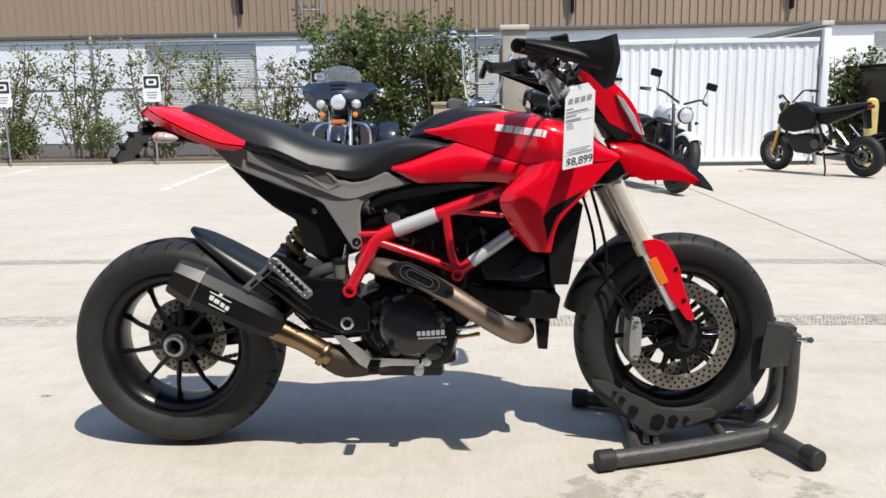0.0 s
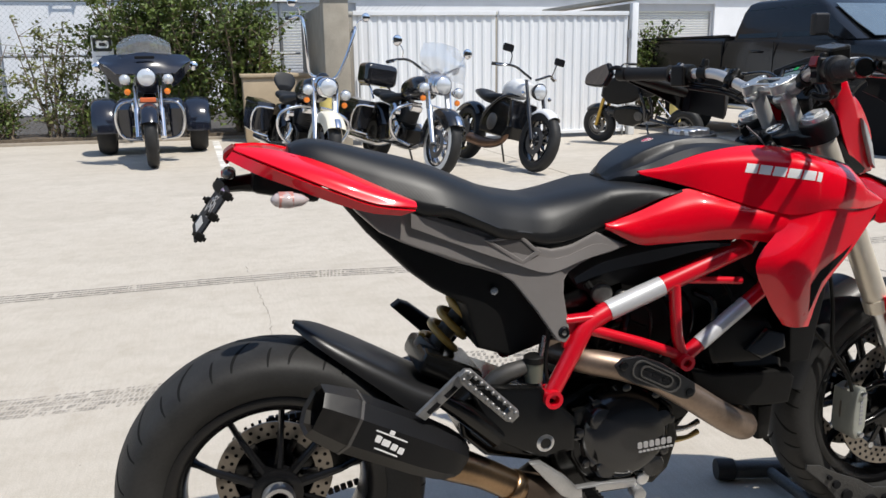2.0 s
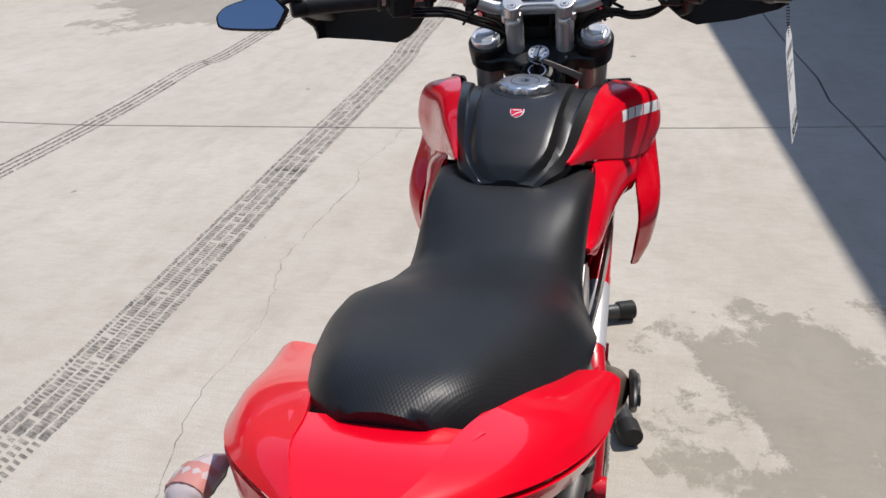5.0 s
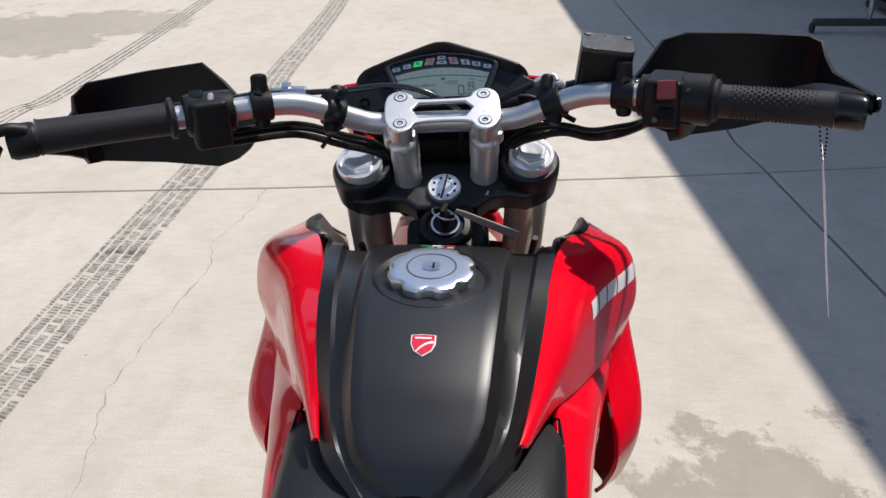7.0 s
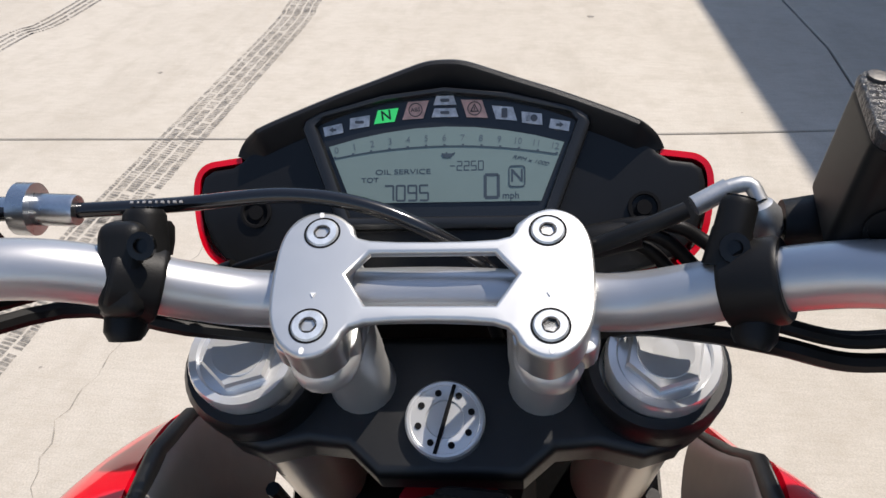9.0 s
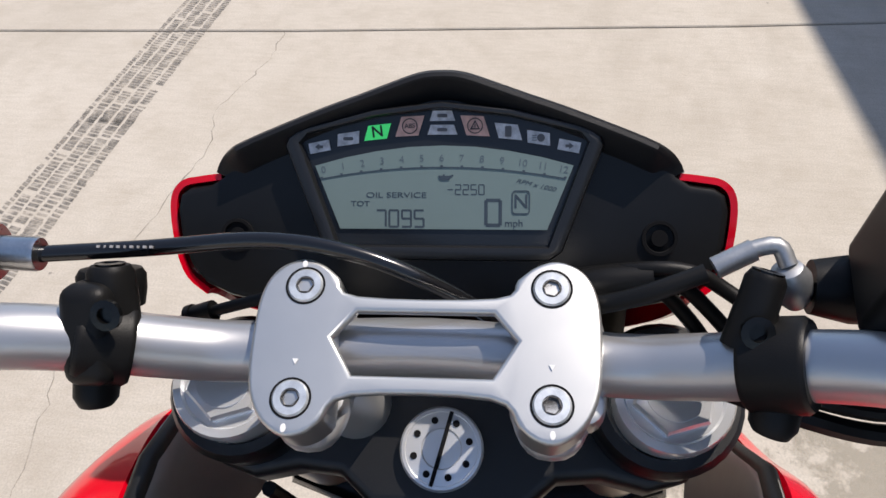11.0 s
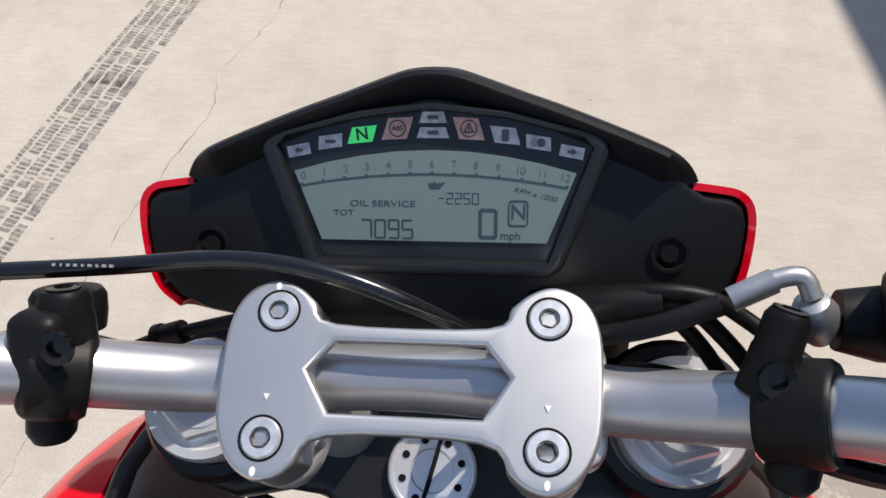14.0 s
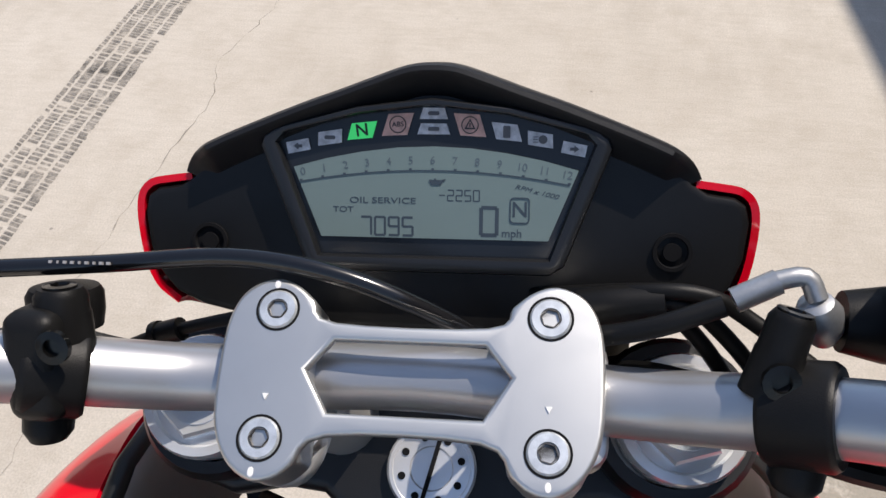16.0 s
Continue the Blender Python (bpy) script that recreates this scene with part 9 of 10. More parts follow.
def simple_wheel(parent, name, c, R, w, rim, spokes, style, rim_mat, wall=None, rotor=0.145):
    b = bmesh.new()
    m = axis(c, YAX)
    lathe(b, [(rim - 0.02, -w * 0.36), (rim + 0.006, -w * 0.36), (rim - 0.012, -w * 0.25), (rim - 0.02, 0), (rim - 0.012, w * 0.25), (rim + 0.006, w * 0.36), (rim - 0.02, w * 0.36)], m, 40, caps=False)
    lathe(b, [(0.03, -w * 0.42), (0.055, -w * 0.38), (0.05, 0), (0.055, w * 0.38), (0.03, w * 0.42)], m, 16)
    wh = part(name, b, rim_mat, parent)
    for k in range(spokes):
        a = 2 * math.pi * k / spokes
        d = V(math.cos(a), 0, math.sin(a))
        tw = 0.034 if style == "mag" else 0.006
        o = 0.0 if style == "mag" else (0.02 if k % 2 else -0.02)
        b = bmesh.new()
        tube(b, [c + d * 0.04 + V(0, o, 0), c + d * (rim - 0.01)], [tw * 0.6, tw * 0.4], 6, flat=0.7)
        part("spoke", b, rim_mat, wh)
    b = bmesh.new()
    h = R - rim
    prof = [(rim, 0.36), (rim + 0.3 * h, 0.48), (rim + 0.6 * h, 0.48), (rim + 0.85 * h, 0.36), (R - 0.004, 0.2), (R, 0)]
    prof = [(r, -k * w) for r, k in prof] + [(r, k * w) for r, k in prof[-2::-1]]
    lathe(b, prof, m, 48, caps=False)
    part("tyre", b, RUBBER, wh)
    if wall:
        for s in (-1, 1):
            b = bmesh.new()
            lathe(b, [(rim + 0.15 * h, s * w * 0.47), (rim + 0.2 * h, s * w * 0.495), (rim + 0.62 * h, s * w * 0.495), (rim + 0.66 * h, s * w * 0.47)], m, 48, caps=False)
            part("white_sidewall", b, wall, wh, "white sidewall band")
    b = bmesh.new()
    for s in (-1, 1):
        y0, r0 = s * (w * 0.42 + 0.01), rotor * 0.62
        lathe(b, [(r0, y0), (rotor, y0), (rotor, y0 + s * 0.005), (r0, y0 + s * 0.005), (r0, y0)], m, 32, caps=False)
        for k in range(5):
            a = 2 * math.pi * k / 5
            tube(b, [c + V(0.03 * math.cos(a), y0, 0.03 * math.sin(a)), c + V(r0 * 1.05 * math.cos(a), y0, r0 * 1.05 * math.sin(a))], 0.008, 6)
    part("brake_rotor", b, ROTOR if wall else DARK_ROTOR, wh)
    return wh


DARK_ROTOR = surf("dull_steel_rotor", (0.16, 0.155, 0.15), 0.4, metal=0.8, var=0.2, scale=40)


def fender(b, c, r, w, a0, a1, step=10, drop=0.08):
    g = []
    n = max(3, int(abs(a1 - a0) / step))
    for k in range(n + 1):
        a = radians(a0 + (a1 - a0) * k / n)
        d = V(math.cos(a), 0, math.sin(a))
        g.append([c + d * (r - drop) + V(0, -w, 0), c + d * (r - 0.03) + V(0, -w * 0.96, 0), c + d * r + V(0, -w * 0.5, 0), c + d * (r + 0.008), c + d * r + V(0, w * 0.5, 0), c + d * (r - 0.03) + V(0, w * 0.96, 0), c + d * (r - drop) + V(0, w, 0)])
    patch(b, g, 2, 1, 0.004)


def pear(b, pts, n=5):
    """A rounded body from (x, z, half width, half height) stations."""
    st = smooth_line([V(x, z, 0) for x, z, _, _ in pts], n)
    hw = smooth_line([V(a, c, 0) for _, _, a, c in pts], n)
    skin(b, [[V(p.x, q.x * math.copysign(abs(math.cos(t)) ** 0.75, math.cos(t)), p.y + q.y * math.copysign(abs(math.sin(t)) ** 0.75, math.sin(t))) for t in (2 * math.pi * k / 20 for k in range(20))] for p, q in zip(st, hw)])


def headlamp(parent, c, r, mat=CHROME, name="headlamp"):
    b = bmesh.new()
    lathe(b, [(0.02, -0.13), (r * 0.7, -0.1), (r, -0.03), (r * 1.04, 0.0), (r * 0.95, 0.01)], axis(c, (1, 0, 0)), 24)
    h = part(name, b, mat, parent)
    b = bmesh.new()
    lathe(b, [(r * 0.93, 0.008), (r * 0.7, 0.026), (r * 0.3, 0.034), (0.002, 0.036)], axis(c, (1, 0, 0)), 24)
    part("lens", b, LAMP_GLASS, h)


def vtwin(parent, x, z, fins=True):
    b = bmesh.new()
    plate(b, [(x - 0.27, z - 0.12), (x + 0.24, z - 0.12), (x + 0.26, z + 0.02), (x + 0.1, z + 0.1), (x - 0.2, z + 0.1), (x - 0.3, z + 0.02)], 0.24, side(0), 0.03)
    e = part("engine", b, ENGINE, parent)
    for lean in (-0.42, 0.42):
        b = bmesh.new()
        d = V(lean, 0, 1).normalized()
        for k in range(9):
            lathe(b, [(0.06, 0), (0.085, 0.003), (0.085, 0.011), (0.06, 0.014)], axis(V(x + lean * 0.12, 0, z + 0.07) + d * 0.021 * k, d), 16)
        part("cylinder", b, CASE, e)
        b = bmesh.new()
        box(b, 0.15, 0.16, 0.07, axis(V(x + lean * 0.12, 0, z + 0.07) + d * 0.22, d), 0.02)
        part("rocker_cover", b, CHROME, e)
    for s in (-1, 1):
        b = bmesh.new()
        lathe(b, [(0.11, 0), (0.115, 0.02), (0.09, 0.035), (0.03, 0.04)], axis((x + 0.02, s * 0.13, z - 0.01), (0, s, 0)), 24)
        part("engine_cover", b, CHROME, e)
    b = bmesh.new()
    lathe(b, [(0.085, 0), (0.09, 0.05), (0.07, 0.07), (0.02, 0.075)], axis((x, -0.13, z + 0.2), YAX), 24)
    part("air_cleaner", b, CHROME, e)
    return e


def bars(parent, pts, mat, r=0.013):
    for s in (-1, 1):
        b = bmesh.new()
        tube(b, [V(x, y * s, z) for x, y, z in pts], r, 10, 4)
        part("handlebar", b, mat, parent)
        b = bmesh.new()
        p, q = V(pts[-2][0], pts[-2][1] * s, pts[-2][2]), V(pts[-1][0], pts[-1][1] * s, pts[-1][2])
        tube(b, [q.lerp(p, 0.75 * 0.13 / max(0.13, (p - q).length)), q + (q - p).normalized() * 0.02], 0.018, 10)
        part("grip", b, RUBBER, parent)
        b = bmesh.new()
        o = q.lerp(p, 0.13 / max(0.13, (p - q).length))
        tube(b, [o + V(0.03, 0, 0), o.lerp(q, 0.5) + V(0.06, 0, -0.005), q + V(0.05, 0, -0.005)], 0.007, 6, 3)
        part("lever", b, CHROME, parent)


def mirrors(parent, base, out, up, mat, r=0.05, square=False):
    for s in (-1, 1):
        p = V(base[0], base[1] * s, base[2])
        q = p + V(0.0, out * s, up)
        b = bmesh.new()
        tube(b, [p, p + V(0.02, out * 0.2 * s, up * 0.6), q], 0.006, 8, 3)
        st = part("mirror_stem", b, mat, parent)
        b = bmesh.new()
        if square:
            plate(b, round_rect(0.13, 0.08, 0.02), 0.02, Matrix.Translation(q + V(0, 0.03 * s, 0.02)) @ Matrix.Rotation(radians(90), 4, "Z") @ Matrix.Rotation(radians(90), 4, "X"), 0.005)
        else:
            lathe(b, [(r * 0.3, 0.02), (r * 0.9, 0.012), (r, 0), (r * 0.9, -0.008)], axis(q + V(0, 0.02 * s, 0.02), (1, 0, 0)), 20)
        part("mirror", b, mat, parent)


def fork(parent, top, low, y, r, mat, r2=None):
    for s in (-1, 1):
        a, c = V(top[0], y * s, top[1]), V(low[0], y * s, low[1])
        b = bmesh.new()
        tube(b, [a, a.lerp(c, 0.48)], r * 0.85, 12)
        tube(b, [a.lerp(c, 0.45), c], r2 or r * 1.15, 12)
        part("fork_leg", b, mat, parent)


def tourer(front, rear, label, fcol, tcol, wall, ape, shield, topcase):
    m, L = pose_on(front, rear, 10)
    o = thing("parked_motorcycle", label, "motorcycle", "motorcycles parked across the lot", m)
    R, RR = 0.325, 0.32
    fc, rc = V(L, 0, R), V(0, 0, RR)
    simple_wheel(o, "front_wheel", fc, R, 0.13, 0.215, 9 if not wall else 32, "mag" if not wall else "wire", BIKE_BLACK if not wall else CHROME, WHITEWALL if wall else None)
    simple_wheel(o, "rear_wheel", rc, RR, 0.15, 0.21, 9, "mag", CASE)
    b = bmesh.new()
    fender(b, fc, R + 0.035, 0.10, 35, 190, drop=0.13)
    part("front_fender", b, fcol, o, "deep valanced front fender")
    b = bmesh.new()
    tube(b, [fc + V(math.cos(radians(a)) * (R + 0.05), 0, math.sin(radians(a)) * (R + 0.05)) for a in (34, 42, 50)], 0.03, 8, 3, flat=0.4)
    part("fender_tip", b, CHROME, o)
    b = bmesh.new()
    fender(b, rc, RR + 0.05, 0.11, 20, 200, drop=0.14)
    part("rear_fender", b, tcol, o)
    fork(o, (L - 0.33, 0.98), (L, R), 0.105, 0.024, ALU, 0.032)
    b = bmesh.new()
    pear(b, [(0.62, 0.83, 0.05, 0.04), (0.72, 0.845, 0.12, 0.09), (0.9, 0.865, 0.15, 0.125), (1.08, 0.875, 0.14, 0.12), (1.2, 0.86, 0.07, 0.06)])
    part("fuel_tank", b, tcol, o, "rounded fuel tank")
    b = bmesh.new()
    pear(b, [(-0.12, 0.80, 0.06, 0.02), (0.05, 0.79, 0.15, 0.05), (0.22, 0.755, 0.14, 0.045), (0.34, 0.735, 0.18, 0.055), (0.5, 0.745, 0.17, 0.06), (0.68, 0.78, 0.09, 0.03)])
    part("seat", b, SEAT, o, "black stepped saddle")
    vtwin(o, 0.72, 0.40)
    for s in (-1, 1):
        b = bmesh.new()
        tube(b, [(0.85, s * 0.14, 0.45), (0.8, s * 0.18, 0.3), (0.5, s * 0.2, 0.235), (0.1, s * 0.21, 0.25), (-0.35, s * 0.21, 0.27)], [0.025, 0.028, 0.045, 0.048, 0.044], 14, 4)
        part("exhaust", b, CHROME, o, "long chrome exhaust")
        b = bmesh.new()
        plate(b, [(-0.42, 0.66), (-0.36, 0.70), (0.18, 0.66), (0.2, 0.62), (0.12, 0.36), (0.02, 0.32), (-0.36, 0.34), (-0.44, 0.42)], 0.2, side(s * 0.27), 0.04, 3)
        bg = part("saddlebag", b, BIKE_BLACK, o, "hard black saddlebag")
        b = bmesh.new()
        plate(b, [(-0.43, 0.665), (-0.37, 0.715), (0.19, 0.675), (0.205, 0.635), (-0.2, 0.645)], 0.21, side(s * 0.27), 0.02)
        part("bag_lid", b, BIKE_BLACK, bg)
        b = bmesh.new()
        tube(b, [(0.25, s * 0.2, 0.62), (0.17, s * 0.38, 0.60), (0.1, s * 0.39, 0.36), (0.2, s * 0.22, 0.3)], 0.012, 8, 4)
        part("bag_guard", b, CHROME, o)
        b = bmesh.new()
        tube(b, [(1.12, s * 0.05, 0.7), (1.13, s * 0.2, 0.68), (1.14, s * 0.36, 0.6), (1.12, s * 0.38, 0.46), (1.08, s * 0.28, 0.32), (1.05, s * 0.1, 0.26)], 0.016, 10, 5)
        part("crash_bar", b, CHROME, o, "chrome crash bar loop")
        b = bmesh.new()
        box(b, 0.24, 0.09, 0.025, at(0.92, s * 0.3, 0.27), 0.008)
        part("footboard", b, RUBBER, o)
        headlamp(o, V(L - 0.16, 0.2 * s, 0.86), 0.055, CHROME, "spot_lamp")
        b = bmesh.new()
        lathe(b, [(0.02, -0.02), (0.032, 0), (0.028, 0.014), (0.01, 0.02)], axis((L - 0.17, 0.2 * s, 0.76), (1, 0, 0)), 14)
        part("indicator", b, AMBER, o)
        b = bmesh.new()
        plate(b, [(L - 0.32, 0.99), (L - 0.24, 0.96), (L - 0.13, 0.66), (L - 0.2, 0.66)], 0.02, side(s * 0.125), 0.006)
        part("fork_cover", b, CHROME, o)
    b = bmesh.new()
    pear(b, [(L - 0.35, 0.92, 0.09, 0.05), (L - 0.26, 0.92, 0.13, 0.1), (L - 0.18, 0.91, 0.12, 0.1)])
    part("headlamp_nacelle", b, CHROME, o)
    headlamp(o, V(L - 0.14, 0, 0.91), 0.095)
    if ape:
        bars(o, [(L - 0.37, 0.04, 1.0), (L - 0.36, 0.14, 1.03), (L - 0.33, 0.20, 1.2), (L - 0.34, 0.27, 1.5), (L - 0.42, 0.30, 1.57), (L - 0.62, 0.36, 1.55)], CHROME, 0.016)
        mirrors(o, (L - 0.4, 0.3, 1.57), 0.08, 0.1, CHROME, 0.045)
    else:
        bars(o, [(L - 0.37, 0.03, 1.0), (L - 0.38, 0.14, 1.05), (L - 0.42, 0.28, 1.12), (L - 0.52, 0.36, 1.12), (L - 0.68, 0.40, 1.09)], BIKE_BLACK)
        mirrors(o, (L - 0.48, 0.34, 1.12), 0.06, 0.16, CHROME, 0.055)
    b = bmesh.new()
    lathe(b, [(0.06, -0.04), (0.065, 0.0), (0.05, 0.02)], axis((L - 0.36, 0, 1.02), (-0.4, 0, 1)), 20)
    part("gauge", b, BIKE_BLACK, o)
    if shield:
        b = bmesh.new()
        patch(b, [[V(L - 0.14, y * 0.9, 0.98 - 0.1 * abs(y)) for y in (-0.26, -0.13, 0, 0.13, 0.26)], [V(L - 0.22, y, 1.16) for y in (-0.27, -0.14, 0, 0.14, 0.27)], [V(L - 0.30, y * 0.8, 1.34 - 0.5 * y * y) for y in (-0.26, -0.13, 0, 0.13, 0.26)]], 4, 4, 0.003)
        part("windshield", b, SHIELD, o, "tall clear windshield")
    if topcase:
        b = bmesh.new()
        box(b, 0.30, 0.42, 0.26, at(-0.22, 0, 1.0), 0.07, 4)
        part("top_case", b, BIKE_BLACK, o, "glossy black rear top case")
        b = bmesh.new()
        for s in (-1, 1):
            tube(b, [(0.02, s * 0.12, 0.72), (-0.12, s * 0.13, 0.86), (-0.38, s * 0.13, 0.87)], 0.012, 8, 3)
        part("luggage_rack", b, CHROME, o)
    else:
        b = bmesh.new()
        pear(b, [(-0.1, 0.86, 0.08, 0.03), (-0.14, 0.95, 0.13, 0.05), (-0.16, 1.02, 0.1, 0.03)])
        part("backrest", b, SEAT, o)
    b = bmesh.new()
    tube(b, [(0.55, 0.12, 0.3), (0.5, 0.22, 0.14), (0.48, 0.27, 0.045)], 0.012, 8)
    part("side_stand", b, BIKE_BLACK, o)
    return o


tourer((0.83, 6.62), (0.50, 8.18), "black touring motorcycle with cream fender and tall chrome handlebars", CREAM, BIKE_BLACK, False, True, False, False)
tourer((1.98, 6.42), (1.60, 7.97), "black touring motorcycle with windshield, top case and whitewall tyre", BIKE_BLACK, BIKE_BLACK, True, False, True, True)


def naked(front, rear):
    m, L = pose_on(front, rear, 14)
    o = thing("parked_motorcycle", "black naked cruiser motorcycle with a pearl white tank", "motorcycle", "motorcycles parked across the lot", m)
    R = 0.318
    fc, rc = V(L, 0, R), V(0, 0, R)
    simple_wheel(o, "front_wheel", fc, R, 0.12, 0.225, 10, "mag", BIKE_BLACK)
    simple_wheel(o, "rear_wheel", rc, R, 0.16, 0.222, 10, "mag", BIKE_BLACK)
    b = bmesh.new()
    fender(b, fc, R + 0.02, 0.07, 50, 130, drop=0.05)
    part("front_fender", b, PEARL, o, "short white front fender")
    fork(o, (L - 0.32, 0.93), (L, R), 0.1, 0.022, BIKE_BLACK)
    b = bmesh.new()
    pear(b, [(0.66, 0.80, 0.06, 0.04), (0.78, 0.83, 0.13, 0.09), (0.95, 0.85, 0.14, 0.11), (1.1, 0.83, 0.08, 0.07)])
    part("fuel_tank", b, PEARL, o, "pearl white fuel tank")
    b = bmesh.new()
    pear(b, [(0.1, 0.80, 0.08, 0.03), (0.25, 0.775, 0.13, 0.06), (0.42, 0.73, 0.15, 0.06), (0.55, 0.73, 0.14, 0.06), (0.68, 0.76, 0.08, 0.03)])
    part("seat", b, SEAT, o, "black saddle")
    b = bmesh.new()
    plate(b, [(0.45, 0.34), (0.5, 0.62), (0.75, 0.72), (1.02, 0.66), (1.06, 0.42), (0.95, 0.3)], 0.3, side(0), 0.04)
    part("engine", b, ENGINE, o)
    b = bmesh.new()
    plate(b, [(1.0, 0.72), (1.08, 0.7), (1.12, 0.42), (1.04, 0.42)], 0.32, side(0), 0.02)
    part("radiator", b, BIKE_BLACK, o)
    for s in (-1, 1):
        b = bmesh.new()
        tube(b, [(1.05, s * 0.05, 0.78), (0.85, s * 0.15, 0.74), (0.55, s * 0.15, 0.56), (0.45, s * 0.12, 0.4)], 0.02, 10, 4)
        part("frame_tube", b, BIKE_BLACK, o)
        b = bmesh.new()
        lathe(b, [(0.09, 0), (0.095, 0.02), (0.07, 0.035), (0.02, 0.04)], axis((0.72, s * 0.14, 0.46), (0, s, 0)), 24)
        part("engine_cover", b, CASE, o)
        b = bmesh.new()
        lathe(b, [(0.012, -0.02), (0.024, 0), (0.012, 0.02)], axis((L - 0.22, s * 0.17, 0.78), (1, 0, 0)), 12)
        part("indicator", b, CHROME, o)
    b = bmesh.new()
    tube(b, [(0.98, -0.08, 0.4), (0.9, -0.1, 0.26), (0.6, -0.1, 0.22), (0.3, -0.14, 0.25)], [0.03, 0.035, 0.06, 0.06], 14, 4)
    part("exhaust", b, surf("rusty_header", (0.2, 0.12, 0.08), 0.4, metal=0.8, var=0.3), o)
    b = bmesh.new()
    fender(b, rc, R + 0.05, 0.09, 40, 140, drop=0.05)
    part("rear_fender", b, BIKE_BLACK, o)
    headlamp(o, V(L - 0.17, 0, 0.83), 0.085, BIKE_BLACK)
    bars(o, [(L - 0.34, 0.03, 0.96), (L - 0.36, 0.12, 1.0), (L - 0.4, 0.24, 1.05), (L - 0.55, 0.4, 1.04)], BIKE_BLACK)
    mirrors(o, (L - 0.42, 0.28, 1.06), 0.03, 0.14, BIKE_BLACK, 0.06, True)
    b = bmesh.new()
    tube(b, [(0.55, 0.12, 0.3), (0.5, 0.22, 0.14), (0.48, 0.27, 0.045)], 0.012, 8)
    part("side_stand", b, BIKE_BLACK, o)


naked((2.98, 6.35), (2.64, 7.78))


def minibike(front, rear):
    m, L = pose_on(front, rear, 6)
    o = thing("parked_motorcycle", "small black minibike with gold fork on its stand", "motorcycle", "motorcycles parked across the lot", m)
    R = 0.255
    fc, rc = V(L, 0, R), V(0, 0, R)
    simple_wheel(o, "front_wheel", fc, R, 0.12, 0.155, 5, "mag", BIKE_BLACK, rotor=0.11)
    simple_wheel(o, "rear_wheel", rc, R, 0.13, 0.155, 5, "mag", BIKE_BLACK, rotor=0.095)
    fork(o, (L - 0.25, 0.92), (L, R), 0.09, 0.022, surf("gold_fork", (0.45, 0.30, 0.07), 0.3, metal=0.8, var=0.1))
    b = bmesh.new()
    fender(b, fc, R + 0.03, 0.06, 50, 150, drop=0.05)
    part("front_fender", b, BIKE_BLACK, o)
    b = bmesh.new()
    plate(b, [(1.20, 0.66), (1.17, 0.78), (1.02, 0.90), (0.90, 0.93), (0.74, 0.90), (0.60, 0.80), (0.58, 0.66), (0.72, 0.58), (0.95, 0.54), (1.10, 0.56)], 0.25, side(0), 0.05, 3)
    part("tank_shroud", b, PLASTIC, o, "black tank shroud")
    b = bmesh.new()
    pear(b, [(-0.05, 0.895, 0.06, 0.02), (0.1, 0.875, 0.1, 0.035), (0.3, 0.845, 0.12, 0.04), (0.5, 0.82, 0.12, 0.04), (0.68, 0.83, 0.09, 0.035), (0.78, 0.87, 0.06, 0.03)])
    part("seat", b, SEAT, o, "black saddle")
    b = bmesh.new()
    plate(b, [(-0.06, 0.885), (-0.04, 0.84), (0.2, 0.74), (0.5, 0.64), (0.62, 0.66), (0.62, 0.80), (0.3, 0.82)], 0.14, side(0), 0.03)
    part("tail", b, PLASTIC, o)
    b = bmesh.new()
    plate(b, [(-0.05, 0.83), (0.01, 0.81), (-0.02, 0.60), (-0.06, 0.60)], 0.11, side(0), 0.01)
    part("rear_fender", b, BIKE_BLACK, o, "short rear mudguard")
    b = bmesh.new()
    box(b, 0.05, 0.1, 0.05, at(-0.075, 0, 0.865), 0.015)
    part("tail_light", b, RED_LENS, o, "red tail light")
    b = bmesh.new()
    plate(b, [(0.56, 0.44), (0.60, 0.30), (0.72, 0.25), (0.94, 0.27), (1.03, 0.38), (1.0, 0.50), (0.8, 0.53), (0.62, 0.52)], 0.2, side(0), 0.04)
    part("engine", b, ENGINE, o)
    b = bmesh.new()
    for k in range(6):
        tube(b, [(0.97 + 0.026 * k, 0, 0.42 + 0.004 * k), (0.985 + 0.026 * k, 0, 0.422 + 0.004 * k)], 0.075, 16)
    tube(b, [(0.95, 0, 0.42), (1.14, 0, 0.447)], 0.06, 16)
    part("cylinder", b, CASE, o, "finned cylinder lying forward")
    for s in (-1, 1):
        b = bmesh.new()
        tube(b, [(0.60, s * 0.09, 0.70), (0.54, s * 0.09, 0.55), (0.53, s * 0.09, 0.36)], 0.02, 10, 3)
        part("frame_rail", b, BIKE_BLACK, o)
    for s in (-1, 1):
        b = bmesh.new()
        lathe(b, [(0.06, 0), (0.062, 0.015), (0.02, 0.02)], axis((0.62, s * 0.1, 0.4), (0, s, 0)), 20)
        part("engine_cover", b, CASE, o)
        b = bmesh.new()
        tube(b, [(0.0, s * 0.09, R), (0.45, s * 0.09, 0.36)], 0.022, 10)
        part("swingarm", b, BIKE_BLACK, o)
        b = bmesh.new()
        tube(b, [(0.3, s * 0.14, 0.62), (0.12, s * 0.15, 0.42), (0.16, s * 0.13, 0.4)], 0.008, 8)
        part("footrest_hanger", b, CHROME, o)
    b = bmesh.new()
    tube(b, [(0.8, -0.07, 0.4), (0.75, -0.1, 0.24), (0.4, -0.12, 0.26), (0.1, -0.15, 0.42), (-0.15, -0.15, 0.5)], [0.018, 0.02, 0.022, 0.045, 0.045], 12, 4)
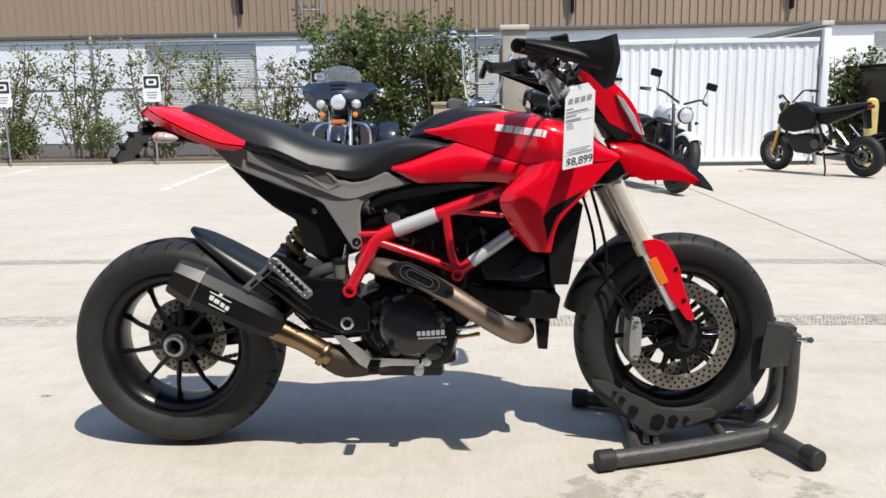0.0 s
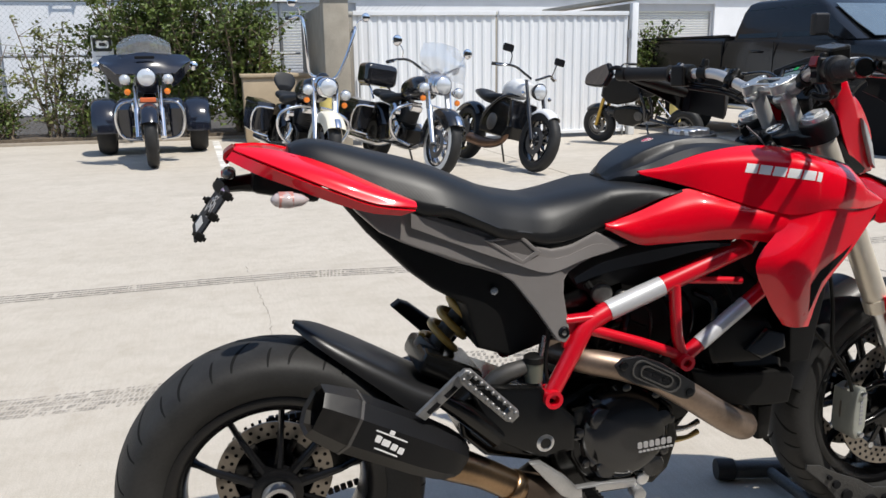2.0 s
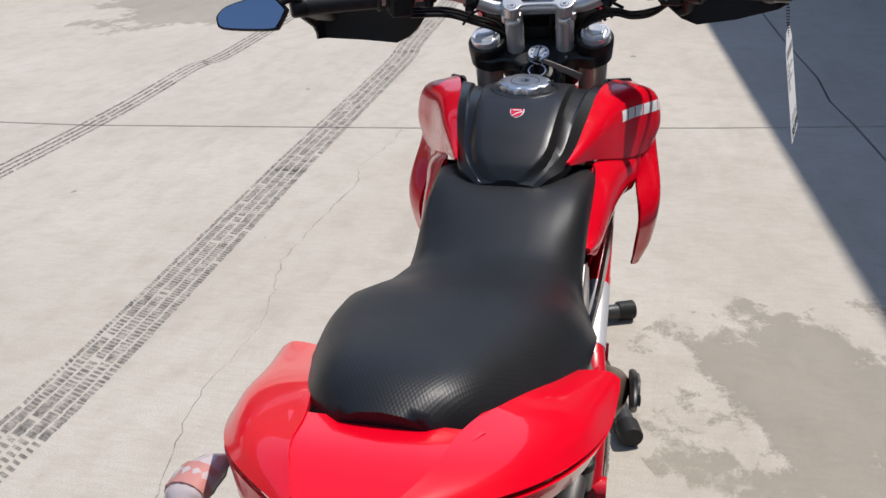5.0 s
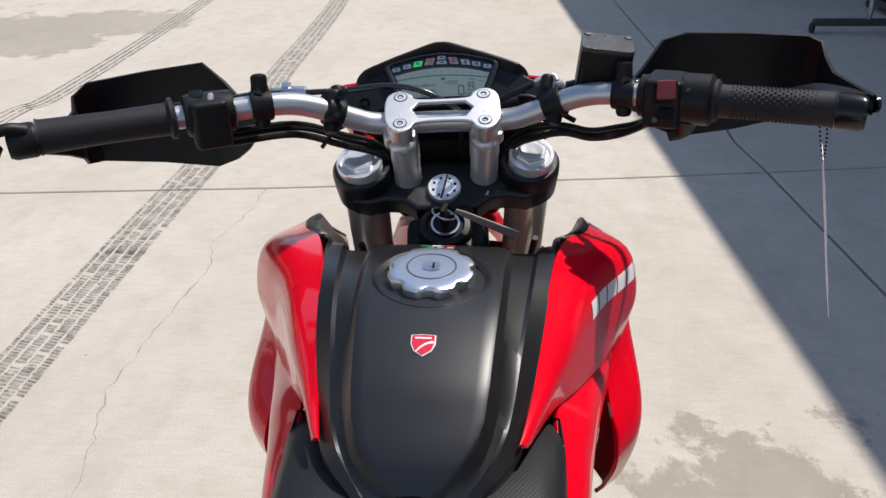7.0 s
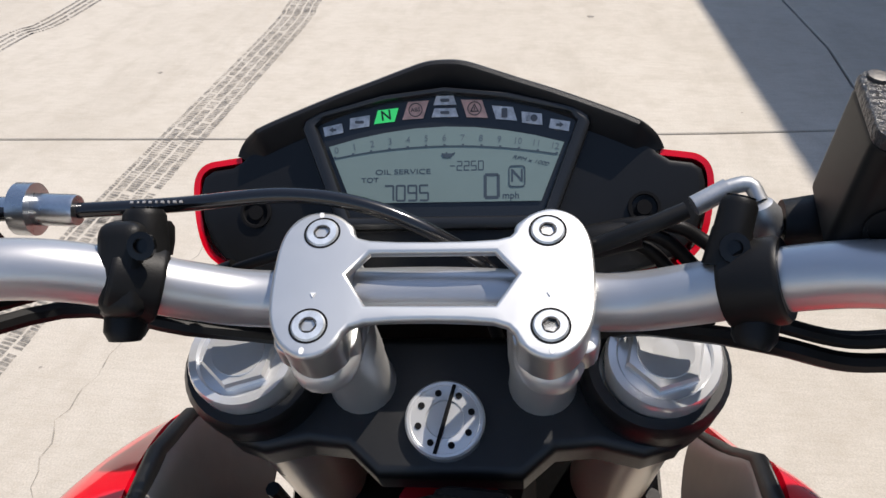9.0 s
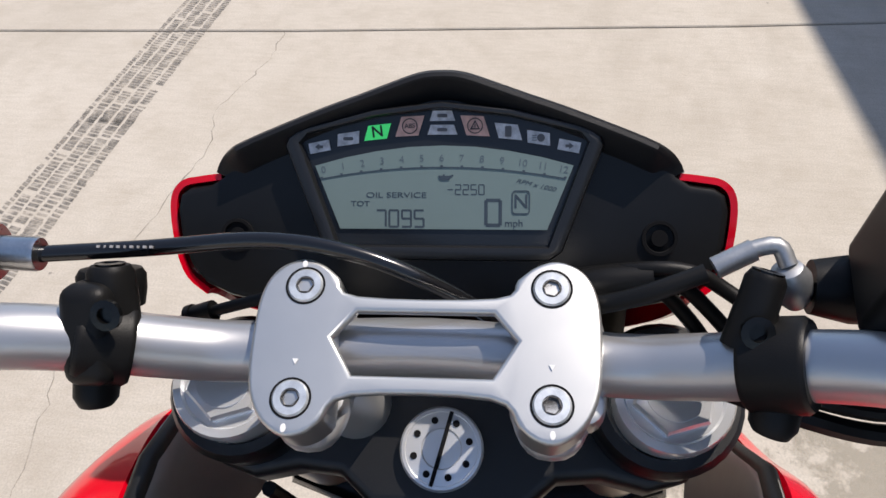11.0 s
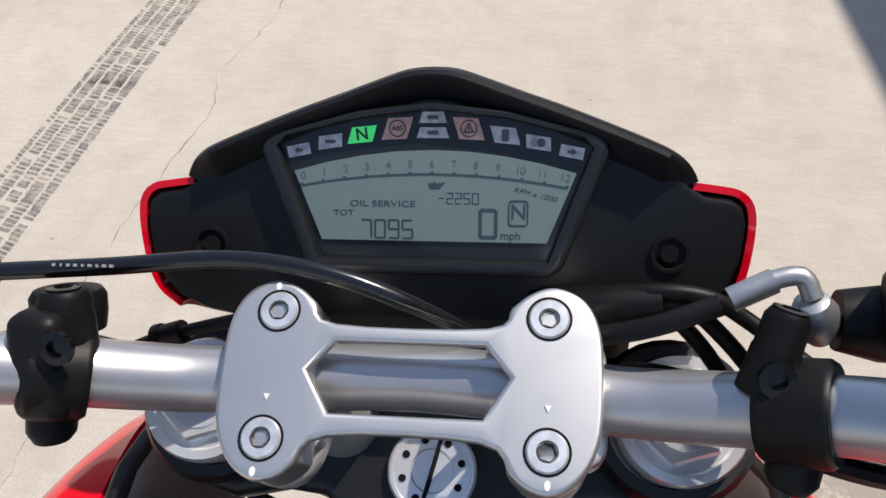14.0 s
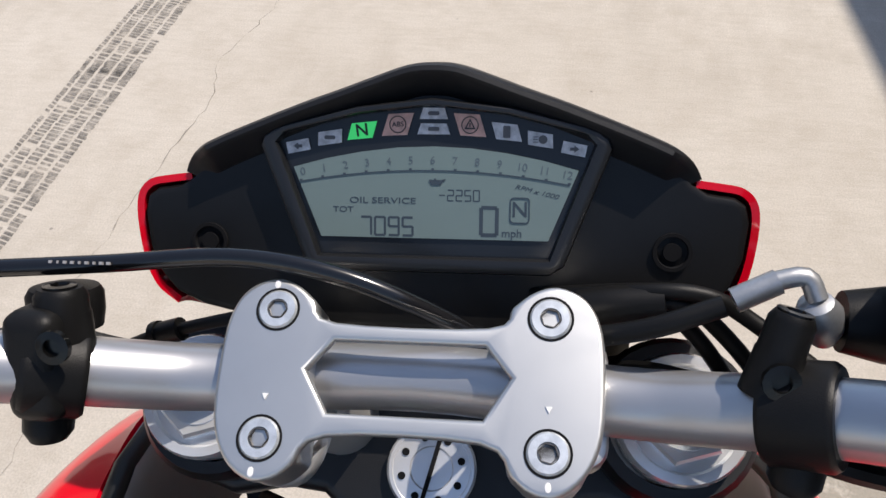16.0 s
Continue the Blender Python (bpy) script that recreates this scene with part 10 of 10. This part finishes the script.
    part("exhaust", b, ENGINE, o)
    b = bmesh.new()
    box(b, 0.09, 0.15, 0.14, at(L - 0.14, 0, 0.86, 0, 20), 0.04, 3)
    part("headlamp", b, BIKE_BLACK, o)
    bars(o, [(L - 0.24, 0.03, 0.92), (L - 0.25, 0.12, 0.98), (L - 0.28, 0.22, 1.05), (L - 0.36, 0.36, 1.03)], BIKE_BLACK)
    b = bmesh.new()
    tube(b, [(0.5, 0.1, 0.3), (0.4, 0.2, 0.1), (0.38, 0.25, 0.0)], 0.012, 8)
    part("side_stand", b, BIKE_BLACK, o)


minibike((5.02, 9.05), (5.70, 7.95))


def trike(front, rear):
    m, L = pose_on(front, rear)
    m, L = m @ Matrix.Scale(1.07, 4), L / 1.07
    o = thing("parked_trike", "dark navy touring trike with batwing fairing facing the lot", "trike", "", m)
    R = 0.325
    fc = V(L, 0, R)
    simple_wheel(o, "front_wheel", fc, R, 0.13, 0.215, 9, "mag", CHROME)
    for s in (-1, 1):
        simple_wheel(o, "rear_wheel", V(0, 0.54 * s, 0.31), 0.31, 0.22, 0.2, 9, "mag", CHROME)
        b = bmesh.new()
        fender(b, V(0, 0.54 * s, 0.31), 0.37, 0.15, -5, 185, drop=0.22)
        part("rear_fender", b, NAVY, o, "broad rear fender")
        b = bmesh.new()
        tube(b, [(L - 0.45, s * 0.1, 0.7), (L - 0.42, s * 0.3, 0.66), (L - 0.42, s * 0.36, 0.5), (L - 0.48, s * 0.3, 0.3), (L - 0.5, s * 0.1, 0.26)], 0.017, 10, 5)
        part("crash_bar", b, CHROME, o, "chrome crash bar loop")
        b = bmesh.new()
        plate(b, [(L - 0.62, 0.28), (L - 0.5, 0.28), (L - 0.46, 0.6), (L - 0.6, 0.66)], 0.16, side(s * 0.28), 0.03)
        part("lower_fairing", b, NAVY, o, "fairing lower")
        headlamp(o, V(L - 0.12, 0.215 * s, 0.93), 0.06, CHROME, "spot_lamp")
        b = bmesh.new()
        lathe(b, [(0.02, -0.02), (0.034, 0), (0.028, 0.014), (0.01, 0.02)], axis((L - 0.1, 0.2 * s, 0.80), (1, 0, 0)), 14)
        part("indicator", b, AMBER, o)
        b = bmesh.new()
        tube(b, [(L - 0.45, s * 0.3, 1.02), (L - 0.48, s * 0.46, 1.05)], 0.01, 8)
        lathe(b, [(0.02, 0), (0.05, 0.02), (0.045, 0.05)], axis((L - 0.48, s * 0.5, 1.06), (-1, 0, 0)), 16)
        part("mirror", b, CHROME, o)
    b = bmesh.new()
    box(b, 0.9, 0.8, 0.34, at(-0.05, 0, 0.52), 0.1, 4)
    part("trunk", b, NAVY, o, "wide rear body")
    b = bmesh.new()
    fender(b, fc, R + 0.035, 0.09, 30, 170, drop=0.1)
    part("front_fender", b, NAVY, o)
    fork(o, (L - 0.3, 0.85), (L, R), 0.125, 0.024, CHROME, 0.034)
    b = bmesh.new()
    box(b, 0.05, 0.2, 0.1, at(L + 0.02, 0, 0.69), 0.02)
    part("fork_brace", b, CHROME, o)
    b = bmesh.new()
    box(b, 0.03, 0.16, 0.05, at(L + 0.05, 0, 0.72), 0.01)
    part("fender_lamp", b, surf("orange_lamp", (0.6, 0.14, 0.05), 0.3, var=0.1), o)
    # batwing fairing: wide shell with a dropped outline
    b = bmesh.new()
    g2 = [[V(L - 0.10, 0.3 * k, 0.99) for k in (-1, -0.6, -0.3, 0, 0.3, 0.6, 1)],
          [V(L - 0.12 - 0.06 * abs(k), 0.40 * k, 1.06 + 0.02 * abs(k)) for k in (-1, -0.6, -0.3, 0, 0.3, 0.6, 1)],
          [V(L - 0.18 - 0.14 * k * k, 0.47 * k, 1.14 - 0.02 * abs(k)) for k in (-1, -0.6, -0.3, 0, 0.3, 0.6, 1)],
          [V(L - 0.26 - 0.14 * k * k, 0.42 * k, 1.21 - 0.03 * abs(k)) for k in (-1, -0.6, -0.3, 0, 0.3, 0.6, 1)]]
    patch(b, g2, 4, 4, 0.01)
    for s in (-1, 1):
        patch(b, [[V(L - 0.2, 0.2 * s, 1.0), V(L - 0.26, 0.32 * s, 1.02), V(L - 0.34, 0.46 * s, 1.10)], [V(L - 0.24, 0.26 * s, 0.84), V(L - 0.28, 0.34 * s, 0.90), V(L - 0.36, 0.45 * s, 1.04)]], 4, 4, 0.01 * s)
    box(b, 0.2, 0.5, 0.16, at(L - 0.3, 0, 1.05), 0.05, 3)
    part("fairing", b, NAVY, o, "wide dark navy batwing fairing")
    b = bmesh.new()
    box(b, 0.02, 0.2, 0.03, at(L - 0.14, 0, 1.155), 0.008)
    part("vent", b, DARK, o)
    headlamp(o, V(L - 0.07, 0, 0.95), 0.1, NAVY)
    b = bmesh.new()
    patch(b, [[V(L - 0.26, y, 1.2 - 0.2 * y * y) for y in (-0.28, -0.14, 0, 0.14, 0.28)], [V(L - 0.34, y * 0.95, 1.32 - 0.3 * y * y) for y in (-0.28, -0.14, 0, 0.14, 0.28)], [V(L - 0.40, y * 0.72, 1.40 - 0.6 * y * y) for y in (-0.28, -0.14, 0, 0.14, 0.28)]], 4, 4, 0.003)
    part("windshield", b, surf("smoked_windshield", (0.55, 0.58, 0.6), 0.05, var=0.03, trans=0.85, alpha=0.42), o, "smoked windshield")
    b = bmesh.new()
    pear(b, [(0.6, 0.83, 0.05, 0.04), (0.75, 0.86, 0.14, 0.1), (0.95, 0.88, 0.15, 0.12), (1.15, 0.88, 0.12, 0.1)])
    part("fuel_tank", b, NAVY, o)
    b = bmesh.new()
    pear(b, [(-0.2, 0.92, 0.15, 0.12), (0.05, 0.80, 0.2, 0.07), (0.35, 0.76, 0.19, 0.06), (0.62, 0.79, 0.1, 0.04)])
    part("seat", b, SEAT, o)
    vtwin(o, 0.75, 0.42)


trike((-0.90, 8.30), (-1.02, 10.08))


# ---- parked vehicles ----
def pane(b, pts):
    b.faces.new([b.verts.new(p) for p in pts])


def pickup(m, paint, label, rim_mat):
    """A crew-cab pickup: x forwards, origin on the ground midway between the axles."""
    o = thing("pickup_truck", label, "pickup truck", "pickup trucks in a row", m)
    black_trim = surf("black_vehicle_trim", (0.012, 0.012, 0.013), 0.45, var=0.2, spec=0.3)

    def ring(x, z0, z1, hw, crown=0.0, tuck_=0.93):
        """A body section: rocker, bulging flank, shoulder, top."""
        h_ = z1 - z0
        half = [(0.90, z0), (0.985, z0 + 0.10 * h_), (1.0, z0 + 0.45 * h_), (0.995, z0 + 0.72 * h_), (0.97, z0 + 0.90 * h_), (tuck_, z1 - 0.012), (tuck_ - 0.05, z1), (0.45, z1 + crown), (0.0, z1 + crown * 1.25)]
        return [V(x, -a * hw, z) for a, z in half] + [V(x, a * hw, z) for a, z in half[-2::-1]]

    # load bed: flank sections closed over the top
    b = bmesh.new()
    skin(b, [ring(x, z0, z1, hw) for x, z0, z1, hw in ((-3.20, 0.72, 1.36, 0.95), (-3.14, 0.62, 1.42, 0.985), (-2.7, 0.56, 1.43, 1.0), (-1.9, 0.54, 1.43, 1.005), (-1.02, 0.54, 1.425, 1.0))])
    bed = part("load_bed", b, paint, o, "tall load bed with a tailgate", sharp=40)
    # Dark sheet on the closed top: an open bed's shade put into colour.
    b = bmesh.new()
    box(b, 2.02, 1.62, 0.012, at(-2.06, 0, 1.438))
    part("bed_opening", b, DARK, bed)
    for s in (-1, 1):
        b = bmesh.new()
        box(b, 2.14, 0.09, 0.035, at(-2.08, s * 0.90, 1.445), 0.012)
        part("bed_rail", b, black_trim, bed)
    # cab below the windows, with bonnet
    b = bmesh.new()
    skin(b, [ring(x, z0, z1, hw, cr, tk) for x, z0, z1, hw, cr, tk in ((-0.985, 0.54, 1.38, 1.0, 0.0, 0.95), (-0.2, 0.52, 1.37, 1.005, 0.0, 0.95), (0.7, 0.52, 1.35, 1.005, 0.0, 0.95), (1.22, 0.52, 1.345, 1.0, 0.02, 0.94), (1.5, 0.54, 1.33, 1.0, 0.05, 0.92), (2.0, 0.56, 1.285, 1.0, 0.06, 0.91), (2.45, 0.56, 1.22, 0.985, 0.055, 0.90), (2.66, 0.56, 1.13, 0.95, 0.045, 0.88), (2.76, 0.58, 0.98, 0.90, 0.02, 0.85))])
    body = part("body", b, paint, o, "cab lower body and domed bonnet", sharp=40)
    # greenhouse
    b = bmesh.new()
    rings = []
    for x0, x1, z, hw in ((-0.93, 1.46, 1.345, 0.935), (-0.90, 1.16, 1.52, 0.885), (-0.86, 0.74, 1.76, 0.80), (-0.80, 0.56, 1.865, 0.755), (-0.70, 0.40, 1.905, 0.69), (-0.5, 0.2, 1.92, 0.55)):
        rings.append([V(x0, -hw * 0.93, z), V(x0 + 0.08, -hw, z), V(x1 - 0.10, -hw, z), V(x1, -hw * 0.90, z), V(x1 + 0.05, -hw * 0.45, z), V(x1 + 0.06, 0, z), V(x1 + 0.05, hw * 0.45, z), V(x1, hw * 0.90, z), V(x1 - 0.10, hw, z), V(x0 + 0.08, hw, z), V(x0, hw * 0.93, z)])
    skin(b, rings)
    cab = part("cab", b, paint, o, "rounded cab roof and pillars", sharp=42)
    for s in (-1, 1):
        for nm, q in (("rear_side_window", ((-0.78, 1.40), (0.00, 1.40), (0.00, 1.80), (-0.72, 1.79))), ("front_side_window", ((0.10, 1.40), (1.02, 1.40), (0.52, 1.80), (0.10, 1.81)))):
            b = bmesh.new()
            pane(b, [V(x, s * (0.923 - (z - 1.40) * 0.345), z) for x, z in q])
            bmesh.ops.solidify(b, geom=b.faces[:], thickness=0.012)
            part(nm, b, GLASS, cab)
        b = bmesh.new()
        tube(b, [(0.98, s * 0.94, 1.38), (0.98, s * 1.06, 1.44)], 0.022, 8)
        box(b, 0.11, 0.22, 0.27, at(0.97, s * 1.14, 1.53, 0, 0, s * 8), 0.035, 3)
        part("door_mirror", b, black_trim, o, "large upright black door mirror")
        for x in (-0.30, 0.62):
            b = bmesh.new()
            tube(b, [(x - 0.10, s * 0.998, 1.215), (x - 0.08, s * 1.03, 1.218), (x + 0.08, s * 1.03, 1.218), (x + 0.10, s * 0.998, 1.215)], 0.014, 8, 3)
            part("door_handle", b, paint, body)
        for x, za, zb in ((-1.003, 0.58, 1.40), (0.05, 0.58, 1.37), (1.24, 0.62, 1.33)):
            b = bmesh.new()
            box(b, 0.012, 0.012, zb - za - 0.06, at(x, s * 1.000, (za + zb) / 2))
            part("door_gap", b, DARK, body)
        b = bmesh.new()
        box(b, 0.22, 0.008, 0.06, at(1.42, s * 1.0, 1.10), 0.003, 1)
        part("badge", b, CHROME, body, "small chrome badge")
        b = bmesh.new()
        tube(b, [(-1.15, s * 0.90, 0.47), (-1.0, s * 1.0, 0.45), (1.0, s * 1.0, 0.45), (1.14, s * 0.90, 0.47)], 0.038, 12, 3)
        part("side_step", b, ALU, o, "bright tubular side step")
        for x, nm in ((-1.85, "rear_wheel"), (1.85, "front_wheel")):
            b = bmesh.new()
            c = V(x, s * 0.84, 0.395)
            mw = axis(c, (0, s, 0))
            lathe(b, [(0.17, 0.02), (0.235, 0.115), (0.247, 0.13), (0.256, 0.13), (0.24, 0.09)], mw, 36, caps=False)
            for k in range(5):
                a = 2 * math.pi * k / 5 + 0.3
                tube(b, [c + V(0, s * 0.085, 0), c + V(math.cos(a) * 0.24, s * 0.112, math.sin(a) * 0.24)], [0.06, 0.035], 8)
            lathe(b, [(0.06, 0.06), (0.06, 0.12), (0.03, 0.128)], mw, 16)
            wh = part(nm, b, rim_mat, o)
            b = bmesh.new()
            lathe(b, [(0.246, -0.13), (0.35, -0.14), (0.385, -0.12), (0.395, -0.08), (0.395, 0.08), (0.385, 0.12), (0.35, 0.145), (0.25, 0.138)], mw, 44, caps=False)
            part("tyre", b, RUBBER, wh)
            # Dark dish on the uncut flank: the shade inside the arch as colour.
            b = bmesh.new()
            lathe(b, [(0.455, 0.168), (0.47, 0.166), (0.45, 0.160), (0.2, 0.05)], axis(V(x, s * 0.84, 0.44), (0, s, 0)), 36)
            part("wheel_arch", b, DARK, body)
            b = bmesh.new()
            tube(b, [V(x + 0.475 * math.cos(a), s * 0.99, 0.44 + 0.475 * math.sin(a)) for a in (math.pi * (0.02 + 0.96 * k / 14) for k in range(15))], 0.022, 8)
            part("arch_flare", b, paint, body)
        b = bmesh.new()
        plate(b, [(-0.20, -0.09), (0.19, -0.10), (0.21, 0.02), (0.10, 0.10), (-0.17, 0.075)], 0.10, Matrix.Translation((2.60, s * 0.79, 1.02)) @ Matrix.Rotation(radians(90 + s * 32), 4, "Z") @ Matrix.Rotation(radians(90), 4, "X") @ Matrix.Diagonal((-s, 1, 1, 1)), 0.02, 2)
        part("headlight", b, surf("vehicle_headlight", (0.62, 0.58, 0.46), 0.15, var=0.25, scale=12, coat=0.5), o, "clouded amber-tinged headlight")
        b = bmesh.new()
        box(b, 0.08, 0.14, 0.30, at(-3.16, s * 0.90, 1.17), 0.03)
        part("tail_light", b, RED_LENS, o, "red tail light")
    b = bmesh.new()
    patch(b, [[V(1.50 + 0.035 * (1 - k * k), 0.80 * k, 1.385) for k in (-1, -0.5, 0, 0.5, 1)], [V(1.115 + 0.035 * (1 - k * k), 0.755 * k, 1.59) for k in (-1, -0.5, 0, 0.5, 1)], [V(0.74 + 0.035 * (1 - k * k), 0.68 * k, 1.80) for k in (-1, -0.5, 0, 0.5, 1)]], 3, 3, 0.012)
    # Paler and bluer than the side panes: sky reflection put into the colour.
    part("windscreen", b, surf("windscreen_glass", (0.10, 0.13, 0.15), 0.04, var=0.1, coat=0.6), o, "sloping windscreen with the sky's reflection put into its colour")
    b = bmesh.new()
    plate(b, round_rect(1.02, 0.38, 0.12), 0.07, at(2.77, 0, 0.98, 90, 0, 90), 0.015, hole=round_rect(0.86, 0.25, 0.08)[::-1])
    part("grille_surround", b, CHROME, o, "chrome grille surround")
    b = bmesh.new()
    for k in range(4):
        box(b, 0.04, 0.86, 0.028, at(2.755, 0, 0.89 + 0.06 * k), 0.01)
    box(b, 0.02, 0.86, 0.26, at(2.735, 0, 0.98))
    part("grille", b, black_trim, o)
    b = bmesh.new()
    box(b, 0.22, 1.86, 0.24, at(2.74, 0, 0.66), 0.07, 3)
    part("front_bumper", b, paint, o)
    b = bmesh.new()
    box(b, 0.16, 1.8, 0.20, at(-3.24, 0, 0.66), 0.05, 3)
    part("rear_bumper", b, CHROME, o)
    b = bmesh.new()
    box(b, 5.0, 1.5, 0.22, at(-0.1, 0, 0.50), 0.03)
    part("chassis", b, DARK, o)
    return o


def heading(cx, cy, dx, dy):
    return at(cx, cy, 0, 0, 0, math.degrees(math.atan2(dy, dx)))


TRUCK_BLACK = surf("truck_black_paint", (0.008, 0.0085, 0.010), 0.22, var=0.2, coat=0.25, spec=0.35)
pickup(heading(8.12, 8.38, 0.10, -1.0), TRUCK_BLACK, "black crew-cab pickup truck parked in the sun", ALU)
pickup(heading(11.1, 8.6, 0.10, -1.0), surf("gold_truck_paint", (0.30, 0.265, 0.21), 0.25, metal=0.5, var=0.08, coat=0.6), "pale gold pickup truck parked beside a black one", ALU)


def van(m, label, graphic):
    o = thing("van", label, "van", "parked vans", m)
    vw = surf("van_white", (0.72, 0.73, 0.74), 0.25, var=0.05, coat=0.5)
    b = bmesh.new()
    rings = []
    for x, z0, z1, hw in ((-2.7, 0.45, 1.9, 0.92), (-2.6, 0.4, 2.02, 0.98), (1.2, 0.4, 2.02, 0.98), (1.7, 0.4, 1.75, 0.96), (2.15, 0.42, 1.15, 0.93), (2.6, 0.45, 0.95, 0.85)):
        rings.append([V(x, -hw, z0), V(x, -hw, z0 + 0.6 * (z1 - z0)), V(x, -hw * 0.86, z1), V(x, hw * 0.86, z1), V(x, hw, z0 + 0.6 * (z1 - z0)), V(x, hw, z0)])
    skin(b, rings)
    part("body", b, vw, o, sharp=50)
    for s in (-1, 1):
        b = bmesh.new()
        pane(b, [V(-2.3, s * 0.985, 1.3), V(0.9, s * 0.985, 1.3), V(0.9, s * 0.90, 1.85), V(-2.3, s * 0.90, 1.85)] if not graphic else [V(-2.35, s * 0.99, 0.8), V(0.8, s * 0.99, 0.8), V(0.8, s * 0.985, 1.36), V(-2.35, s * 0.985, 1.36)])
        bmesh.ops.solidify(b, geom=b.faces[:], thickness=0.006)
        part("side_graphic" if graphic else "side_window", b, surf("grey_graphic", (0.07, 0.07, 0.075), 0.4, var=0.2) if graphic else GLASS, o)
        b = bmesh.new()
        pane(b, [V(1.0, s * 0.985, 1.3), V(1.75, s * 0.97, 1.28), V(1.5, s * 0.89, 1.7), V(1.0, s * 0.90, 1.8)])
        bmesh.ops.solidify(b, geom=b.faces[:], thickness=0.006)
        part("side_window", b, GLASS, o)
        b = bmesh.new()
        box(b, 0.04, 0.12, 0.5, at(-2.7, s * 0.85, 1.0), 0.02)
        part("tail_light", b, RED_LENS, o, "red tail light")
        for x in (-1.7, 1.7):
            b = bmesh.new()
            lathe(b, [(0.2, 0.1), (0.34, 0.1), (0.34, -0.1), (0.2, -0.1)], axis((x, s * 0.88, 0.34), (0, s, 0)), 28)
            part("wheel", b, RUBBER, o)
    if graphic:
        letters("lettering", "SERVICE", 0.26, at(-0.1, -0.998, 1.2, 90, 0, 0), surf("graphic_white", (0.6, 0.6, 0.6), 0.4, var=0.05), o, "pale lettering on the van's side", depth=0.002)
        b = bmesh.new()
        for k in range(7):
            box(b, 0.11, 0.004, 0.17, at(-0.75 + 0.17 * k, -0.998, 0.95))
        plate(b, [(-0.4, 0.22), (0.4, 0.22), (0.36, -0.05), (0, -0.25), (-0.36, -0.05)], 0.004, at(-1.75, -0.998, 1.1, 90), hole=[(-0.3, 0.15), (-0.28, -0.02), (0, -0.16), (0.28, -0.02), (0.3, 0.15)])
        part("graphic_bars", b, MATS["graphic_white"], o)
    return o


van(heading(15.8, 9.6, -0.55, 0.83), "white van with a dark grey service graphic on its side", True)
van(heading(18.6, 8.0, -0.5, 0.86), "plain white van parked behind another", False)

# closing walls far off
bm = bmesh.new()
box(bm, 0.3, 60, 5.0, at(34, 6, 2.5))
finish("wall_east", bm, STUCCO, kind="structure", label="long pale wall far across the lot", category="wall")
bm = bmesh.new()
box(bm, 0.3, 50, 4.0, at(-30, 6, 2.0))
finish("wall_west", bm, STUCCO, kind="structure", label="pale wall far behind the fence", category="wall")

# rolling display stand on the shaded near side of the lot
ds = thing("display_stand", "black wheeled display stand in the shade", "stand", "", at(6.6, -2.9, 0))
bm = bmesh.new()
box(bm, 0.06, 1.0, 0.05, at(0, 0, 0.08), 0.01)
box(bm, 1.1, 0.06, 0.05, at(0.5, -0.3, 0.08), 0.01)
part("base", bm, STAND, ds)
bm = bmesh.new()
tube(bm, [(0.0, 0.1, 0.1), (0.0, 0.1, 1.2)], 0.02, 10)
part("post", bm, STEEL, ds)
bm = bmesh.new()
box(bm, 0.7, 0.5, 0.8, at(0.75, -0.5, 0.5), 0.04)
part("cabinet", bm, DARK, ds)
for x, y in ((0, 0.5), (0, -0.5), (1.0, -0.3)):
    bm = bmesh.new()
    lathe(bm, [(0.035, -0.012), (0.04, 0), (0.035, 0.012)], axis((x, y, 0.04), YAX), 16)
    part("caster", bm, RUBBER, ds)
